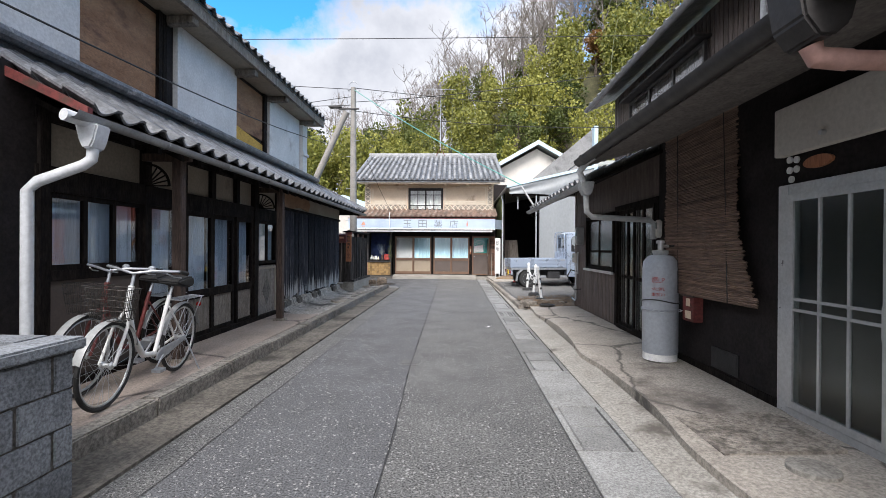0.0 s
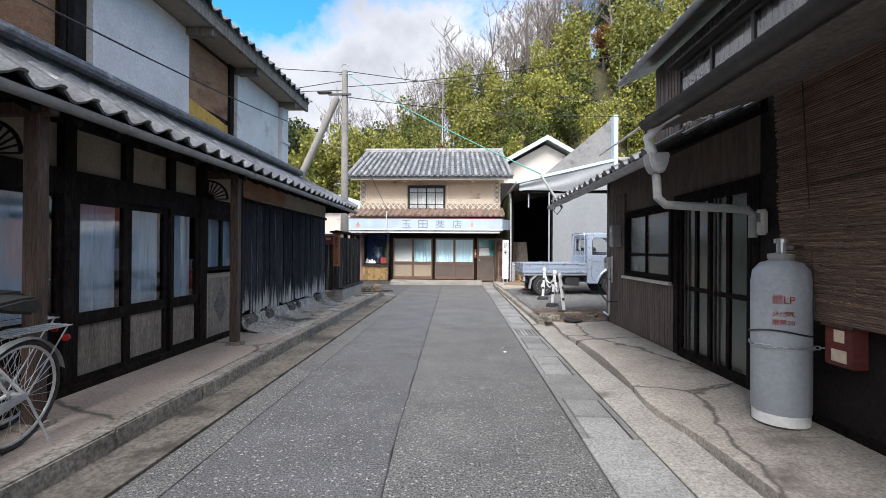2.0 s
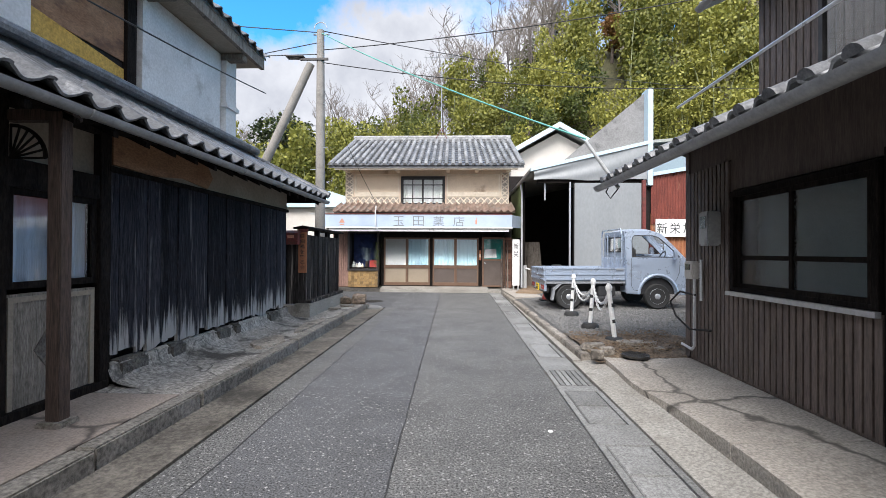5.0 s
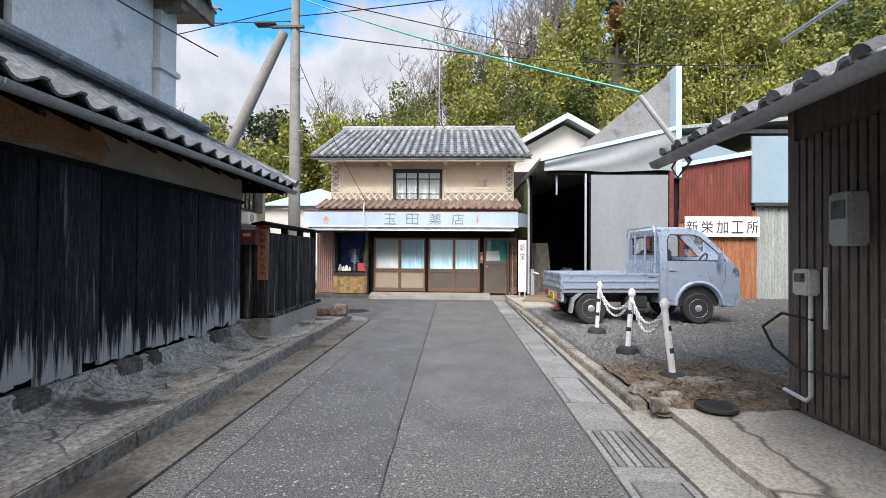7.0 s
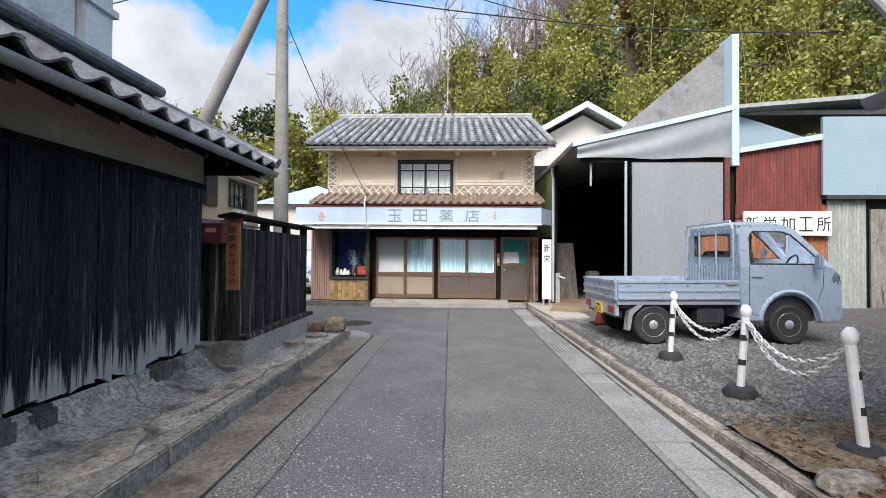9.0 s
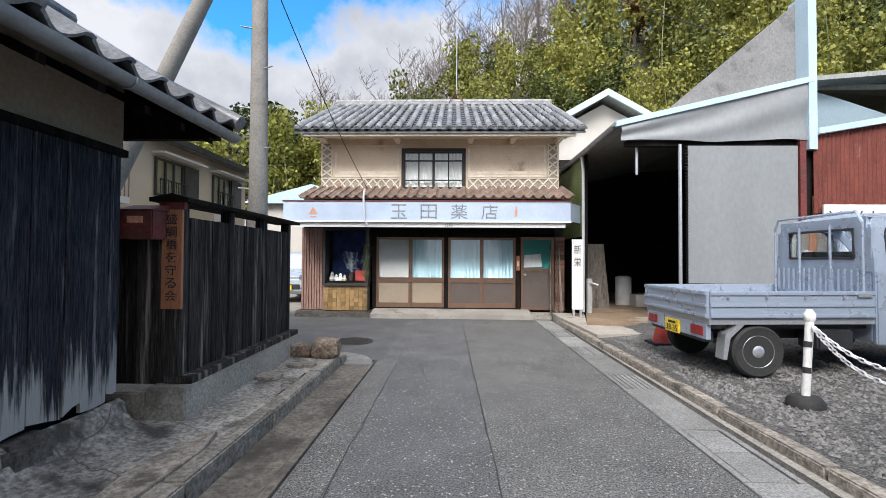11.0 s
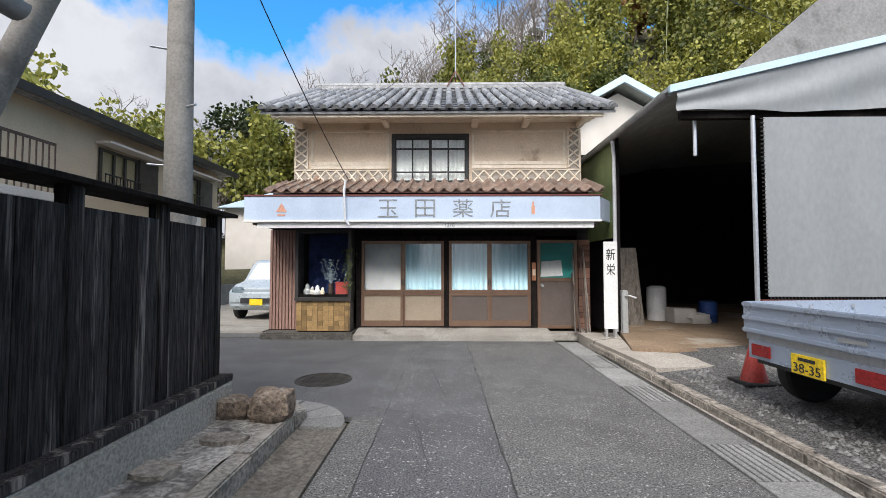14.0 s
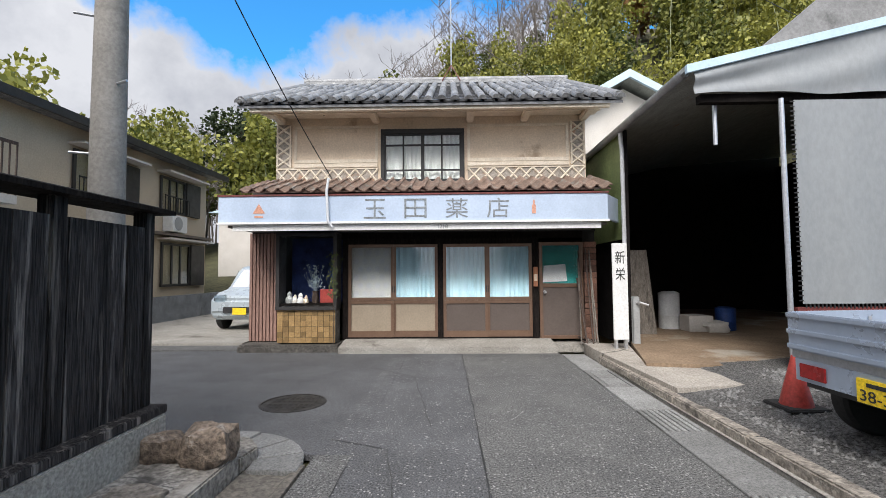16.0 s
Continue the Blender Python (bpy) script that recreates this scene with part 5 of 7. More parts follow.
part("rubber_hose", g().tube([(cx + 0.09, cy + 0.02, b + 1.27), (cx + 0.2, cy - 0.06, b + 1.28), (cx + 0.22, cy - 0.12, b + 1.14), (cx + 0.24, cy - 0.1, b + 1.08)], 0.011, 8), RUBBER, cyl, smooth=True)
part("strap", g().tube([(cx + 0.192 * math.cos(a), cy + 0.192 * math.sin(a), b + 0.66 + 0.02 * math.sin(a * 2)) for a in (2 * math.pi * i / 24 for i in range(25))], 0.007, 6), GUTTER_DARK, cyl)
def chain(parent, pts, link=0.03, r=0.004, m=STEEL, name="chain"):
    geo = g()
    pts = [Vector(p) for p in pts]
    for s, (p, q) in enumerate(zip(pts, pts[1:])):
        n = max(1, int((q - p).length / link))
        for i in range(n):
            a, c = p.lerp(q, i / n), p.lerp(q, (i + 1) / n)
            d = (c - a)
            side = d.cross(Vector((0, 0, 1)) if (i % 2) else Vector((1, 0.3, 0.2))).normalized() * link * 0.32
            e = d * 0.18
            loop = [a - e, a + d * 0.25 + side, c - d * 0.25 + side, c + e, c - d * 0.25 - side, a + d * 0.25 - side, a - e]
            geo.tube(loop, r, 5, cap=False)
    return part(name, geo, m, parent)
chain(cyl, [(cx + 0.194 * math.cos(a), cy + 0.194 * math.sin(a), b + 0.56) for a in (math.pi * (0.75 + i / 10) for i in range(11))] + [(X - 0.05, 4.95, b + 0.6)], 0.035, 0.005)
ang = math.atan2(-1, -0.42)
for i, (t, s, dz) in enumerate((("燃LP", 0.1, 0.9), ("火気", 0.055, 0.8), ("厳禁20", 0.055, 0.74))):
    gx, gy = cx + 0.19 * math.cos(-2.1), cy + 0.19 * math.sin(-2.1)
    part("lettering", text_geo(t, s, (gx, gy, b + dz), (90, math.degrees(-2.1) + 90), fit=(0.13, s * 0.7)), RED, cyl)

mb = thing("mail_box", (X - 0.06, 4.95, 0.62), "dark red wooden mail box on the wall", "mail box")
part("body", g().box(X - 0.11, X - 0.005, 4.84, 5.06, 0.62, 0.88), RED_DARK, mb, bevel=0.006)
part("roof", g().prism([(X - 0.13, 0.88), (X - 0.07, 0.94), (X - 0.005, 0.94), (X - 0.005, 0.88)], "y", 4.82, 5.08), BROWNWOOD, mb)
part("sticker", g().box(X - 0.114, X - 0.1105, 4.9, 4.98, 0.78, 0.86).box(X - 0.114, X - 0.1105, 4.88, 5.0, 0.65, 0.73), CREAM, mb)

# ---- bicycle ----
bike = thing("bicycle", (0, 0, 0), "white city bicycle with basket on a kickstand", "bicycle")
def wheel(parent, x, name):
    w = part(name, g().tube([(x + 0.318 * math.cos(a), 0, 0.335 + 0.318 * math.sin(a)) for a in (2 * math.pi * i / 36 for i in range(37))], 0.017, 8, cap=False), RUBBER, parent, smooth=True)
    part("rim", g().tube([(x + 0.296 * math.cos(a), 0, 0.335 + 0.296 * math.sin(a)) for a in (2 * math.pi * i / 36 for i in range(37))], 0.01, 6, cap=False), ALU, w, smooth=True)
    geo = g()
    for i in range(28):
        a = 2 * math.pi * i / 28
        geo.tube([(x + 0.02 * math.cos(a + 1), 0.025 * (-1) ** i, 0.335 + 0.02 * math.sin(a + 1)), (x + 0.29 * math.cos(a), 0, 0.335 + 0.29 * math.sin(a))], 0.0016, 3, cap=False)
    part("spokes", geo, STEEL, w)
    part("hub", g().lathe([(0.022, -0.045), (0.03, -0.03), (0.018, -0.02), (0.018, 0.02), (0.03, 0.03), (0.022, 0.045)], x, 0.335, 12, "y"), ALU, w)
    part("mudguard", g().grid(lambda u, v: (x + 0.352 * math.cos(radians(15 + 150 * u)), -0.03 + 0.06 * v, 0.335 + 0.352 * math.sin(radians(15 + 150 * u)) - 0.012 * abs(2 * v - 1)), 20, 2), PVC_GREY, w, smooth=True)
wheel(bike, 0, "rear_wheel")
wheel(bike, 1.1, "front_wheel")
part("frame", g().tube([(0.44, 0, 0.27), (0.62, 0, 0.3), (0.8, 0, 0.5), (0.92, 0, 0.8)], 0.024, 10).tube([(0.44, 0, 0.27), (0.27, 0, 0.78)], 0.018, 10).tube([(0.0, 0.05, 0.335), (0.44, 0.03, 0.27)], 0.011, 8).tube([(0.0, -0.05, 0.335), (0.44, -0.03, 0.27)], 0.011, 8).tube([(0, 0.05, 0.335), (0.3, 0.02, 0.68)], 0.009, 8).tube([(0, -0.05, 0.335), (0.3, -0.02, 0.68)], 0.009, 8).tube([(0.92, 0, 0.7), (0.88, 0, 0.92)], 0.022, 10), WHITE, bike, "white step-through frame", smooth=True)
part("fork", g().tube([(0.91, 0, 0.74), (0.97, 0.05, 0.62), (1.1, 0.055, 0.335)], 0.012, 8).tube([(0.91, 0, 0.74), (0.97, -0.05, 0.62), (1.1, -0.055, 0.335)], 0.012, 8), WHITE, bike, smooth=True)
bars = part("handlebar", g().tube([(0.88, 0, 0.92), (0.86, 0, 1.02)], 0.013, 8).tube([(0.62, 0.29, 1.03), (0.74, 0.28, 1.05), (0.86, 0.14, 1.05), (0.88, 0, 1.02), (0.86, -0.14, 1.05), (0.74, -0.28, 1.05), (0.62, -0.29, 1.03)], 0.011, 8), STEEL, bike, smooth=True)
for s in (-1, 1):
    part("grip", g().tube([(0.6, s * 0.29, 1.028), (0.73, s * 0.281, 1.048)], 0.017, 8), RUBBER, bars)
    part("brake_lever", g().tube([(0.8, s * 0.22, 1.03), (0.72, s * 0.25, 1.0), (0.64, s * 0.26, 0.99)], 0.006, 6), STEEL, bars)
part("bell", g().lathe([(0.028, 1.055), (0.026, 1.075), (0.01, 1.088)], 0.84, 0.12, 12), STEEL, bars)
part("saddle", g().prism([(0.0, 0.88), (0.03, 0.95), (0.15, 0.95), (0.32, 0.93), (0.33, 0.9), (0.22, 0.87), (0.05, 0.84)], "y", -0.1, 0.1), RUBBER, bike, "black padded saddle", bevel=0.02, smooth=True)
part("seat_post", g().tube([(0.275, 0, 0.76), (0.23, 0, 0.86)], 0.013, 8), STEEL, bike)
geo = g()
for z, ex in ((0.68, 0.0), (0.76, 0.012), (0.84, 0.024), (0.92, 0.035)):
    geo.tube([(1.0 - ex * 0, -0.11 - ex, z), (1.16 + ex, -0.11 - ex, z), (1.16 + ex, 0.11 + ex, z), (1.0, 0.11 + ex, z), (1.0, -0.11 - ex, z)], 0.003, 4)
for i in range(9):
    t = i / 8
    for y in (-0.11, 0.11):
        geo.tube([(1.0 + 0.16 * t, y, 0.68), (1.0 + 0.19 * t, y * 1.25, 0.92)], 0.0025, 4)
    geo.tube([(1.16, -0.11 + 0.22 * t, 0.68), (1.195, -0.14 + 0.28 * t, 0.92)], 0.0025, 4)
    geo.tube([(1.0, -0.11 + 0.22 * t, 0.68), (1.16, -0.11 + 0.22 * t, 0.68)], 0.0025, 4)
    geo.tube([(1.0, -0.11 + 0.22 * t, 0.68), (1.0, -0.14 + 0.28 * t, 0.92)], 0.0025, 4)
tagged(part("basket", geo, IRON, bike, "dark wire basket"), kind="stuff")
geo = g()
for y in (-0.06, -0.02, 0.02, 0.06):
    geo.tube([(-0.32, y, 0.72), (0.2, y, 0.73)], 0.005, 6)
for x in (-0.3, -0.1, 0.15):
    geo.tube([(x, -0.065, 0.72), (x, 0.065, 0.72)], 0.005, 6)
geo.tube([(-0.28, 0.06, 0.72), (0, 0.06, 0.34)], 0.005, 6).tube([(-0.28, -0.06, 0.72), (0, -0.06, 0.34)], 0.005, 6)
part("rear_rack", geo, STEEL, bike)
part("chain_guard", g().prism([(0.0, 0.32), (0.0, 0.36), (0.44, 0.33), (0.52, 0.29), (0.51, 0.23), (0.42, 0.22)], "y", 0.05, 0.065), STEEL, bike, bevel=0.005)
part("crank", g().tube([(0.44, 0.08, 0.27), (0.56, 0.08, 0.17)], 0.009, 6).box(0.52, 0.62, 0.08, 0.15, 0.155, 0.18).tube([(0.44, -0.08, 0.27), (0.32, -0.08, 0.37)], 0.009, 6).box(0.27, 0.37, -0.15, -0.08, 0.36, 0.385), STEEL, bike)
part("kickstand", g().tube([(0.0, 0.06, 0.33), (-0.06, 0.2, 0.0)], 0.008, 6), STEEL, bike)
part("reflector", g().lathe([(0.025, -0.37), (0.025, -0.355)], 0, 0.62, 12, "x"), LAMP_RED, bike)
bike.matrix_basis = Matrix.Translation((-2.83, 4.5, 0.135)) @ pose(0, 0, 0, 0, 0, -83) @ pose(0, 0, 0, -5, 0, 0)

red_bike = copy_thing(bike, Matrix.Translation((-3.2, 4.8, 0.135)) @ pose(0, 0, 0, 0, 0, -86) @ pose(0, 0, 0, -4, 0, 0))
tagged(red_bike, "dark red city bicycle parked behind the white one", "bicycle")
for ch in red_bike.children:
    if ch.name.split(".")[0] in ("frame", "fork"):
        ch.data = ch.data.copy()
        ch.data.materials[0] = RED_DARK
        ch["label"] = "dark red step-through frame"

# ---- the shop at the end of the lane ----
shop = thing("shop_house", (-1.5, 21, 0.1), "two-storey shop with cream plaster, lattice ribs and tiled roof", "house")
S, SU = 20.4, 20.6
parts("wall", ((-4.7, -4.2, S + 0.121, 26, 0.1, 2.9), (1.42, 1.6, S + 0.121, 26, 0.1, 2.9), (-4.2, 1.42, 21.6, 21.75, 0.1, 2.9), (-4.7, 1.6, S, S + 0.12, 2.1, 2.9), (-4.199, 1.419, S + 0.12, 21.6, 2.2, 2.25)), ROOM_SHADE, shop)
parts("wall", ((-4.7, -4.13, S, S + 0.12, 0.1, 2.1), (1.37, 1.6, S + 0.052, S + 0.12, 0.1, 2.1)), ROOM_SHADE, shop)
part("lintel", g().box(-3.04, 1.37, S, S + 0.12, 1.982, 2.099), DARKWOOD, shop)
part("step", g().prism([(S - 0.6, -0.05), (S - 0.6, 0.1), (S - 0.15, 0.17), (S + 0.2, 0.18), (S + 0.2, -0.05)], "x", -2.95, 0.75), CONCRETE, shop, "worn concrete doorstep", bevel=0.01)
part("step", g().box(-4.75, -2.97, S - 0.45, S + 0.2, -0.05, 0.12), DARKSTONE, shop, bevel=0.03)
part("step", g().box(0.77, 1.6, S - 0.3, S + 0.2, -0.05, 0.1), CONCRETE, shop, bevel=0.02)
RIBBED_IRON = mat("faded brown ribbed iron", (0.33, 0.2, 0.16), (0.22, 0.13, 0.105), 0.7, 2, 0.2, stretch=(3, 1, 0.4), fine=25)
rp = part("ribbed_panel", g().box(-4.72, -4.15, S - 0.02, S - 0.004, 0.13, 2.1), RIBBED_IRON, shop)
for i in range(9):
    part("rib", g().box(-4.72 + i * 0.065, -4.675 + i * 0.065, S - 0.05, S - 0.021, 0.14, 2.1), RIBBED_IRON, rp)
# display window
disp = part("display_window", g().box(-4.12, -4.06, S - 0.35, S, 0.76, 2.08).box(-3.1, -3.04, S - 0.35, S, 0.76, 2.08).box(-4.06, -3.1, S - 0.35, S, 2.03, 2.08).box(-4.12, -3.04, S - 0.37, S, 0.72, 0.78), GUTTER_DARK, shop, "dark framed display window")
part("pane", g().box(-4.06, -3.1, S - 0.33, S - 0.325, 0.78, 2.03), GLASS, disp, shadow=False)
part("backdrop", g().box(-4.06, -3.1, S + 0.3, S + 0.32, 0.78, 2.03), mat("blue black cloth", (0.03, 0.06, 0.22), (0.01, 0.018, 0.06), 0.9, 4, 0.0), disp)
part("shelf", g().box(-4.06, -3.1, S - 0.3, S + 0.3, 0.79, 0.83), DARKWOOD, disp)
part("tile_backing", g().box(-4.1, -3.06, S - 0.31, S, 0.14, 0.72), DARKSTONE, disp)
tm = mesh_of("wall_tile", g().box(-0.049, 0.049, 0, 0.012, -0.046, 0.046), TAN_TILE)
for i in range(10):
    for j in range(6):
        piece("wall_tile", tm, disp, Matrix.Translation((-4.045 + 0.103 * i, S - 0.324 + R(0, 0.003), 0.19 + 0.096 * j)))
pot = thing("flower_pot", (-3.5, S - 0.05, 0.83), "dried grey flowers in a brown vase", "vase")
part("vase", g().lathe([(0.05, 0.83), (0.07, 0.9), (0.05, 1.0), (0.06, 1.04)], -3.5, S - 0.05, 14), BROWNWOOD, pot, smooth=True)
geo = g()
for i in range(140):
    a, r, z = R(0, 6.28), abs(rng.gauss(0, 0.11)), 1.08 + R(0, 0.42)
    x, y = -3.5 + r * math.cos(a), S - 0.05 + 0.6 * r * math.sin(a)
    geo.face([(x, y, z), (x + R(-.04, .04), y, z + 0.03), (x + R(-.03, .03), y + 0.02, z + R(.02, .05))])
    if i % 6 == 0:
        geo.tube([(-3.5, S - 0.05, 1.03), (x, y, z)], 0.003, 3)
part("flowers", geo, mat("dried flowers", (0.35, 0.42, 0.45), (0.2, 0.26, 0.3), 0.9), pot)
for i, (x, s, m, nm, lab) in enumerate(((-3.75, 0.06, WHITE, "ornament", "small white ornament in the window"), (-3.85, 0.05, OFFWHITE, "ornament", "small pale ornament in the window"), (-3.28, 0.1, RED, "packet", "red packet in the window"), (-3.95, 0.07, PVC_GREY, "ornament", "small grey ornament in the window"), (-3.65, 0.045, CREAM, "ornament", "small cream ornament in the window"))):
    if nm == "packet":
        solo(nm, g().box(x - 0.12, x + 0.12, S - 0.1, S - 0.04, 0.83, 1.07), m, lab, "packet", (x, S - 0.1, 0.83), bevel=0.004)
    else:
        solo(nm, g().lathe([(s, 0.83), (s * 1.1, 0.83 + s), (s * 0.6, 0.83 + 1.7 * s), (s * 0.7, 0.83 + 2.2 * s), (0.01, 0.83 + 3 * s)], x, S - 0.12, 12), m, lab, "ornament", (x, S - 0.12, 0.83), smooth=True)
vine = thing("climbing_plant", (-3.08, S - 0.4, 1.0), "thin green plant beside the window", "plant")
geo = g()
for i in range(120):
    z, x = R(0.95, 1.75), -3.08 + rng.gauss(0, 0.045)
    y = S - 0.39 + R(-0.02, 0.02)
    geo.face([(x, y, z), (x + R(-.04, .04), y - 0.02, z - 0.05), (x + R(-.03, .05), y, z - 0.02)])
part("leaves", geo, LEAF_GREEN, vine)
part("stem", g().tube([(-3.08, S - 0.375, 0.12), (-3.09, S - 0.38, 1.0), (-3.07, S - 0.38, 1.75)], 0.006, 5), BARK, vine)
# sliding doors
part("door_frame", g().box(-3.0, -2.9, S - 0.06, S + 0.1, 0.15, 2.0).box(0.44, 0.55, S - 0.06, S + 0.1, 0.15, 2.0).box(-2.9, 0.44, S - 0.06, S + 0.1, 1.88, 1.98).box(-1.27, -1.17, S - 0.065, S + 0.1, 0.18, 1.88).box(-2.9, 0.44, S - 0.05, S + 0.1, 0.15, 0.2), DARKWOOD, shop)
for i, (a, b, pm, cm) in enumerate(((-2.9, -2.07, BROWN_PANEL, CURTAIN_WHITE), (-2.09, -1.27, BROWN_PANEL, CURTAIN), (-1.17, -0.36, DARK_PANEL, CURTAIN), (-0.38, 0.44, DARK_PANEL, CURTAIN))):
    y = S - 0.01 + 0.03 * (i % 2)
    d = sash(shop, "sliding_door", "y", y, -1, a, b, 0.86, 1.88, 1, (), 0.055, BRONZE_ALU, GLASS, cm, "bronze framed sliding door with curtain", 0.04, pleats=i > 0)
    part("rail", g().box(a, b, y - 0.04, y, 0.2, 0.31).box(a, b, y - 0.04, y, 0.8, 0.858).box(a, a + 0.055, y - 0.04, y, 0.31, 0.8).box(b - 0.055, b, y - 0.04, y, 0.31, 0.8), BRONZE_ALU, d)
    part("panel", g().box(a + 0.055, b - 0.055, y - 0.02, y - 0.01, 0.31, 0.8), pm, d)
    part("pull", g().box((b - 0.04) if i % 2 == 0 else a + 0.015, (b - 0.015) if i % 2 == 0 else a + 0.04, y - 0.046, y - 0.04, 1.0, 1.12), GUTTER_DARK, d)
    if i == 0:
        dots = g()
        for r in range(6):
            for c in range(5):
                cx, cz = a + 0.12 + 0.16 * c + (0.08 if r % 2 else 0), 0.98 + 0.15 * r
                if cx < b - 0.08:
                    dots.lathe([(0.055, y + 0.052), (0.055, y + 0.057)], cx, cz, 12, "y")
        part("pattern", dots, PVC, d)
door2 = part("side_door", g().box(0.57, 0.63, S - 0.03, S + 0.02, 0.16, 1.9).box(1.3, 1.36, S - 0.03, S + 0.02, 0.16, 1.9).box(0.63, 1.3, S - 0.03, S + 0.02, 1.84, 1.9).box(0.63, 1.3, S - 0.03, S + 0.02, 1.08, 1.15).box(0.63, 1.3, S - 0.03, S + 0.02, 0.16, 0.22), BRONZE_ALU, shop, "bronze side door with a teal blind")
part("panel", g().box(0.63, 1.3, S - 0.015, S - 0.005, 0.22, 1.08), DARK_PANEL, door2)
part("blind", g().box(0.63, 1.3, S + 0.03, S + 0.035, 1.15, 1.84), TEAL, door2, "teal blind")
part("paper", g().prism([(0.64, 1.17), (1.08, 1.19), (1.05, 1.5), (0.66, 1.47)], "y", S + 0.016, S + 0.019), WHITE, door2, "white paper")
part("pane", g().box(0.63, 1.3, S - 0.01, S - 0.006, 1.15, 1.84), GLASS, door2, shadow=False)
part("knob", g().lathe([(0.03, S - 0.07), (0.03, S - 0.035), (0.012, S - 0.03)], 0.66, 1.0, 12, "y"), ALU, door2)
part("intercom", g().box(0.455, 0.53, S - 0.1, S - 0.062, 1.1, 1.45), SIGN_WOOD, shop)
part("notice", g().box(0.465, 0.52, S - 0.104, S - 0.101, 1.2, 1.32), CREAM, shop)
for j in range(16):
    part("brick", g().box(1.38, 1.6, S - 0.03 + R(-.005, .005), S + 0.05, 0.15 + j * 0.11, 0.25 + j * 0.11), mat("brown brick", (0.24, 0.12, 0.08), (0.14, 0.08, 0.06), 0.85, 6, 0.4, rand=0.4) if j == 0 else bpy.data.materials["brown brick"], shop)
# long sign
sign = thing("shop_sign", (-1.6, 19.4, 2.2), "long faded white shop sign with dark lettering", "sign")
part("board", g().box(-4.82, 1.5, 19.4, 19.46, 2.2, 2.62), SIGN_BLUE, sign)
part("return_board", g().prism([(1.503, 19.4), (1.503, 19.46), (1.86, 20.05), (1.9, 20.0)], "z", 2.2, 2.6), SIGN_BLUE, sign)
part("trim", g().box(-4.84, 1.52, 19.385, 19.475, 2.622, 2.65), RED_DARK, sign, "rusty top edging")
part("trim", g().box(-4.84, 1.52, 19.38, 19.475, 2.165, 2.198), WHITE, sign)
part("soffit", g().box(-4.7, 1.5, 19.48, 20.4, 2.12, 2.16), OLDBOARD, sign)
part("valance", g().box(-4.6, 1.4, 19.44, 19.475, 2.06, 2.16), WHITE, sign)
for ch, x in zip("玉田薬店", (-2.25, -1.59, -0.92, -0.26)):
    part("letter", text_geo(ch, 0.34, (x, 19.396, 2.4), (90, 0), fit=(0.36, 0.32)), SIGN_INK, sign)
part("number", text_geo("1218", 0.09, (-1.15, 19.437, 2.11), (90, 0), 0.003), SIGN_INK, sign)
part("emblem", g().prism([(-4.25, 2.34), (-4.05, 2.34), (-4.15, 2.5)], "y", 19.394, 19.399).box(-4.22, -4.08, 19.394, 19.399, 2.27, 2.3), ORANGE, sign)
part("emblem", g().box(0.29, 0.35, 19.394, 19.399, 2.3, 2.44).box(0.305, 0.335, 19.394, 19.399, 2.44, 2.52), ORANGE, sign)
solo("sign_pipe", g().tube([(-3.0, 19.36, 2.9), (-3.02, 19.33, 2.7), (-3.0, 19.34, 2.2), (-2.93, 19.36, 2.1)], 0.022, 8), PVC, "white conduit over the sign", "pipe", (-3, 19.36, 2.1), smooth=True)
# lower roof and upper storey
part("lower_roof", g().prism([(19.52, 2.7), (19.52, 2.74), (20.62, 3.1), (20.62, 3.02)], "x", -4.5, 1.6), ROOF_BROWN, shop)
brown = tile_mesh("roof_tile", 0.22, 0.25, ROOF_BROWN, 0.03)
lay(shop, brown, (-4.5, 19.5, 2.74), (1, 0, 0), (0, math.cos(0.316), math.sin(0.316)), 28, 5, 0.218, 0.23, lift=0.03)
parts("upper_wall", ((-4.35, -2.32, SU, 26, 2.95, 4.35), (-0.78, 1.52, SU, 26, 2.95, 4.35), (-2.32, -0.78, SU, 26, 4.1, 4.35), (-2.32, -0.78, SU, 26, 2.95, 3.08), (-2.32, -0.78, 21.4, 21.5, 3.08, 4.1)), CREAM, shop, "stained cream plaster")
for a, b in ((-4.0, -2.4), (-0.7, 1.2)):
    part("panel_rim", g().box(a, b, SU - 0.025, SU, 4.12, 4.17).box(a, b, SU - 0.03, SU, 3.45, 3.52).box(a, b, SU - 0.05, SU, 3.36, 3.44).box(a, a + 0.05, SU - 0.025, SU, 3.52, 4.12).box(b - 0.05, b, SU - 0.025, SU, 3.52, 4.12), LATTICE, shop, bevel=0.006)
for a, b in ((-4.34, -2.4), (-0.7, 1.5)):
    part("lattice_tile", g().box(a, b, SU - 0.012, SU - 0.001, 3.06, 3.34), LATTICE_TILE, shop)
    n = 9
    w = (b - a) / n
    for i in range(n):
        for s in (0, 1):
            x0, x1 = a + w * i, a + w * (i + 1)
            z0, z1 = (3.07, 3.33) if s else (3.33, 3.07)
            part("lattice_rib", g().tube([(x0, SU - 0.02, z0), (x1, SU - 0.02, z1)], 0.02, 5), LATTICE, shop)
    part("lattice_rim", g().box(a, b, SU - 0.03, SU - 0.013, 3.03, 3.07).box(a, b, SU - 0.03, SU - 0.013, 3.33, 3.36), LATTICE, shop)
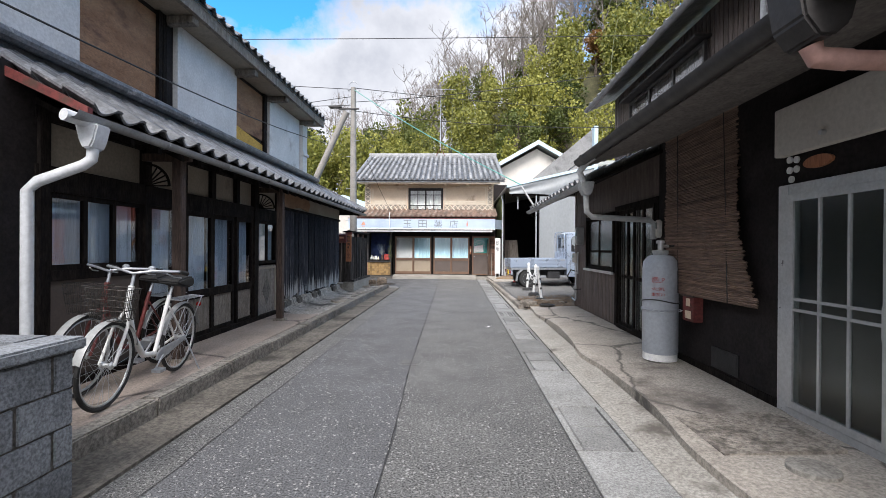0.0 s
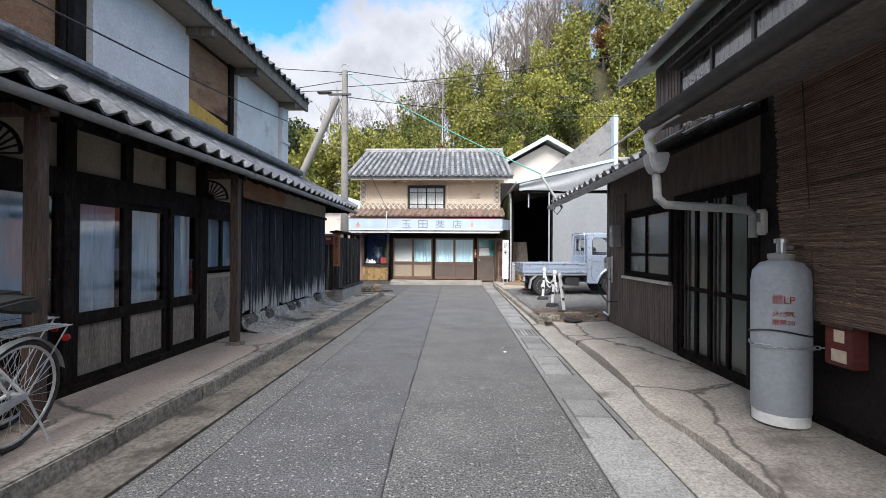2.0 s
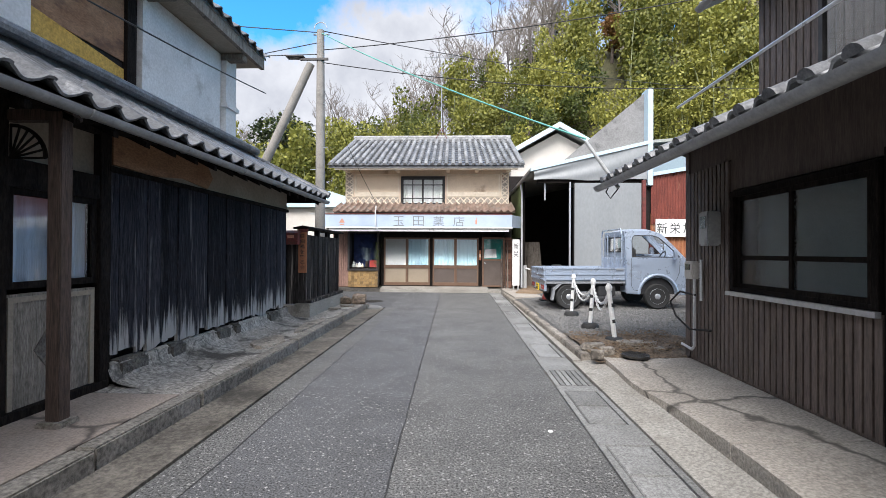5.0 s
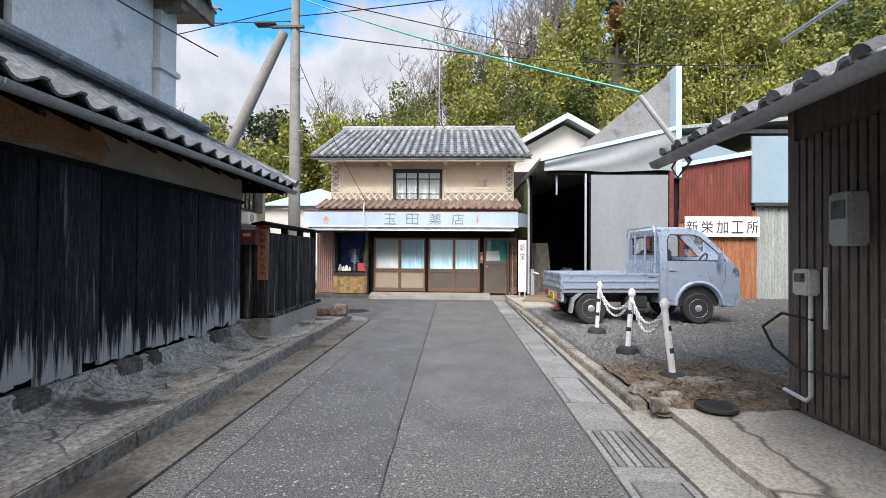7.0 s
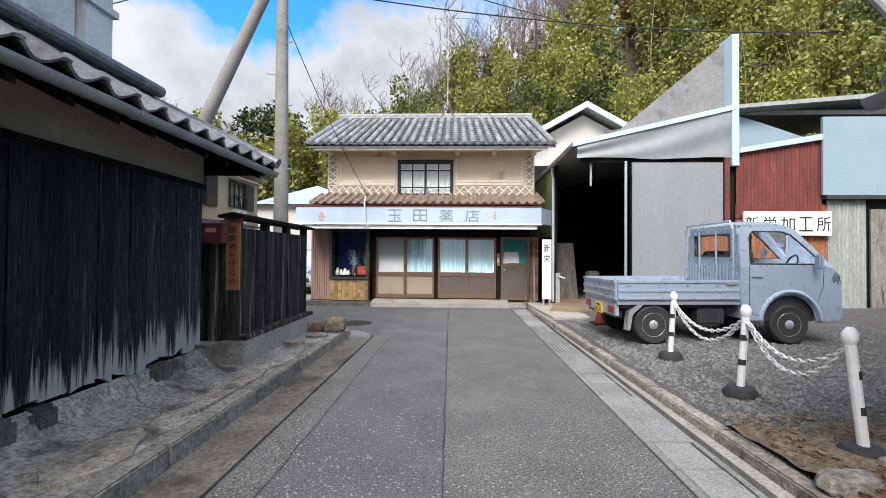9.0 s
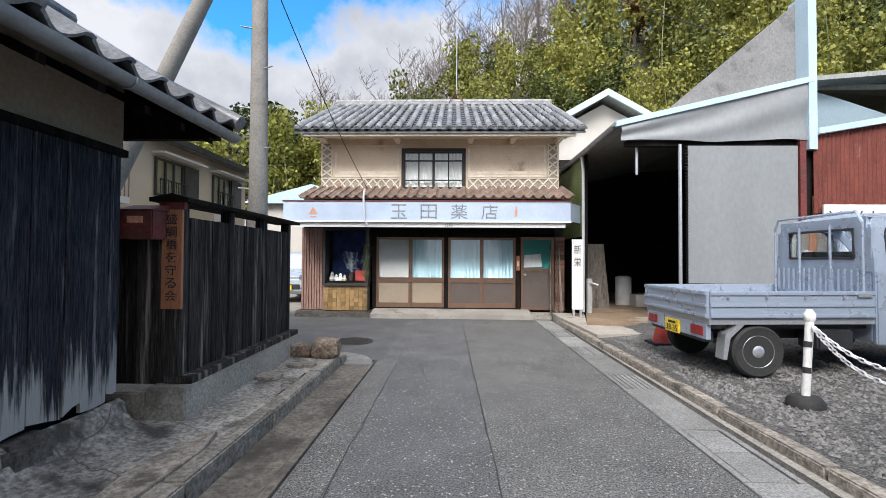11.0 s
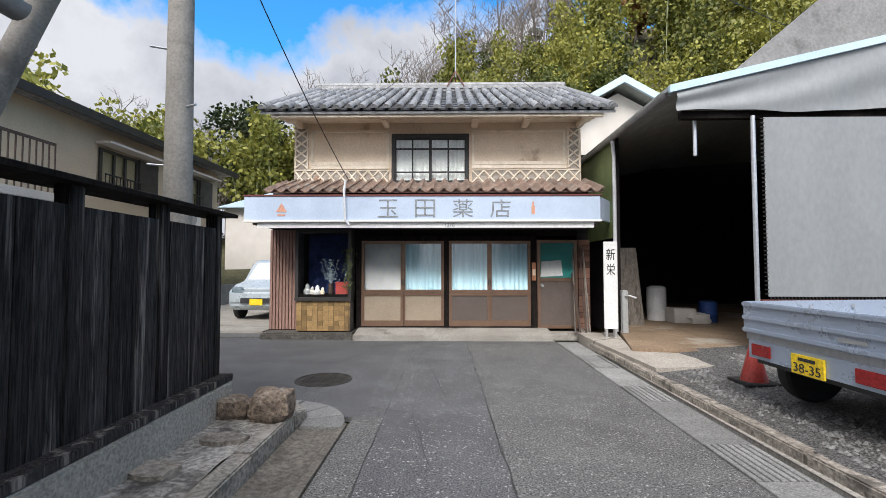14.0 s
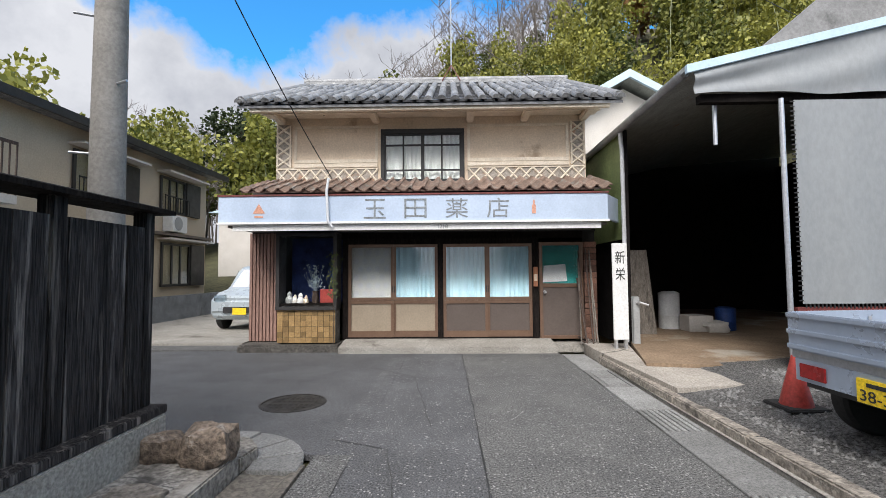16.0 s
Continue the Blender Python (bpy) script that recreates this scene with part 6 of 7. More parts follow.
for a, b in ((-4.34, -4.06), (1.24, 1.5)):
    part("lattice_tile", g().box(a, b, SU - 0.012, SU - 0.001, 3.37, 4.2), LATTICE_TILE, shop)
    for i in range(4):
        for s in (0, 1):
            z0, z1 = 3.38 + 0.205 * i, 3.38 + 0.205 * (i + 1)
            part("lattice_rib", g().tube([(a if s else b, SU - 0.02, z0), (b if s else a, SU - 0.02, z1)], 0.02, 5), LATTICE, shop)
    part("lattice_rim", g().box(a, a + 0.03, SU - 0.03, SU - 0.013, 3.37, 4.2).box(b - 0.03, b, SU - 0.03, SU - 0.013, 3.37, 4.2), LATTICE, shop)
uw = part("window_frame", g().box(-2.34, -2.28, SU - 0.06, SU + 0.08, 3.06, 4.08).box(-0.82, -0.76, SU - 0.06, SU + 0.08, 3.06, 4.08).box(-2.28, -0.82, SU - 0.06, SU + 0.08, 4.0, 4.08).box(-2.28, -0.82, SU - 0.06, SU + 0.08, 3.04, 3.1), BLACK, shop)
for a, b in ((-2.28, -1.55), (-1.55, -0.82)):
    sash(uw, "sash", "y", SU + 0.02, -1, a, b, 3.1, 4.0, 2, (3.3, 3.78), 0.03, BLACK, GLASS, CURTAIN_WHITE)
part("eave_beam", g().box(-4.5, 1.7, 20.2, 20.3, 4.28, 4.36).box(-4.55, 1.75, 19.86, 19.94, 4.2, 4.3).box(-4.5, 1.7, 19.94, 20.6, 4.32, 4.345), LATTICE, shop, bevel=0.006)
for x in (-4.3, -2.5, -0.72, 0.3, 1.4):
    part("bracket", g().box(x, x + 0.14, 20.0, 20.6, 4.2, 4.31), LATTICE, shop, bevel=0.02)
YE, ZE, YR, ZR = 19.82, 4.3, 23.1, 5.95
th = math.atan2(ZR - ZE, YR - YE)
L = math.hypot(ZR - ZE, YR - YE)
# the roof is hipped: its ridge is shorter than its eave
part("roof_deck", g().face([(-4.75, YE, ZE), (1.95, YE, ZE), (1.75, YR, ZR), (-4.55, YR, ZR)]).face([(-4.75, YE, ZE - 0.05), (1.95, YE, ZE - 0.05), (1.95, YE, ZE), (-4.75, YE, ZE)]).face([(-4.75, 26.4, ZE), (1.95, 26.4, ZE), (1.75, YR, ZR), (-4.55, YR, ZR)]), ROOF_DARK, shop)
pan = tile_mesh("pan_tile", 0.23, 0.32, ROOF, -0.02)
cover = cap_mesh("cover_tile", 0.07, 0.42, ROOF)
Yv = Vector((0, math.cos(th), math.sin(th)))
Zv = Vector((0, -math.sin(th), math.cos(th)))
bm4 = Matrix((Vector((1, 0, 0)), Yv, Zv)).transposed().to_4x4()
for i in range(29):
    x = -4.7 + 0.2357 * i
    for j in range(9):
        f = j / 9
        xx = x + (-1.4 - x) * 0.06 * f
        piece("cover_tile", cover, shop, Matrix.Translation(Vector((xx, YE - 0.04, ZE + 0.02)) + Yv * (L / 9 * (j + 1)) + Zv * R(0.03, 0.045)) @ bm4 @ pose(0, 0, 0, 2, 0, R(-1, 1)))
geo = g()
for i in range(28):
    for j in range(12):
        x = -4.58 + 0.2357 * i
        xx = x + (-1.4 - x) * 0.06 * j / 12
        p = Vector((xx, YE - 0.02, ZE + 0.01)) + Yv * (L / 12 * j)
        q = p + Yv * (L / 12 + 0.03)
        geo.face([p + Vector((-0.09, 0, 0)) + Zv * 0.035, p + Vector((0.09, 0, 0)) + Zv * 0.035, q + Vector((0.09, 0, 0)) + Zv * 0.01, q + Vector((-0.09, 0, 0)) + Zv * 0.01])
        geo.face([p + Vector((-0.09, 0, 0)) + Zv * 0.035, p + Vector((0.09, 0, 0)) + Zv * 0.035, p + Vector((0.09, 0, 0)), p + Vector((-0.09, 0, 0))])
tagged(part("pan_tiles", geo, ROOF_DARK, shop), kind="stuff")
part("ridge", g().box(-4.6, 1.8, YR - 0.12, YR + 0.12, ZR - 0.02, ZR + 0.14).tube([(-4.65, YR, ZR + 0.17), (1.85, YR, ZR + 0.17)], 0.08, 10).box(-4.62, 1.82, YR - 0.15, YR + 0.15, ZR + 0.05, ZR + 0.07), ROOF, shop)
for s, x in ((0, -4.68), (1, 1.88)):
    part("verge_ridge", g().tube([(x, YE, ZE + 0.08), (x + (-0.12 if s else 0.12), YR, ZR + 0.08)], 0.085, 10), ROOF, shop, smooth=True)
ant = thing("roof_antenna", (-1.0, YR, ZR), "rusty red antenna tripod with thin mast", "antenna")
for dx, dy in ((-0.22, -0.15), (0.22, -0.15), (0, 0.25)):
    part("leg", g().tube([(-1.0 + dx, YR + dy, ZR + 0.1), (-1.0, YR, ZR + 0.55)], 0.014, 6), RED_DARK, ant)
part("mast", g().tube([(-1.0, YR, ZR + 0.4), (-1.0, YR, ZR + 3.6)], 0.016, 6), STEEL, ant)
part("dipoles", (lambda q: [q.tube([(-1.0 + (i - 3) * 0.22, YR - 0.28 + 0.02 * i, ZR + 3.5), (-1.0 + (i - 3) * 0.22, YR + 0.28, ZR + 3.5)], 0.007, 4) for i in range(7)] and q.tube([(-1.75, YR, ZR + 3.5), (-0.25, YR, ZR + 3.5)], 0.01, 4))(g()), STEEL, ant)
# upright white sign board by the shed
ub = thing("sign_board", (1.6, 19.3, 0.25), "tall white sign board with black characters", "sign")
part("board", g().box(1.5, 1.73, 19.26, 19.3, 0.3, 1.8), WHITE, ub, bevel=0.006)
part("foot", g().box(1.52, 1.56, 19.27, 19.34, 0.0, 0.3).box(1.67, 1.71, 19.27, 19.34, 0.0, 0.3), ALU, ub)
for i, ch in enumerate("新栄"):
    part("letter", text_geo(ch, 0.2, (1.615, 19.256, 1.58 - 0.26 * i), (90, 0), fit=(0.15, 0.2)), INK, ub)
sticks = thing("timber_pile", (1.35, 19.9, 0.1), "thin old sticks and poles leaning on the shop", "timber")
for i in range(9):
    x = 1.3 + R(-0.1, 0.2)
    part("stick", g().tube([(x, 19.95 + R(-.2, .1), 0.12), (x + R(-0.15, 0.12), 20.3, R(0.9, 1.9) if i < 6 else 0.2)], R(0.008, 0.018), 6), BROWNWOOD if i % 2 else OLDBOARD, sticks)
tap = thing("standpipe", (1.95, 19.55, 0.2), "grey standpipe with a brass tap", "tap")
part("pillar", g().box(1.9, 2.0, 19.5, 19.6, 0.1, 0.95), PVC_GREY, tap, bevel=0.008)
part("spout", g().tube([(1.95, 19.5, 0.85), (1.98, 19.42, 0.86), (2.1, 19.4, 0.82)], 0.018, 8), ALU, tap)

# ---- workshop shed ----
shed = thing("shed", (3.5, 19, 0.2), "corrugated workshop shed with a dark open bay", "shed")
F = 17.5
part("floor", g().prism([(1.45, 18.0), (3.0, 17.7), (3.0, 26), (1.95, 26), (1.95, 19.8)], "z", -0.05, 0.2).box(3.0, 8, 17.65, 26, -0.05, 0.2), SHED_FLOOR, shed)
part("forecourt", g().prism([(1.18, 19.2), (1.3, 16.9), (2.9, 17.2), (2.98, 17.65), (1.46, 17.98), (1.9, 19.8), (1.2, 19.85)], "z", -0.05, 0.16), CONCRETE_CRACKED, shed, "cracked concrete threshold")
# the bay's shade is put into these near-black inner walls
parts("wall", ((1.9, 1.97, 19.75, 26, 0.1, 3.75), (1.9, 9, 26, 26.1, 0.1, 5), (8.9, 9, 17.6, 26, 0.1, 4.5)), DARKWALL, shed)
part("green_sheet", g().box(1.86, 1.895, 19.75, 23, 1.9, 3.7), GREEN_SHEET, shed, "green side sheet")
part("roof", g().prism([(1.8, 3.74), (1.8, 3.8), (5.3, 4.6), (9, 4.9), (9, 4.8), (5.3, 4.52)], "y", F, 26.2), CORR_GREY, shed)
part("roof_trim", g().prism([(1.8, 3.7), (1.8, 3.8), (5.18, 4.58), (5.18, 4.48)], "y", F - 0.06, F - 0.004), BLUE_TRIM, shed, "pale blue roof edge")
def canvas(u, v):
    x = 1.9 + 3.2 * u
    top, bot = 3.72 + 0.235 * (x - 1.9), 3.46 + 0.02 * math.sin(u * 9)
    return x, F - 0.02 - 0.035 * math.sin(v * 6 + u * 7) * math.sin(math.pi * v) - 0.02 * math.sin(u * 23) * v, top + (bot - top) * v
part("valance", g().grid(canvas, 40, 14), TARP, shed, "grey tarpaulin valance", smooth=True)
part("beam", g().box(2.0, 5.15, F + 0.05, F + 0.15, 3.38, 3.48), DARKWOOD, shed)
part("post", g().tube([(2.93, F + 0.02, 0.2), (2.93, F + 0.02, 3.4)], 0.03, 10).tube([(2.25, F + 0.2, 2.9), (2.25, F + 0.2, 3.45)], 0.025, 8), STEEL, shed)
part("tarp_door", g().grid(lambda u, v: (3.05 + 1.88 * u, F - 0.01 + 0.012 * math.sin(u * 15) * (1 - v), 0.97 + 2.4 * v), 40, 6), TARP, shed, "grey tarpaulin door", smooth=True)
geo = g()
for i in range(42):
    geo.box(3.0, 3.05, F - 0.03, F - 0.02, 1.0 + i * 0.057, 1.015 + i * 0.057)
    geo.box(3.07 + i * 0.0455, 3.085 + i * 0.0455, F - 0.03, F - 0.02, 0.92, 0.97)
tagged(part("lacing", geo, BLACK, shed), kind="stuff")
part("door_frame", g().box(4.95, 5.05, F - 0.04, F + 0.06, 0.3, 3.45).box(2.98, 5.05, F - 0.02, F + 0.06, 0.86, 0.93), RED_DARK, shed, "rusty steel frame")
for r in range(4):
    for i in range(6):
        part("block", g().box(2.98 + 0.4 * i + 0.003, 3.37 + 0.4 * i, F - 0.02, F + 0.1, 0.1 + r * 0.19, 0.28 + r * 0.19), BLOCK, shed)
half_gutter(shed, 1.8, 3.72, F, 23, 0.06, GUTTER, "grey gutter along the shed roof")
part("downpipe", g().tube([(1.8, 19.6, 3.66), (1.84, 19.68, 3.5), (1.86, 19.7, 3.4), (1.86, 19.7, 0.2)], 0.035, 10), PVC, shed, "white downpipe", smooth=True)
part("gable_wall", g().prism([(2.6, 3.9), (5.1, 6.0), (5.1, 3.5), (5.0, 3.5)], "y", F + 0.25, F + 0.4), GABLE, shed, "grey gable wall")
part("gable_trim", g().box(5.1, 5.24, F - 0.05, F + 0.42, 3.3, 6.06), BLUE_TRIM, shed)
def corrugated(x0, x1, z0, z1a, z1b, y, pitch=0.076, amp=0.012):
    n = int((x1 - x0) / pitch * 4)
    return g().grid(lambda u, v: (x0 + (x1 - x0) * u, y + amp * math.sin(2 * math.pi * u * (x1 - x0) / pitch), z0 + ((z1a + (z1b - z1a) * u) - z0) * v), n, 1)
part("iron_sheet", corrugated(5.2, 6.95, 2.2, 3.55, 3.85, F), RUST, shed, "dark red corrugated iron", smooth=True)
part("iron_sheet", corrugated(5.2, 7.1, 0.25, 2.5, 2.5, F + 0.03), RUST_LIGHT, shed, "rust streaked corrugated iron", smooth=True)
part("iron_sheet", corrugated(7.05, 7.85, 0.25, 2.72, 2.72, F + 0.02), CORR_GREY, shed, smooth=True)
part("blue_wall", g().box(6.9, 14, F - 0.1, F - 0.04, 2.68, 4.3), BLUE_WALL, shed, "grey-blue sheet wall")
part("blue_wall", g().prism([(5.24, 3.6), (5.24, 4.5), (5.9, 4.3), (6.9, 3.95), (6.9, 3.88)], "y", F + 0.3, F + 0.36), BLUE_WALL, shed)
part("blue_trim", g().prism([(5.24, 3.56), (5.24, 3.66), (6.95, 3.96), (6.95, 3.84)], "y", F - 0.09, F - 0.02), BLUE_TRIM, shed)
part("door_lintel", g().box(6.95, 14, F - 0.12, F + 0.05, 2.6, 2.68), GUTTER_DARK, shed)
for i, x in enumerate((7.95, 8.85, 9.75, 10.65)):
    part("shed_door", g().box(x, x + 0.86, F + 0.02, F + 0.06, 0.35, 2.4), RUST_LIGHT if i == 1 else OLDBOARD, shed, "streaked pale sheet door")
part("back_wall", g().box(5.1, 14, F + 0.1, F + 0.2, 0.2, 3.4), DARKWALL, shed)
part("far_roof", g().prism([(F + 0.4, 4.6), (26, 6.4), (26, 6.3), (F + 0.4, 4.5)], "x", 5.3, 14), CORR_GREY, shed)
ws = thing("workshop_sign", (6.2, 17.4, 1.8), "white painted wooden sign with black characters", "sign")
part("board", g().box(5.3, 7.08, F - 0.09, F - 0.05, 1.84, 2.34), WHITE, ws, bevel=0.004)
for i, ch in enumerate("新栄加工所"):
    part("letter", text_geo(ch, 0.3, (5.47 + 0.36 * i, F - 0.094, 2.08), (90, 0), fit=(0.28, 0.3)), INK, ws)
# clutter inside the bay
solo("plywood_sheet", g().prism([(2.0, 0.2), (2.75, 0.2), (2.6, 1.75), (1.98, 1.75)], "y", 20.6, 20.63), OLDBOARD, "tall board leaning in the bay", "board", (2.3, 20.6, 0.2))
def drum(x, y, r, h, m, label):
    solo("drum", g().lathe([(r, 0.2), (r, 0.2 + h * 0.33), (r * 1.03, 0.2 + h * 0.35), (r, 0.2 + h * 0.37), (r, 0.2 + h * 0.95), (r * 0.6, 0.2 + h)], x, y, 16), m, label, "drum", (x, y, 0.2), smooth=True)
drum(3.4, 21.5, 0.2, 0.75, WHITE, "white plastic drum in the dark bay")
drum(4.35, 21.2, 0.18, 0.45, mat("blue plastic", (0.03, 0.08, 0.3), (0.02, 0.06, 0.2), 0.5), "blue plastic bucket on the floor")
solo("crate", g().box(3.5, 3.95, 20.9, 21.3, 0.2, 0.5).box(3.53, 3.92, 20.88, 20.9, 0.25, 0.3), OFFWHITE, "white plastic crate on the floor", "crate", (3.7, 21.1, 0.2), bevel=0.01)
rock("sack", 4.0, 20.9, 0.18, 0.22, 0.15, 0.12, OFFWHITE, "crumpled white sack on the floor", 31)["category"] = "sack"

cone = thing("traffic_cone", (2.05, 16.3, 0.14), "red traffic cone on a black base", "cone")
z = lot(2.05, 16.3)
part("base", g().box(1.87, 2.23, 16.12, 16.48, z, z + 0.03), RUBBER, cone, bevel=0.01)
part("cone", g().lathe([(0.13, z + 0.03), (0.03, z + 0.44), (0.026, z + 0.46)], 2.05, 16.3, 20), RED, cone, smooth=True)

# chain posts
posts = ((2.0, 13.5), (1.95, 12.05), (1.92, 10.78))
tops = []
for x, y in posts:
    z = lot(x, y)
    ob = thing("chain_post", (x, y, z), "white plastic barrier post with black bands on a base", "post", "barrier posts")
    lean = R(-0.05, 0.05) - (0.06 if y < 11 else 0)
    part("base", g().lathe([(0.14, z - 0.01), (0.14, z + 0.04), (0.11, z + 0.08), (0.04, z + 0.09)], x, y, 20), RUBBER, ob, smooth=True)
    part("pole", g().tube([(x, y, z + 0.08), (x + lean, y, z + 0.72)], 0.032, 12), WHITE, ob)
    part("cap", g().lathe([(0.03, z + 0.71), (0.045, z + 0.74), (0.045, z + 0.78), (0.02, z + 0.82)], x + lean, y, 12), WHITE, ob, smooth=True)
    for h in (0.28, 0.5):
        part("band", g().tube([(x + lean * h * 1.3 - lean * 0.1, y, z + h), (x + lean * (h + 0.05) * 1.3 - lean * 0.1, y, z + h + 0.05)], 0.0335, 12), RUBBER, ob)
    tops.append(((x + lean, y, z + 0.7), ob))
for (a, oa), (c, ob) in zip(tops, tops[1:]):
    for sag in (0.22, 0.32):
        A, C = Vector(a), Vector(c)
        chain(oa, [A.lerp(C, i / 12) - Vector((0, 0, sag * 4 * (i / 12) * (1 - i / 12))) for i in range(13)], 0.045, 0.007, WHITE)

# ---- small flat-bed truck ----
truck = thing("truck", (0, 0, 0), "silver-blue small flat-bed truck parked on gravel", "truck")
HW = 0.7
def tyre(x, s):
    y = s * 0.62
    w = part("wheel", g().lathe([(0.18, y - 0.06), (0.25, y - 0.072), (0.272, y - 0.05), (0.275, y), (0.272, y + 0.05), (0.25, y + 0.072), (0.18, y + 0.06)], x, 0.275, 28, "y"), RUBBER, truck, "black tyre", smooth=True)
    o = y + s * 0.05
    part("rim", g().lathe([(0.175, y - 0.05 * s), (0.178, o), (0.165, o + s * 0.012), (0.13, o - s * 0.02), (0.08, o - s * 0.005), (0.05, o + s * 0.02), (0.01, o + s * 0.022)], x, 0.275, 24, "y"), STEEL, w, smooth=True)
    hol = g()
    for i in range(12):
        a = 2 * math.pi * i / 12
        hol.lathe([(0.014, o - s * 0.012), (0.014, o - s * 0.003)], x + 0.108 * math.cos(a), 0.275 + 0.108 * math.sin(a), 8, "y")
    part("rim_holes", hol, BLACK, w)
for x in (0, 1.9):
    for s in (-1, 1):
        tyre(x, s)
part("chassis", g().box(-0.48, 2.3, -0.35, -0.25, 0.36, 0.48).box(-0.48, 2.3, 0.25, 0.35, 0.36, 0.48).box(-0.05, 0.05, -0.55, 0.55, 0.24, 0.3).box(-0.5, -0.42, -0.6, 0.6, 0.36, 0.46).box(-0.45, 1.2, -0.6, 0.6, 0.5, 0.56), PLASTIC_BLACK, truck)
part("tool_box", g().box(0.62, 1.0, -0.68, -0.4, 0.28, 0.5), PLASTIC_BLACK, truck, bevel=0.02)
part("mudguard", g().prism([(-0.38, 0.2), (-0.34, 0.2), (-0.3, 0.42), (-0.16, 0.55), (-0.2, 0.58), (-0.35, 0.46)], "y", -0.7, -0.56), STEEL, truck)
bed = part("bed", g().box(-0.52, 1.2, -HW, HW, 0.56, 0.62), STEEL, truck)
for s in (-1, 1):
    geo = g().box(-0.51, 1.19, s * HW - 0.016, s * HW + 0.016, 0.62, 0.9)
    for z in (0.63, 0.74, 0.86):
        geo.box(-0.51, 1.19, s * HW + (0.016 if s > 0 else -0.028), s * HW + (0.028 if s > 0 else -0.016), z, z + 0.035)
    part("side_board", geo, SILVER, bed, bevel=0.004)
    for x in (-0.35, 0.05, 0.45, 0.85):
        part("hook", g().box(x, x + 0.025, s * HW - 0.034, s * HW - 0.029, 0.83, 0.86), STEEL, bed)
    part("latch", g().box(1.0, 1.15, s * HW + s * 0.03 - 0.005, s * HW + s * 0.03 + 0.005, 0.84, 0.88), STEEL, bed)
tg = part("tail_gate", g().box(-0.545, -0.513, -HW, HW, 0.62, 0.9), SILVER, bed, bevel=0.004)
for z in (0.63, 0.74, 0.86):
    part("gate_rib", g().box(-0.56, -0.546, -HW, HW, z, z + 0.035), SILVER, tg, bevel=0.004)
part("emblem", g().box(-0.552, -0.546, -0.5, -0.28, 0.69, 0.72), PVC_GREY, tg)
part("tail_panel", g().box(-0.53, -0.48, -0.66, 0.66, 0.4, 0.56), SILVER, truck)
for s in (-1, 1):
    part("tail_lamp", g().box(-0.545, -0.531, s * 0.5 - 0.11, s * 0.5 + 0.11, 0.43, 0.53), LAMP_RED, truck, "red tail lamp", bevel=0.004)
pl = part("number_plate", g().box(-0.55, -0.532, -0.15, 0.15, 0.38, 0.53), PLATE_YELLOW, truck, "yellow number plate")
part("number", text_geo("38-35", 0.1, (-0.552, 0, 0.43), (90, -90), 0.003, fit=(0.25, 0.07)), INK, pl)
part("bar_text", g().box(-0.553, -0.5505, -0.08, 0.08, 0.485, 0.51), INK, pl)
# cab: side outline with the lower body, then window frames, roof and glass
arch = [(1.9 + 0.37 * math.cos(a), 0.32 + 0.37 * math.sin(a)) for a in (math.pi * (1 - i / 10) for i in range(11))]
side = [(1.22, 0.34), (1.5, 0.32)] + arch + [(2.3, 0.3), (2.58, 0.31), (2.63, 0.38), (2.64, 0.5), (2.635, 0.64), (2.62, 0.8), (2.58, 0.98), (2.54, 1.05), (2.44, 1.1), (1.22, 1.1)]
nose = [(2.58, 0.31), (2.63, 0.38), (2.64, 0.5), (2.635, 0.64), (2.62, 0.8), (2.58, 0.98), (2.54, 1.05), (2.46, 1.05), (2.5, 0.31)]
cab = part("cab_body", g().prism(side, "y", -HW, -HW + 0.05).prism(side, "y", HW - 0.05, HW).box(1.22, 1.26, -HW + 0.05, HW - 0.05, 0.36, 1.1).prism(nose, "y", -HW + 0.05, HW - 0.05).box(1.26, 2.5, -HW + 0.05, HW - 0.05, 0.66, 0.72), SILVER, truck, "silver-blue cab", bevel=0.014, smooth=True)
outer = [(1.22, 1.09), (1.235, 1.6), (1.27, 1.67), (1.36, 1.7), (1.84, 1.69), (2.02, 1.62), (2.25, 1.38), (2.54, 1.05), (2.44, 1.09)]
inner = [(1.36, 1.13), (1.375, 1.5), (1.395, 1.55), (1.43, 1.59), (1.83, 1.585), (1.96, 1.54), (2.17, 1.34), (2.38, 1.12), (2.3, 1.12)]
def lean(z):
    return HW - 0.012 - 0.14 * max(0.0, z - 1.09) ** 1.2
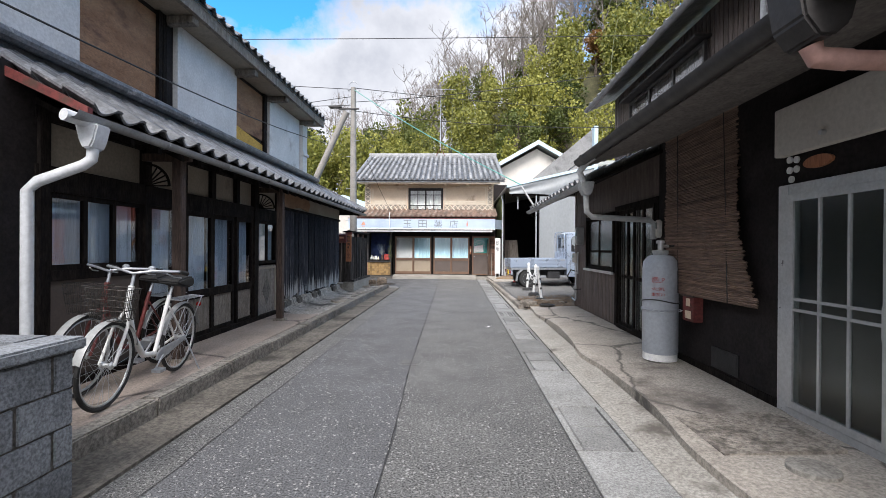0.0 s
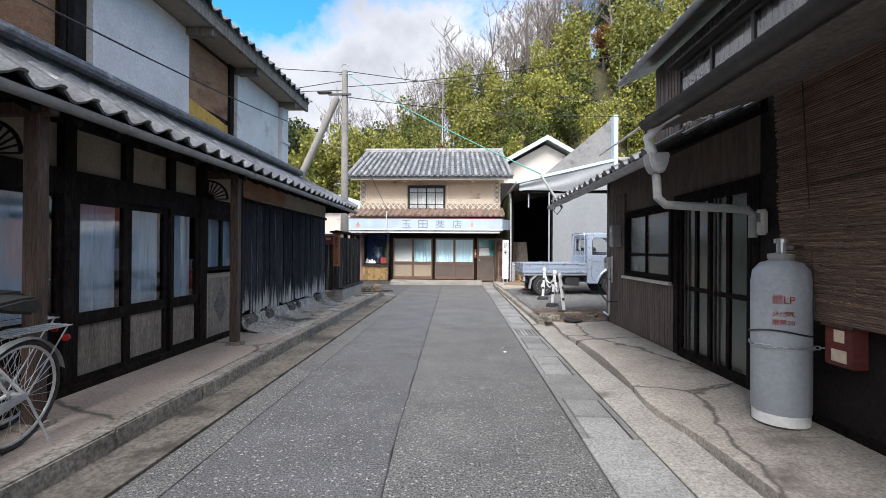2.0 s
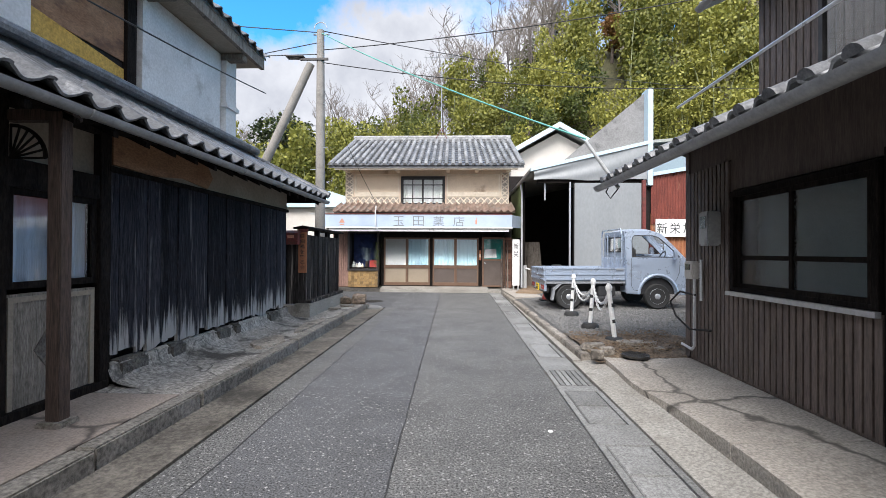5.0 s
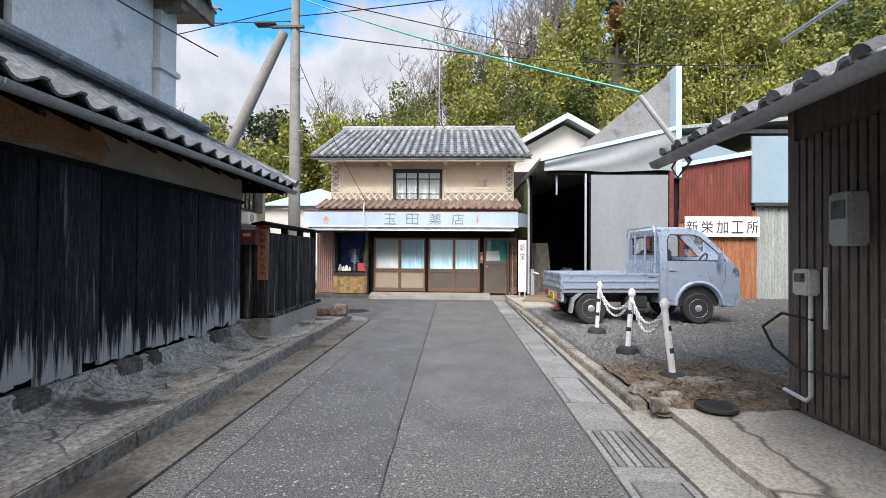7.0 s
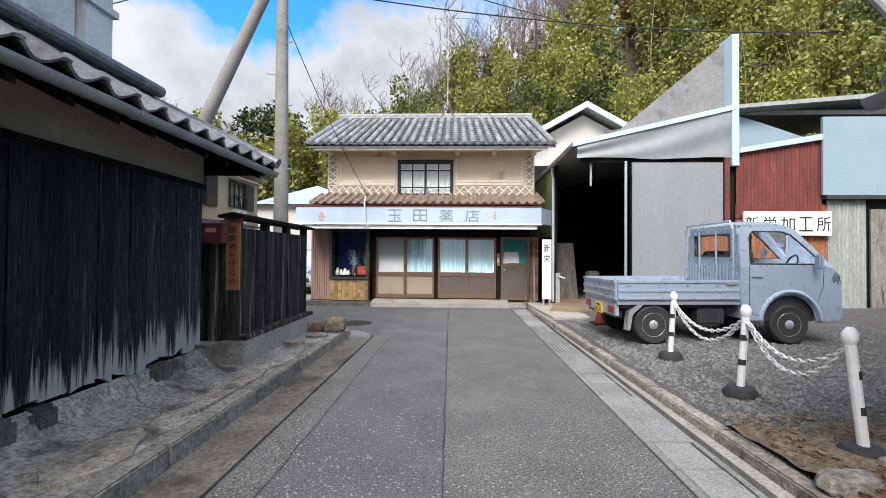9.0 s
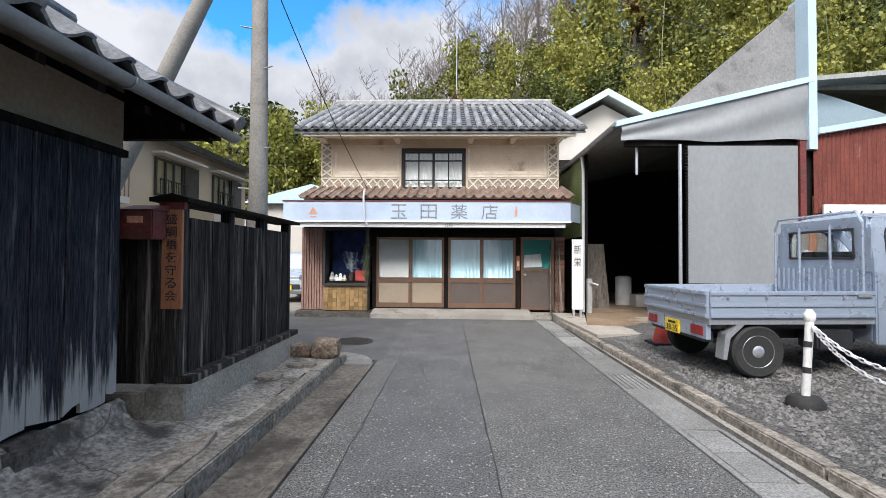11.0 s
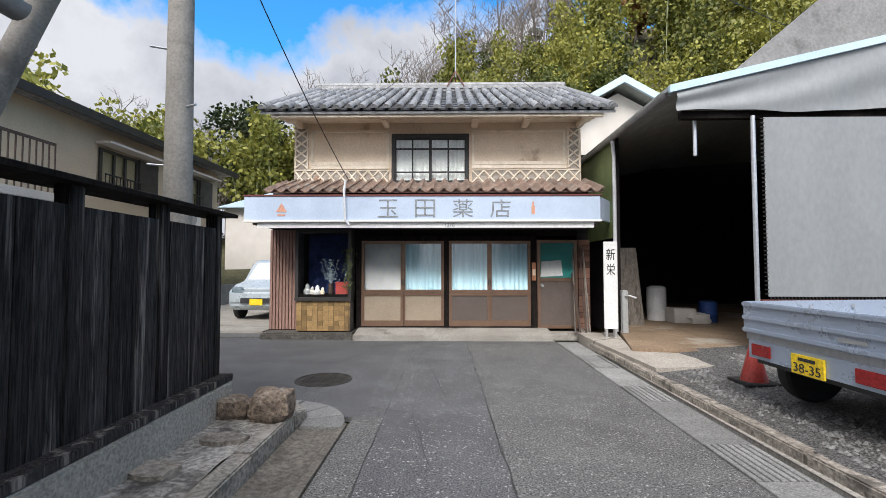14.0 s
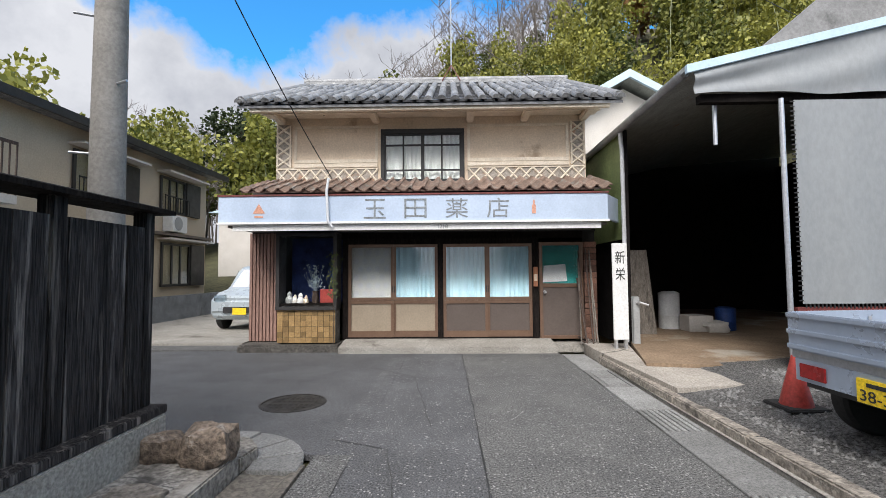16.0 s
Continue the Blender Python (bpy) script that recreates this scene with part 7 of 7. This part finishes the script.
for s in (-1, 1):
    geo = g()
    for d in (0.0, 0.035):
        geo.v += [(x, s * (lean(z) - d), z) for x, z in outer + inner]
    n = len(outer)
    for i in range(n):
        k = (i + 1) % n
        geo.f += [(i, k, n + k, n + i), (2 * n + i, 3 * n + i, 3 * n + k, 2 * n + k), (i, 2 * n + i, 2 * n + k, k), (n + i, n + k, 3 * n + k, 3 * n + i)]
    part("window_frame", geo, SILVER, cab, bevel=0.004)
    part("side_glass", g().face([(x, s * (lean(z) - 0.02), z) for x, z in inner]), GLASS, cab, shadow=False)
    part("window_rubber", g().tube([(x, s * (lean(z) - 0.002), z) for x, z in inner + inner[:1]], 0.011, 5), PLASTIC_BLACK, cab)
    part("door_seam", g().tube([(1.34, s * (HW + 0.001), 1.1), (1.33, s * (HW + 0.001), 0.52), (1.38, s * (HW + 0.001), 0.42), (1.5, s * (HW + 0.001), 0.4)], 0.004, 4), BLACK, cab)
    part("door_seam", g().tube([(2.38, s * (HW + 0.001), 1.08), (2.36, s * (HW + 0.001), 0.78), (2.28, s * (HW + 0.001), 0.6)], 0.004, 4), BLACK, cab)
    part("door_handle", g().box(1.37, 1.52, s * (HW + 0.008) - 0.01, s * (HW + 0.008) + 0.01, 0.935, 0.985), SILVER, cab, bevel=0.008)
    part("mirror", g().box(2.2, 2.26, s * 0.8 - 0.06, s * 0.8 + 0.06, 1.06, 1.26), SILVER, cab, bevel=0.02)
    part("head_lamp", g().prism([(2.5, 0.84), (2.625, 0.84), (2.59, 0.99), (2.53, 1.02), (2.48, 0.96)], "y", *sorted((s * (HW + 0.006), s * 0.5))), GLASS_FROST, cab, "clear head lamp", bevel=0.01)
    part("wheel_arch", g().tube([(1.9 + 0.42 * math.cos(a), s * HW, 0.3 + 0.44 * math.sin(a)) for a in (math.pi * (0.97 - 0.94 * i / 14) for i in range(15))], 0.03, 8), SILVER, cab, smooth=True)
    part("arch_liner", g().prism([(1.9 + 0.375 * math.cos(a), 0.32 + 0.375 * math.sin(a)) for a in (math.pi * (1 - i / 10) for i in range(11))], "y", *sorted((s * (HW - 0.06), s * 0.3))), PLASTIC_BLACK, cab)
part("roof", g().grid(lambda u, v: (1.235 + 0.79 * u, (2 * v - 1) * (lean(1.68) + 0.004), 1.675 + 0.075 * (1 - (2 * v - 1) ** 4) * (1 - (2 * u - 1) ** 6) - 0.05 * max(0, u - 0.7) / 0.3), 14, 10), SILVER, cab, smooth=True)
part("rear_wall", g().box(1.22, 1.25, -HW + 0.02, HW - 0.02, 1.1, 1.24).box(1.22, 1.25, -HW + 0.1, HW - 0.1, 1.56, 1.69).box(1.22, 1.25, -HW + 0.05, -0.45, 1.24, 1.56).box(1.22, 1.25, 0.45, HW - 0.05, 1.24, 1.56), SILVER, cab)
part("rear_glass", g().box(1.23, 1.236, -0.45, 0.45, 1.24, 1.56), GLASS, cab, shadow=False)
part("rear_rubber", g().tube([(1.218, -0.45, 1.24), (1.218, 0.45, 1.24), (1.218, 0.45, 1.56), (1.218, -0.45, 1.56), (1.218, -0.45, 1.24)], 0.016, 5), PLASTIC_BLACK, cab)
part("windscreen", g().face([(2.5, -0.64, 1.06), (2.5, 0.64, 1.06), (2.01, 0.57, 1.63), (2.01, -0.57, 1.63)]), GLASS, cab, shadow=False)
part("seat", g().box(1.36, 1.5, -0.5, 0.5, 0.7, 1.32).box(1.5, 1.9, -0.5, 0.5, 0.7, 0.82), PLASTIC_BLACK, cab, bevel=0.03)
part("steering_wheel", g().tube([(2.1 + 0.08 * math.cos(a), -0.3 + 0.17 * math.sin(a), 1.08 + 0.15 * math.cos(a)) for a in (2 * math.pi * i / 18 for i in range(19))], 0.013, 6), PLASTIC_BLACK, cab)
geo = g()
for y in (-0.62, -0.22, 0.22, 0.62):
    geo.tube([(1.16, y, 0.62), (1.16, y, 1.62)], 0.014, 6)
geo.tube([(1.16, -0.62, 1.62), (1.16, -0.56, 1.74), (1.16, 0.56, 1.74), (1.16, 0.62, 1.62)], 0.018, 6)
for y in np.arange(-0.56, 0.6, 0.08):
    geo.tube([(1.16, y, 0.85), (1.16, y, 1.12)], 0.012, 5)
part("headboard_guard", geo, SILVER, truck, "tubular headboard guard")
truck.matrix_basis = Matrix.Translation((2.13, 15.0, lot(3, 14.2) - 0.01)) @ pose(0, 0, 0, 0, -0.5, 1.8)

# ---- utility poles and wires ----
up = thing("utility_pole", (-3.68, 15.6, 0), "grey concrete utility pole with a leaning brace", "utility pole")
part("pole", g().tube([(-3.68, 15.6, -0.1), (-3.72, 15.62, 6.9)], 0.138, 16, 0.09), POLE, up, smooth=True)
part("brace_pole", g().tube([(-6.6, 15.3, 0.0), (-3.95, 15.58, 6.05)], 0.13, 14, 0.1), POLE, up, smooth=True)
part("arm", g().box(-4.2, -3.5, 15.5, 15.56, 6.12, 6.17), GUTTER_DARK, up)
part("lamp_box", g().box(-4.55, -4.1, 15.45, 15.65, 6.18, 6.24), GUTTER_DARK, up, bevel=0.02)
for i in range(6):
    z = 2.3 + i * 0.55
    part("step_bolt", g().tube([(-3.7, 15.6, z), (-3.7 + (0.22 if i % 2 else -0.22), 15.5, z)], 0.01, 6), STEEL, up)
part("insulator_frame", g().tube([(-3.72 + 0.16 * math.cos(a), 15.62, 6.95 + 0.16 * math.sin(a)) for a in (math.pi * i / 8 for i in range(9))], 0.012, 6).tube([(-3.9, 15.62, 6.8), (-3.5, 15.62, 6.8)], 0.02, 6), STEEL, up)
wp = thing("service_mast", (1.75, 10.1, 2.2), "leaning grey service pipe at the eave", "mast")
part("mast", g().tube([(1.7, 10.0, 2.15), (1.35, 10.15, 2.75)], 0.022, 8), PVC_GREY, wp)
part("loop", g().tube([(1.7, 10.0, 2.15), (1.62, 10.05, 2.03), (1.55, 10.0, 2.1), (1.6, 9.9, 2.25)], 0.008, 6), CABLE, wp, smooth=True)
def wire(a, b, sag, r=0.012, m=CABLE, label="thin black overhead cable"):
    A, B = Vector(a), Vector(b)
    pts = [A.lerp(B, i / 16) - Vector((0, 0, sag * 4 * (i / 16) * (1 - i / 16))) for i in range(17)]
    solo("overhead_cable", g().tube([p - A for p in pts], r, 5), m, label, "cable").location = A
P = (-3.72, 15.62, 6.85)
wire(P, (1.35, 10.15, 2.78), 0.1, 0.012, CABLE_GREEN, "green sleeved overhead cable")
wire((-3.72, 15.6, 6.1), (7, 17.3, 6.0), 0.25)
wire((-3.72, 15.6, 6.4), (9, 14, 7.5), 0.25)
wire(P, (-30, 9, 8), 0.5)
wire((-3.72, 15.6, 6.3), (-30, 14, 7), 0.5)
wire((-3.72, 15.6, 6.6), (-30, 24, 8), 0.5)
wire((-3.72, 15.62, 6.9), (20, 34, 12), 0.5)
wire((-9, 9.5, 5.8), (14, 11, 6.6), 0.1, 0.008)
wire((-9, 7, 5.3), (14, 8, 5.9), 0.1, 0.008)
wire((-3.34, -1, 3.0), (-3.95, 13.0, 4.4), 0.25, 0.01)
wire((-1.0, YR, ZR + 1.6), (1.4, 20.2, 4.3), 0.1, 0.006)
wire((-1.0, YR, ZR + 1.6), (-3.4, 20.4, 4.3), 0.1, 0.006)
wire((-3.7, 15.6, 5.6), (-2.95, 19.4, 2.9), 0.15, 0.008)

# ---- houses and cars beyond ----
bh = thing("back_house", (4.4, 26, 0), "cream gabled house with pale blue bargeboards", "house")
part("wall", g().prism([(2.2, 0), (6.6, 0), (6.6, 5.9), (4.4, 7.1), (2.2, 5.9)], "y", 26.2, 30), OFFWHITE, bh)
part("roof", g().prism([(1.7, 5.78), (4.4, 7.3), (7.1, 5.78), (7.1, 5.92), (4.4, 7.46), (1.7, 5.92)], "y", 25.7, 30.3), CORR_GREY, bh)
part("bargeboard", g().prism([(1.66, 5.7), (4.4, 7.24), (7.14, 5.7), (7.14, 5.93), (4.4, 7.48), (1.66, 5.93)], "y", 25.6, 25.7), BLUE_TRIM, bh)
ah = thing("apartment_house", (-11, 23, 0), "tan two-storey house with dark shutters and tiled roof", "house")
A0 = -9.5
part("wall", g().box(-16, A0, 19, 27.4, 0, 4.75), HOUSE_BEIGE, ah)
part("roof", g().prism([(-9.0, 4.7), (-9.0, 4.8), (-13, 6.4), (-17, 4.8), (-17, 4.7)], "y", 18.6, 27.9), ROOF_DARK, ah)
part("fascia", g().box(-9.02, -8.96, 18.6, 27.9, 4.62, 4.8), GUTTER_DARK, ah)
for a, b, z0, z1 in ((21.9, 23.2, 3.1, 4.2), (24.9, 26.1, 3.2, 4.25), (25.0, 26.4, 1.0, 2.3)):
    w = sash(ah, "window", "x", A0 + 0.03, 1, a, b, z0, z1, 3, (), 0.07, GUTTER_DARK, GLASS, CURTAIN_SHADED, "bronze framed window")
    part("shutter", g().box(A0 + 0.01, A0 + 0.12, b, b + 0.75, z0, z1), GUTTER_DARK, w, "dark louvred shutter")
    part("hood", g().box(A0, A0 + 0.4, a - 0.1, b + 0.8, z1 + 0.08, z1 + 0.13), OFFWHITE, w)
    if z0 > 2:
        geo = g()
        for y in np.arange(a, b, 0.12):
            geo.box(A0 + 0.2, A0 + 0.215, y, y + 0.015, z0, z0 + 0.45)
        geo.box(A0 + 0.19, A0 + 0.225, a, b, z0 + 0.45, z0 + 0.48)
        part("railing", geo, BLACK, w)
part("band", g().box(A0, A0 + 0.25, 19, 27.4, 2.5, 2.58), DARK_PANEL, ah)
part("balcony", g().box(A0, A0 + 0.9, 16.8, 19.8, 2.6, 2.75), OFFWHITE, ah)
geo = g()
for y in np.arange(16.8, 19.8, 0.13):
    part("baluster", g().box(A0 + 0.86, A0 + 0.88, y, y + 0.02, 2.75, 3.65), BROWNWOOD, ah)
part("balcony_rail", g().box(A0 + 0.85, A0 + 0.89, 16.8, 19.8, 3.65, 3.7), BROWNWOOD, ah)
part("wing", g().box(-16, A0 - 0.3, 15.5, 19, 0, 4.75), CREAM, ah)
ac = thing("air_conditioner", (A0 + 0.15, 25.4, 2.6), "white outdoor air conditioner on the wall", "air conditioner")
part("casing", g().box(A0, A0 + 0.3, 25.1, 25.85, 2.62, 3.12), WHITE, ac, bevel=0.015)
part("fan_grille", g().lathe([(0.2, A0 + 0.302), (0.2, A0 + 0.31), (0.16, A0 + 0.312)], 25.4, 2.87, 20, "x"), PVC_GREY, ac)
solo("yard_wall", g().box(-9.1, -8.95, 17, 30, 0.0, 0.75), BLOCK, "low grey block wall of the yard", "wall", (-9, 24, 0))
sh = thing("back_shed", (-7.5, 33, 0), "grey metal shed beyond the yard", "shed")
part("wall", g().box(-12, -5.5, 33, 37, 0, 4.2), OFFWHITE, sh)
part("roof", g().prism([(-12.3, 4.2), (-5.3, 4.2), (-8.5, 5.2)], "y", 32.6, 37.4), BLUE_TRIM, sh)


def car(loc, yaw, m, label):
    c = thing("car", (0, 0, 0), label, "car")
    prof = [(-1.6, 0.25), (1.55, 0.25), (1.68, 0.4), (1.66, 0.72), (1.5, 0.85), (0.95, 0.95), (0.45, 1.42), (0.2, 1.5), (-1.2, 1.5), (-1.5, 1.35), (-1.66, 0.85), (-1.66, 0.4)]
    part("body", g().prism(prof, "y", -0.72, 0.72), m, c, bevel=0.06, smooth=True)
    part("windscreen", g().face([(0.98, -0.6, 0.965), (0.98, 0.6, 0.965), (0.5, 0.55, 1.41), (0.5, -0.55, 1.41)]), GLASS_GREEN, c)
    for s in (-1, 1):
        part("side_window", g().prism([(0.8, 0.98), (0.42, 1.38), (-1.2, 1.4), (-1.4, 0.98)], "y", s * 0.722 - 0.004, s * 0.722 + 0.004), GLASS_GREEN, c)
        part("headlight", g().box(1.52, 1.67, s * 0.5 - 0.14, s * 0.5 + 0.14, 0.66, 0.82), GLASS_FROST, c, bevel=0.03)
        for x in (-1.05, 1.05):
            part("wheel", g().lathe([(0.2, s * 0.7 - 0.08), (0.28, s * 0.7 - 0.07), (0.28, s * 0.7 + 0.05), (0.2, s * 0.7 + 0.06), (0.05, s * 0.7 + 0.04)], x, 0.28, 18, "y"), RUBBER, c)
    part("grille", g().box(1.66, 1.685, -0.4, 0.4, 0.42, 0.55), PLASTIC_BLACK, c)
    part("number_plate", g().box(1.69, 1.7, -0.16, 0.16, 0.38, 0.53), PLATE_YELLOW, c)
    c.matrix_basis = Matrix.Translation(loc) @ pose(0, 0, 0, 0, 0, yaw)


car((-5.75, 24.0, 0.06), -93, SILVER_CAR, "small silver car parked in the yard")
car((-8.0, 29.5, 0.06), -70, BLACK, "black car parked in the yard")
car((-7.0, 31.5, 0.06), -80, WHITE, "white van parked at the back of the yard")


# ---- wooded hill ----
def leaf_cloud(geo, c, rad, n, size, droop=0.0):
    for _ in range(n):
        d = Vector((rng.gauss(0, 1), rng.gauss(0, 1), rng.gauss(0, 1))).normalized() * (R(0.35, 1) ** 0.6)
        p = Vector(c) + Vector((d.x * rad[0], d.y * rad[1], d.z * rad[2]))
        a = Vector((R(-1, 1), R(-1, 1), R(-0.6, 0.6) - droop)).normalized() * size * R(0.7, 1.4)
        b = Vector((R(-1, 1), R(-1, 1), R(-1, 1))).normalized().cross(a).normalized() * size * R(0.3, 0.5)
        geo.face([p, p + a * 0.5 + b, p + a, p + a * 0.5 - b])


def limbs(geo, base, top, r, n, spread_, up=0.5):
    ends = []
    B, T = Vector(base), Vector(top)
    geo.tube([B, B.lerp(T, 0.5) + Vector((R(-.2, .2), R(-.2, .2), 0)), T], r, 6, r * 0.3)
    for i in range(n):
        p = B.lerp(T, R(0.35, 0.95))
        a = R(0, 6.28)
        q = p + Vector((math.cos(a) * spread_ * R(.5, 1), math.sin(a) * spread_ * R(.5, 1), spread_ * up * R(.6, 1.4)))
        geo.tube([p, p.lerp(q, 0.5) + Vector((0, 0, 0.15)), q], r * 0.4, 4, r * 0.12, cap=False)
        ends.append(q)
    return ends


def tree(kind, h):
    if kind == "bamboo":
        ob = thing("bamboo_clump", (0, 0, 0), "yellow-green arching bamboo on the hillside", "bamboo")
        trunk, crown = g(), g()
        for i in range(9):
            x, y, a = R(-1.3, 1.3), R(-1.3, 1.3), R(0, 6.28)
            hh, ln = h * R(0.75, 1.05), R(0.6, 1.6)
            pts = [(x + math.cos(a) * ln * s ** 2.6, y + math.sin(a) * ln * s ** 2.6, hh * s * (1 - 0.06 * s * s)) for s in (0, 0.3, 0.55, 0.75, 0.9, 1)]
            trunk.tube(pts, 0.05, 5, 0.015, cap=False)
            for j in range(1, 6):
                leaf_cloud(crown, pts[j], (0.75, 0.75, 0.65), 60, 0.25, 0.7)
        mats = (mat("bamboo culm", (0.16, 0.18, 0.06), (0.11, 0.13, 0.05), 0.5, 6, 0.0), LEAF_BAMBOO)
    elif kind == "bare":
        ob = thing("bare_tree", (0, 0, 0), "bare grey winter tree with fine twigs", "tree")
        trunk, crown = g(), g()
        ends = limbs(trunk, (0, 0, 0), (R(-.3, .3), R(-.3, .3), h * 0.85), 0.13, 12, h * 0.25, 1.0)
        for e in ends:
            for _ in range(5):
                q = e + Vector((R(-1, 1), R(-1, 1), R(0.5, 1.4))) * h * 0.09
                crown.tube([e, q], 0.026, 3, 0.014, cap=False)
                for _ in range(4):
                    q2 = q + Vector((R(-1, 1), R(-1, 1), R(0.2, 1.4))) * h * 0.06
                    crown.tube([q, q2], 0.014, 3, 0.007, cap=False)
        mats = (BARK_PALE, BARK_PALE)
    else:
        dark = kind == "dark"
        ob = thing("evergreen_tree", (0, 0, 0), {"dark": "dark green evergreen tree", "green": "leafy green broadleaf tree", "rust": "small tree with orange brown leaves"}[kind], "tree")
        trunk, crown = g(), g()
        ends = limbs(trunk, (0, 0, 0), (R(-.2, .2), R(-.2, .2), h * 0.9), 0.16, 13, h * 0.26, 0.35)
        for e in ends + [Vector((0, 0, h * f)) for f in (0.5, 0.7, 0.88, 0.98)]:
            leaf_cloud(crown, e, (h * 0.13, h * 0.13, h * 0.1), 130, 0.24, 0.1)
        mats = (BARK, {"dark": LEAF_DARK, "green": LEAF_GREEN, "rust": LEAF_RUST}[kind])
    tagged(part("trunk" if kind != "bamboo" else "culm", trunk, mats[0], ob), kind="stuff" if kind == "bamboo" else "")
    tagged(part("crown" if kind != "bare" else "twig_crown", crown, mats[1], ob), kind="stuff" if kind == "bare" else "")
    return ob


protos = {k: [tree(k, h) for _ in range(n)] for k, h, n in (("bamboo", 7.5, 3), ("green", 7.0, 3), ("dark", 7.5, 2), ("bare", 8.5, 3), ("rust", 4.0, 1))}
used = set()
for row in range(13):
    yb = 28.5 + row * 2.9
    span_ = 24 + row * 3.4
    n = int(2 * span_ / 3.3)
    for i in range(n):
        x = -span_ * 0.95 + 2 * span_ * (i + R(0.1, 0.9)) / n
        y = yb + R(-1.3, 1.3)
        if -17 < x < -4 and y < 38.5 or 0.5 < x < 15 and y < 31:
            continue
        f = noise.noise((x * 0.075, y * 0.06, 4.0)) + R(-0.2, 0.2) + (0.12 if row < 4 else 0.0)
        if row >= 9 or row >= 7 and x < 10:
            kind = "bare" if R(0, 1) < 0.85 else "green"
        elif row >= 7 and R(0, 1) < 0.25 or x > 6 and row >= 5 and R(0, 1) < 0.1:
            kind = "bare"
        elif f > -0.06 or (x > 12 and R(0, 1) < 0.6):
            kind = "bamboo"
        elif f > -0.22:
            kind = "green"
        else:
            kind = "dark"
        if R(0, 1) < 0.03:
            kind = "rust"
        src = rng.choice(protos[kind])
        s = R(0.8, 1.25) * ((1.2 if x > 10 else 1.05) if kind == "bare" else (1.15 if x < -12 else min(1.0, 0.58 + (0.06 if x > 8 else 0.052) * row + max(0, x - 8) * 0.02)))
        near_f = max(math.exp(-((x / 60) ** 2)), 0.25)
        m = Matrix.Translation((x, y, hill(x, y) * near_f - 0.3)) @ pose(0, 0, 0, R(-4, 4), R(-4, 4), R(0, 360))
        if src.name in used:
            ob = copy_thing(src, m)
        else:
            ob = src
            used.add(src.name)
            ob.matrix_basis = m
        ob.scale = (s, s, s * R(0.9, 1.15))
# kinds that found no place on the slope stand at its far end
for i, src in enumerate(t for k in protos.values() for t in k if t.name not in used):
    x, y = 24 + 4 * i, 52.0
    src.matrix_basis = Matrix.Translation((x, y, hill(x, y) * math.exp(-((x / 60) ** 2)) - 0.3))
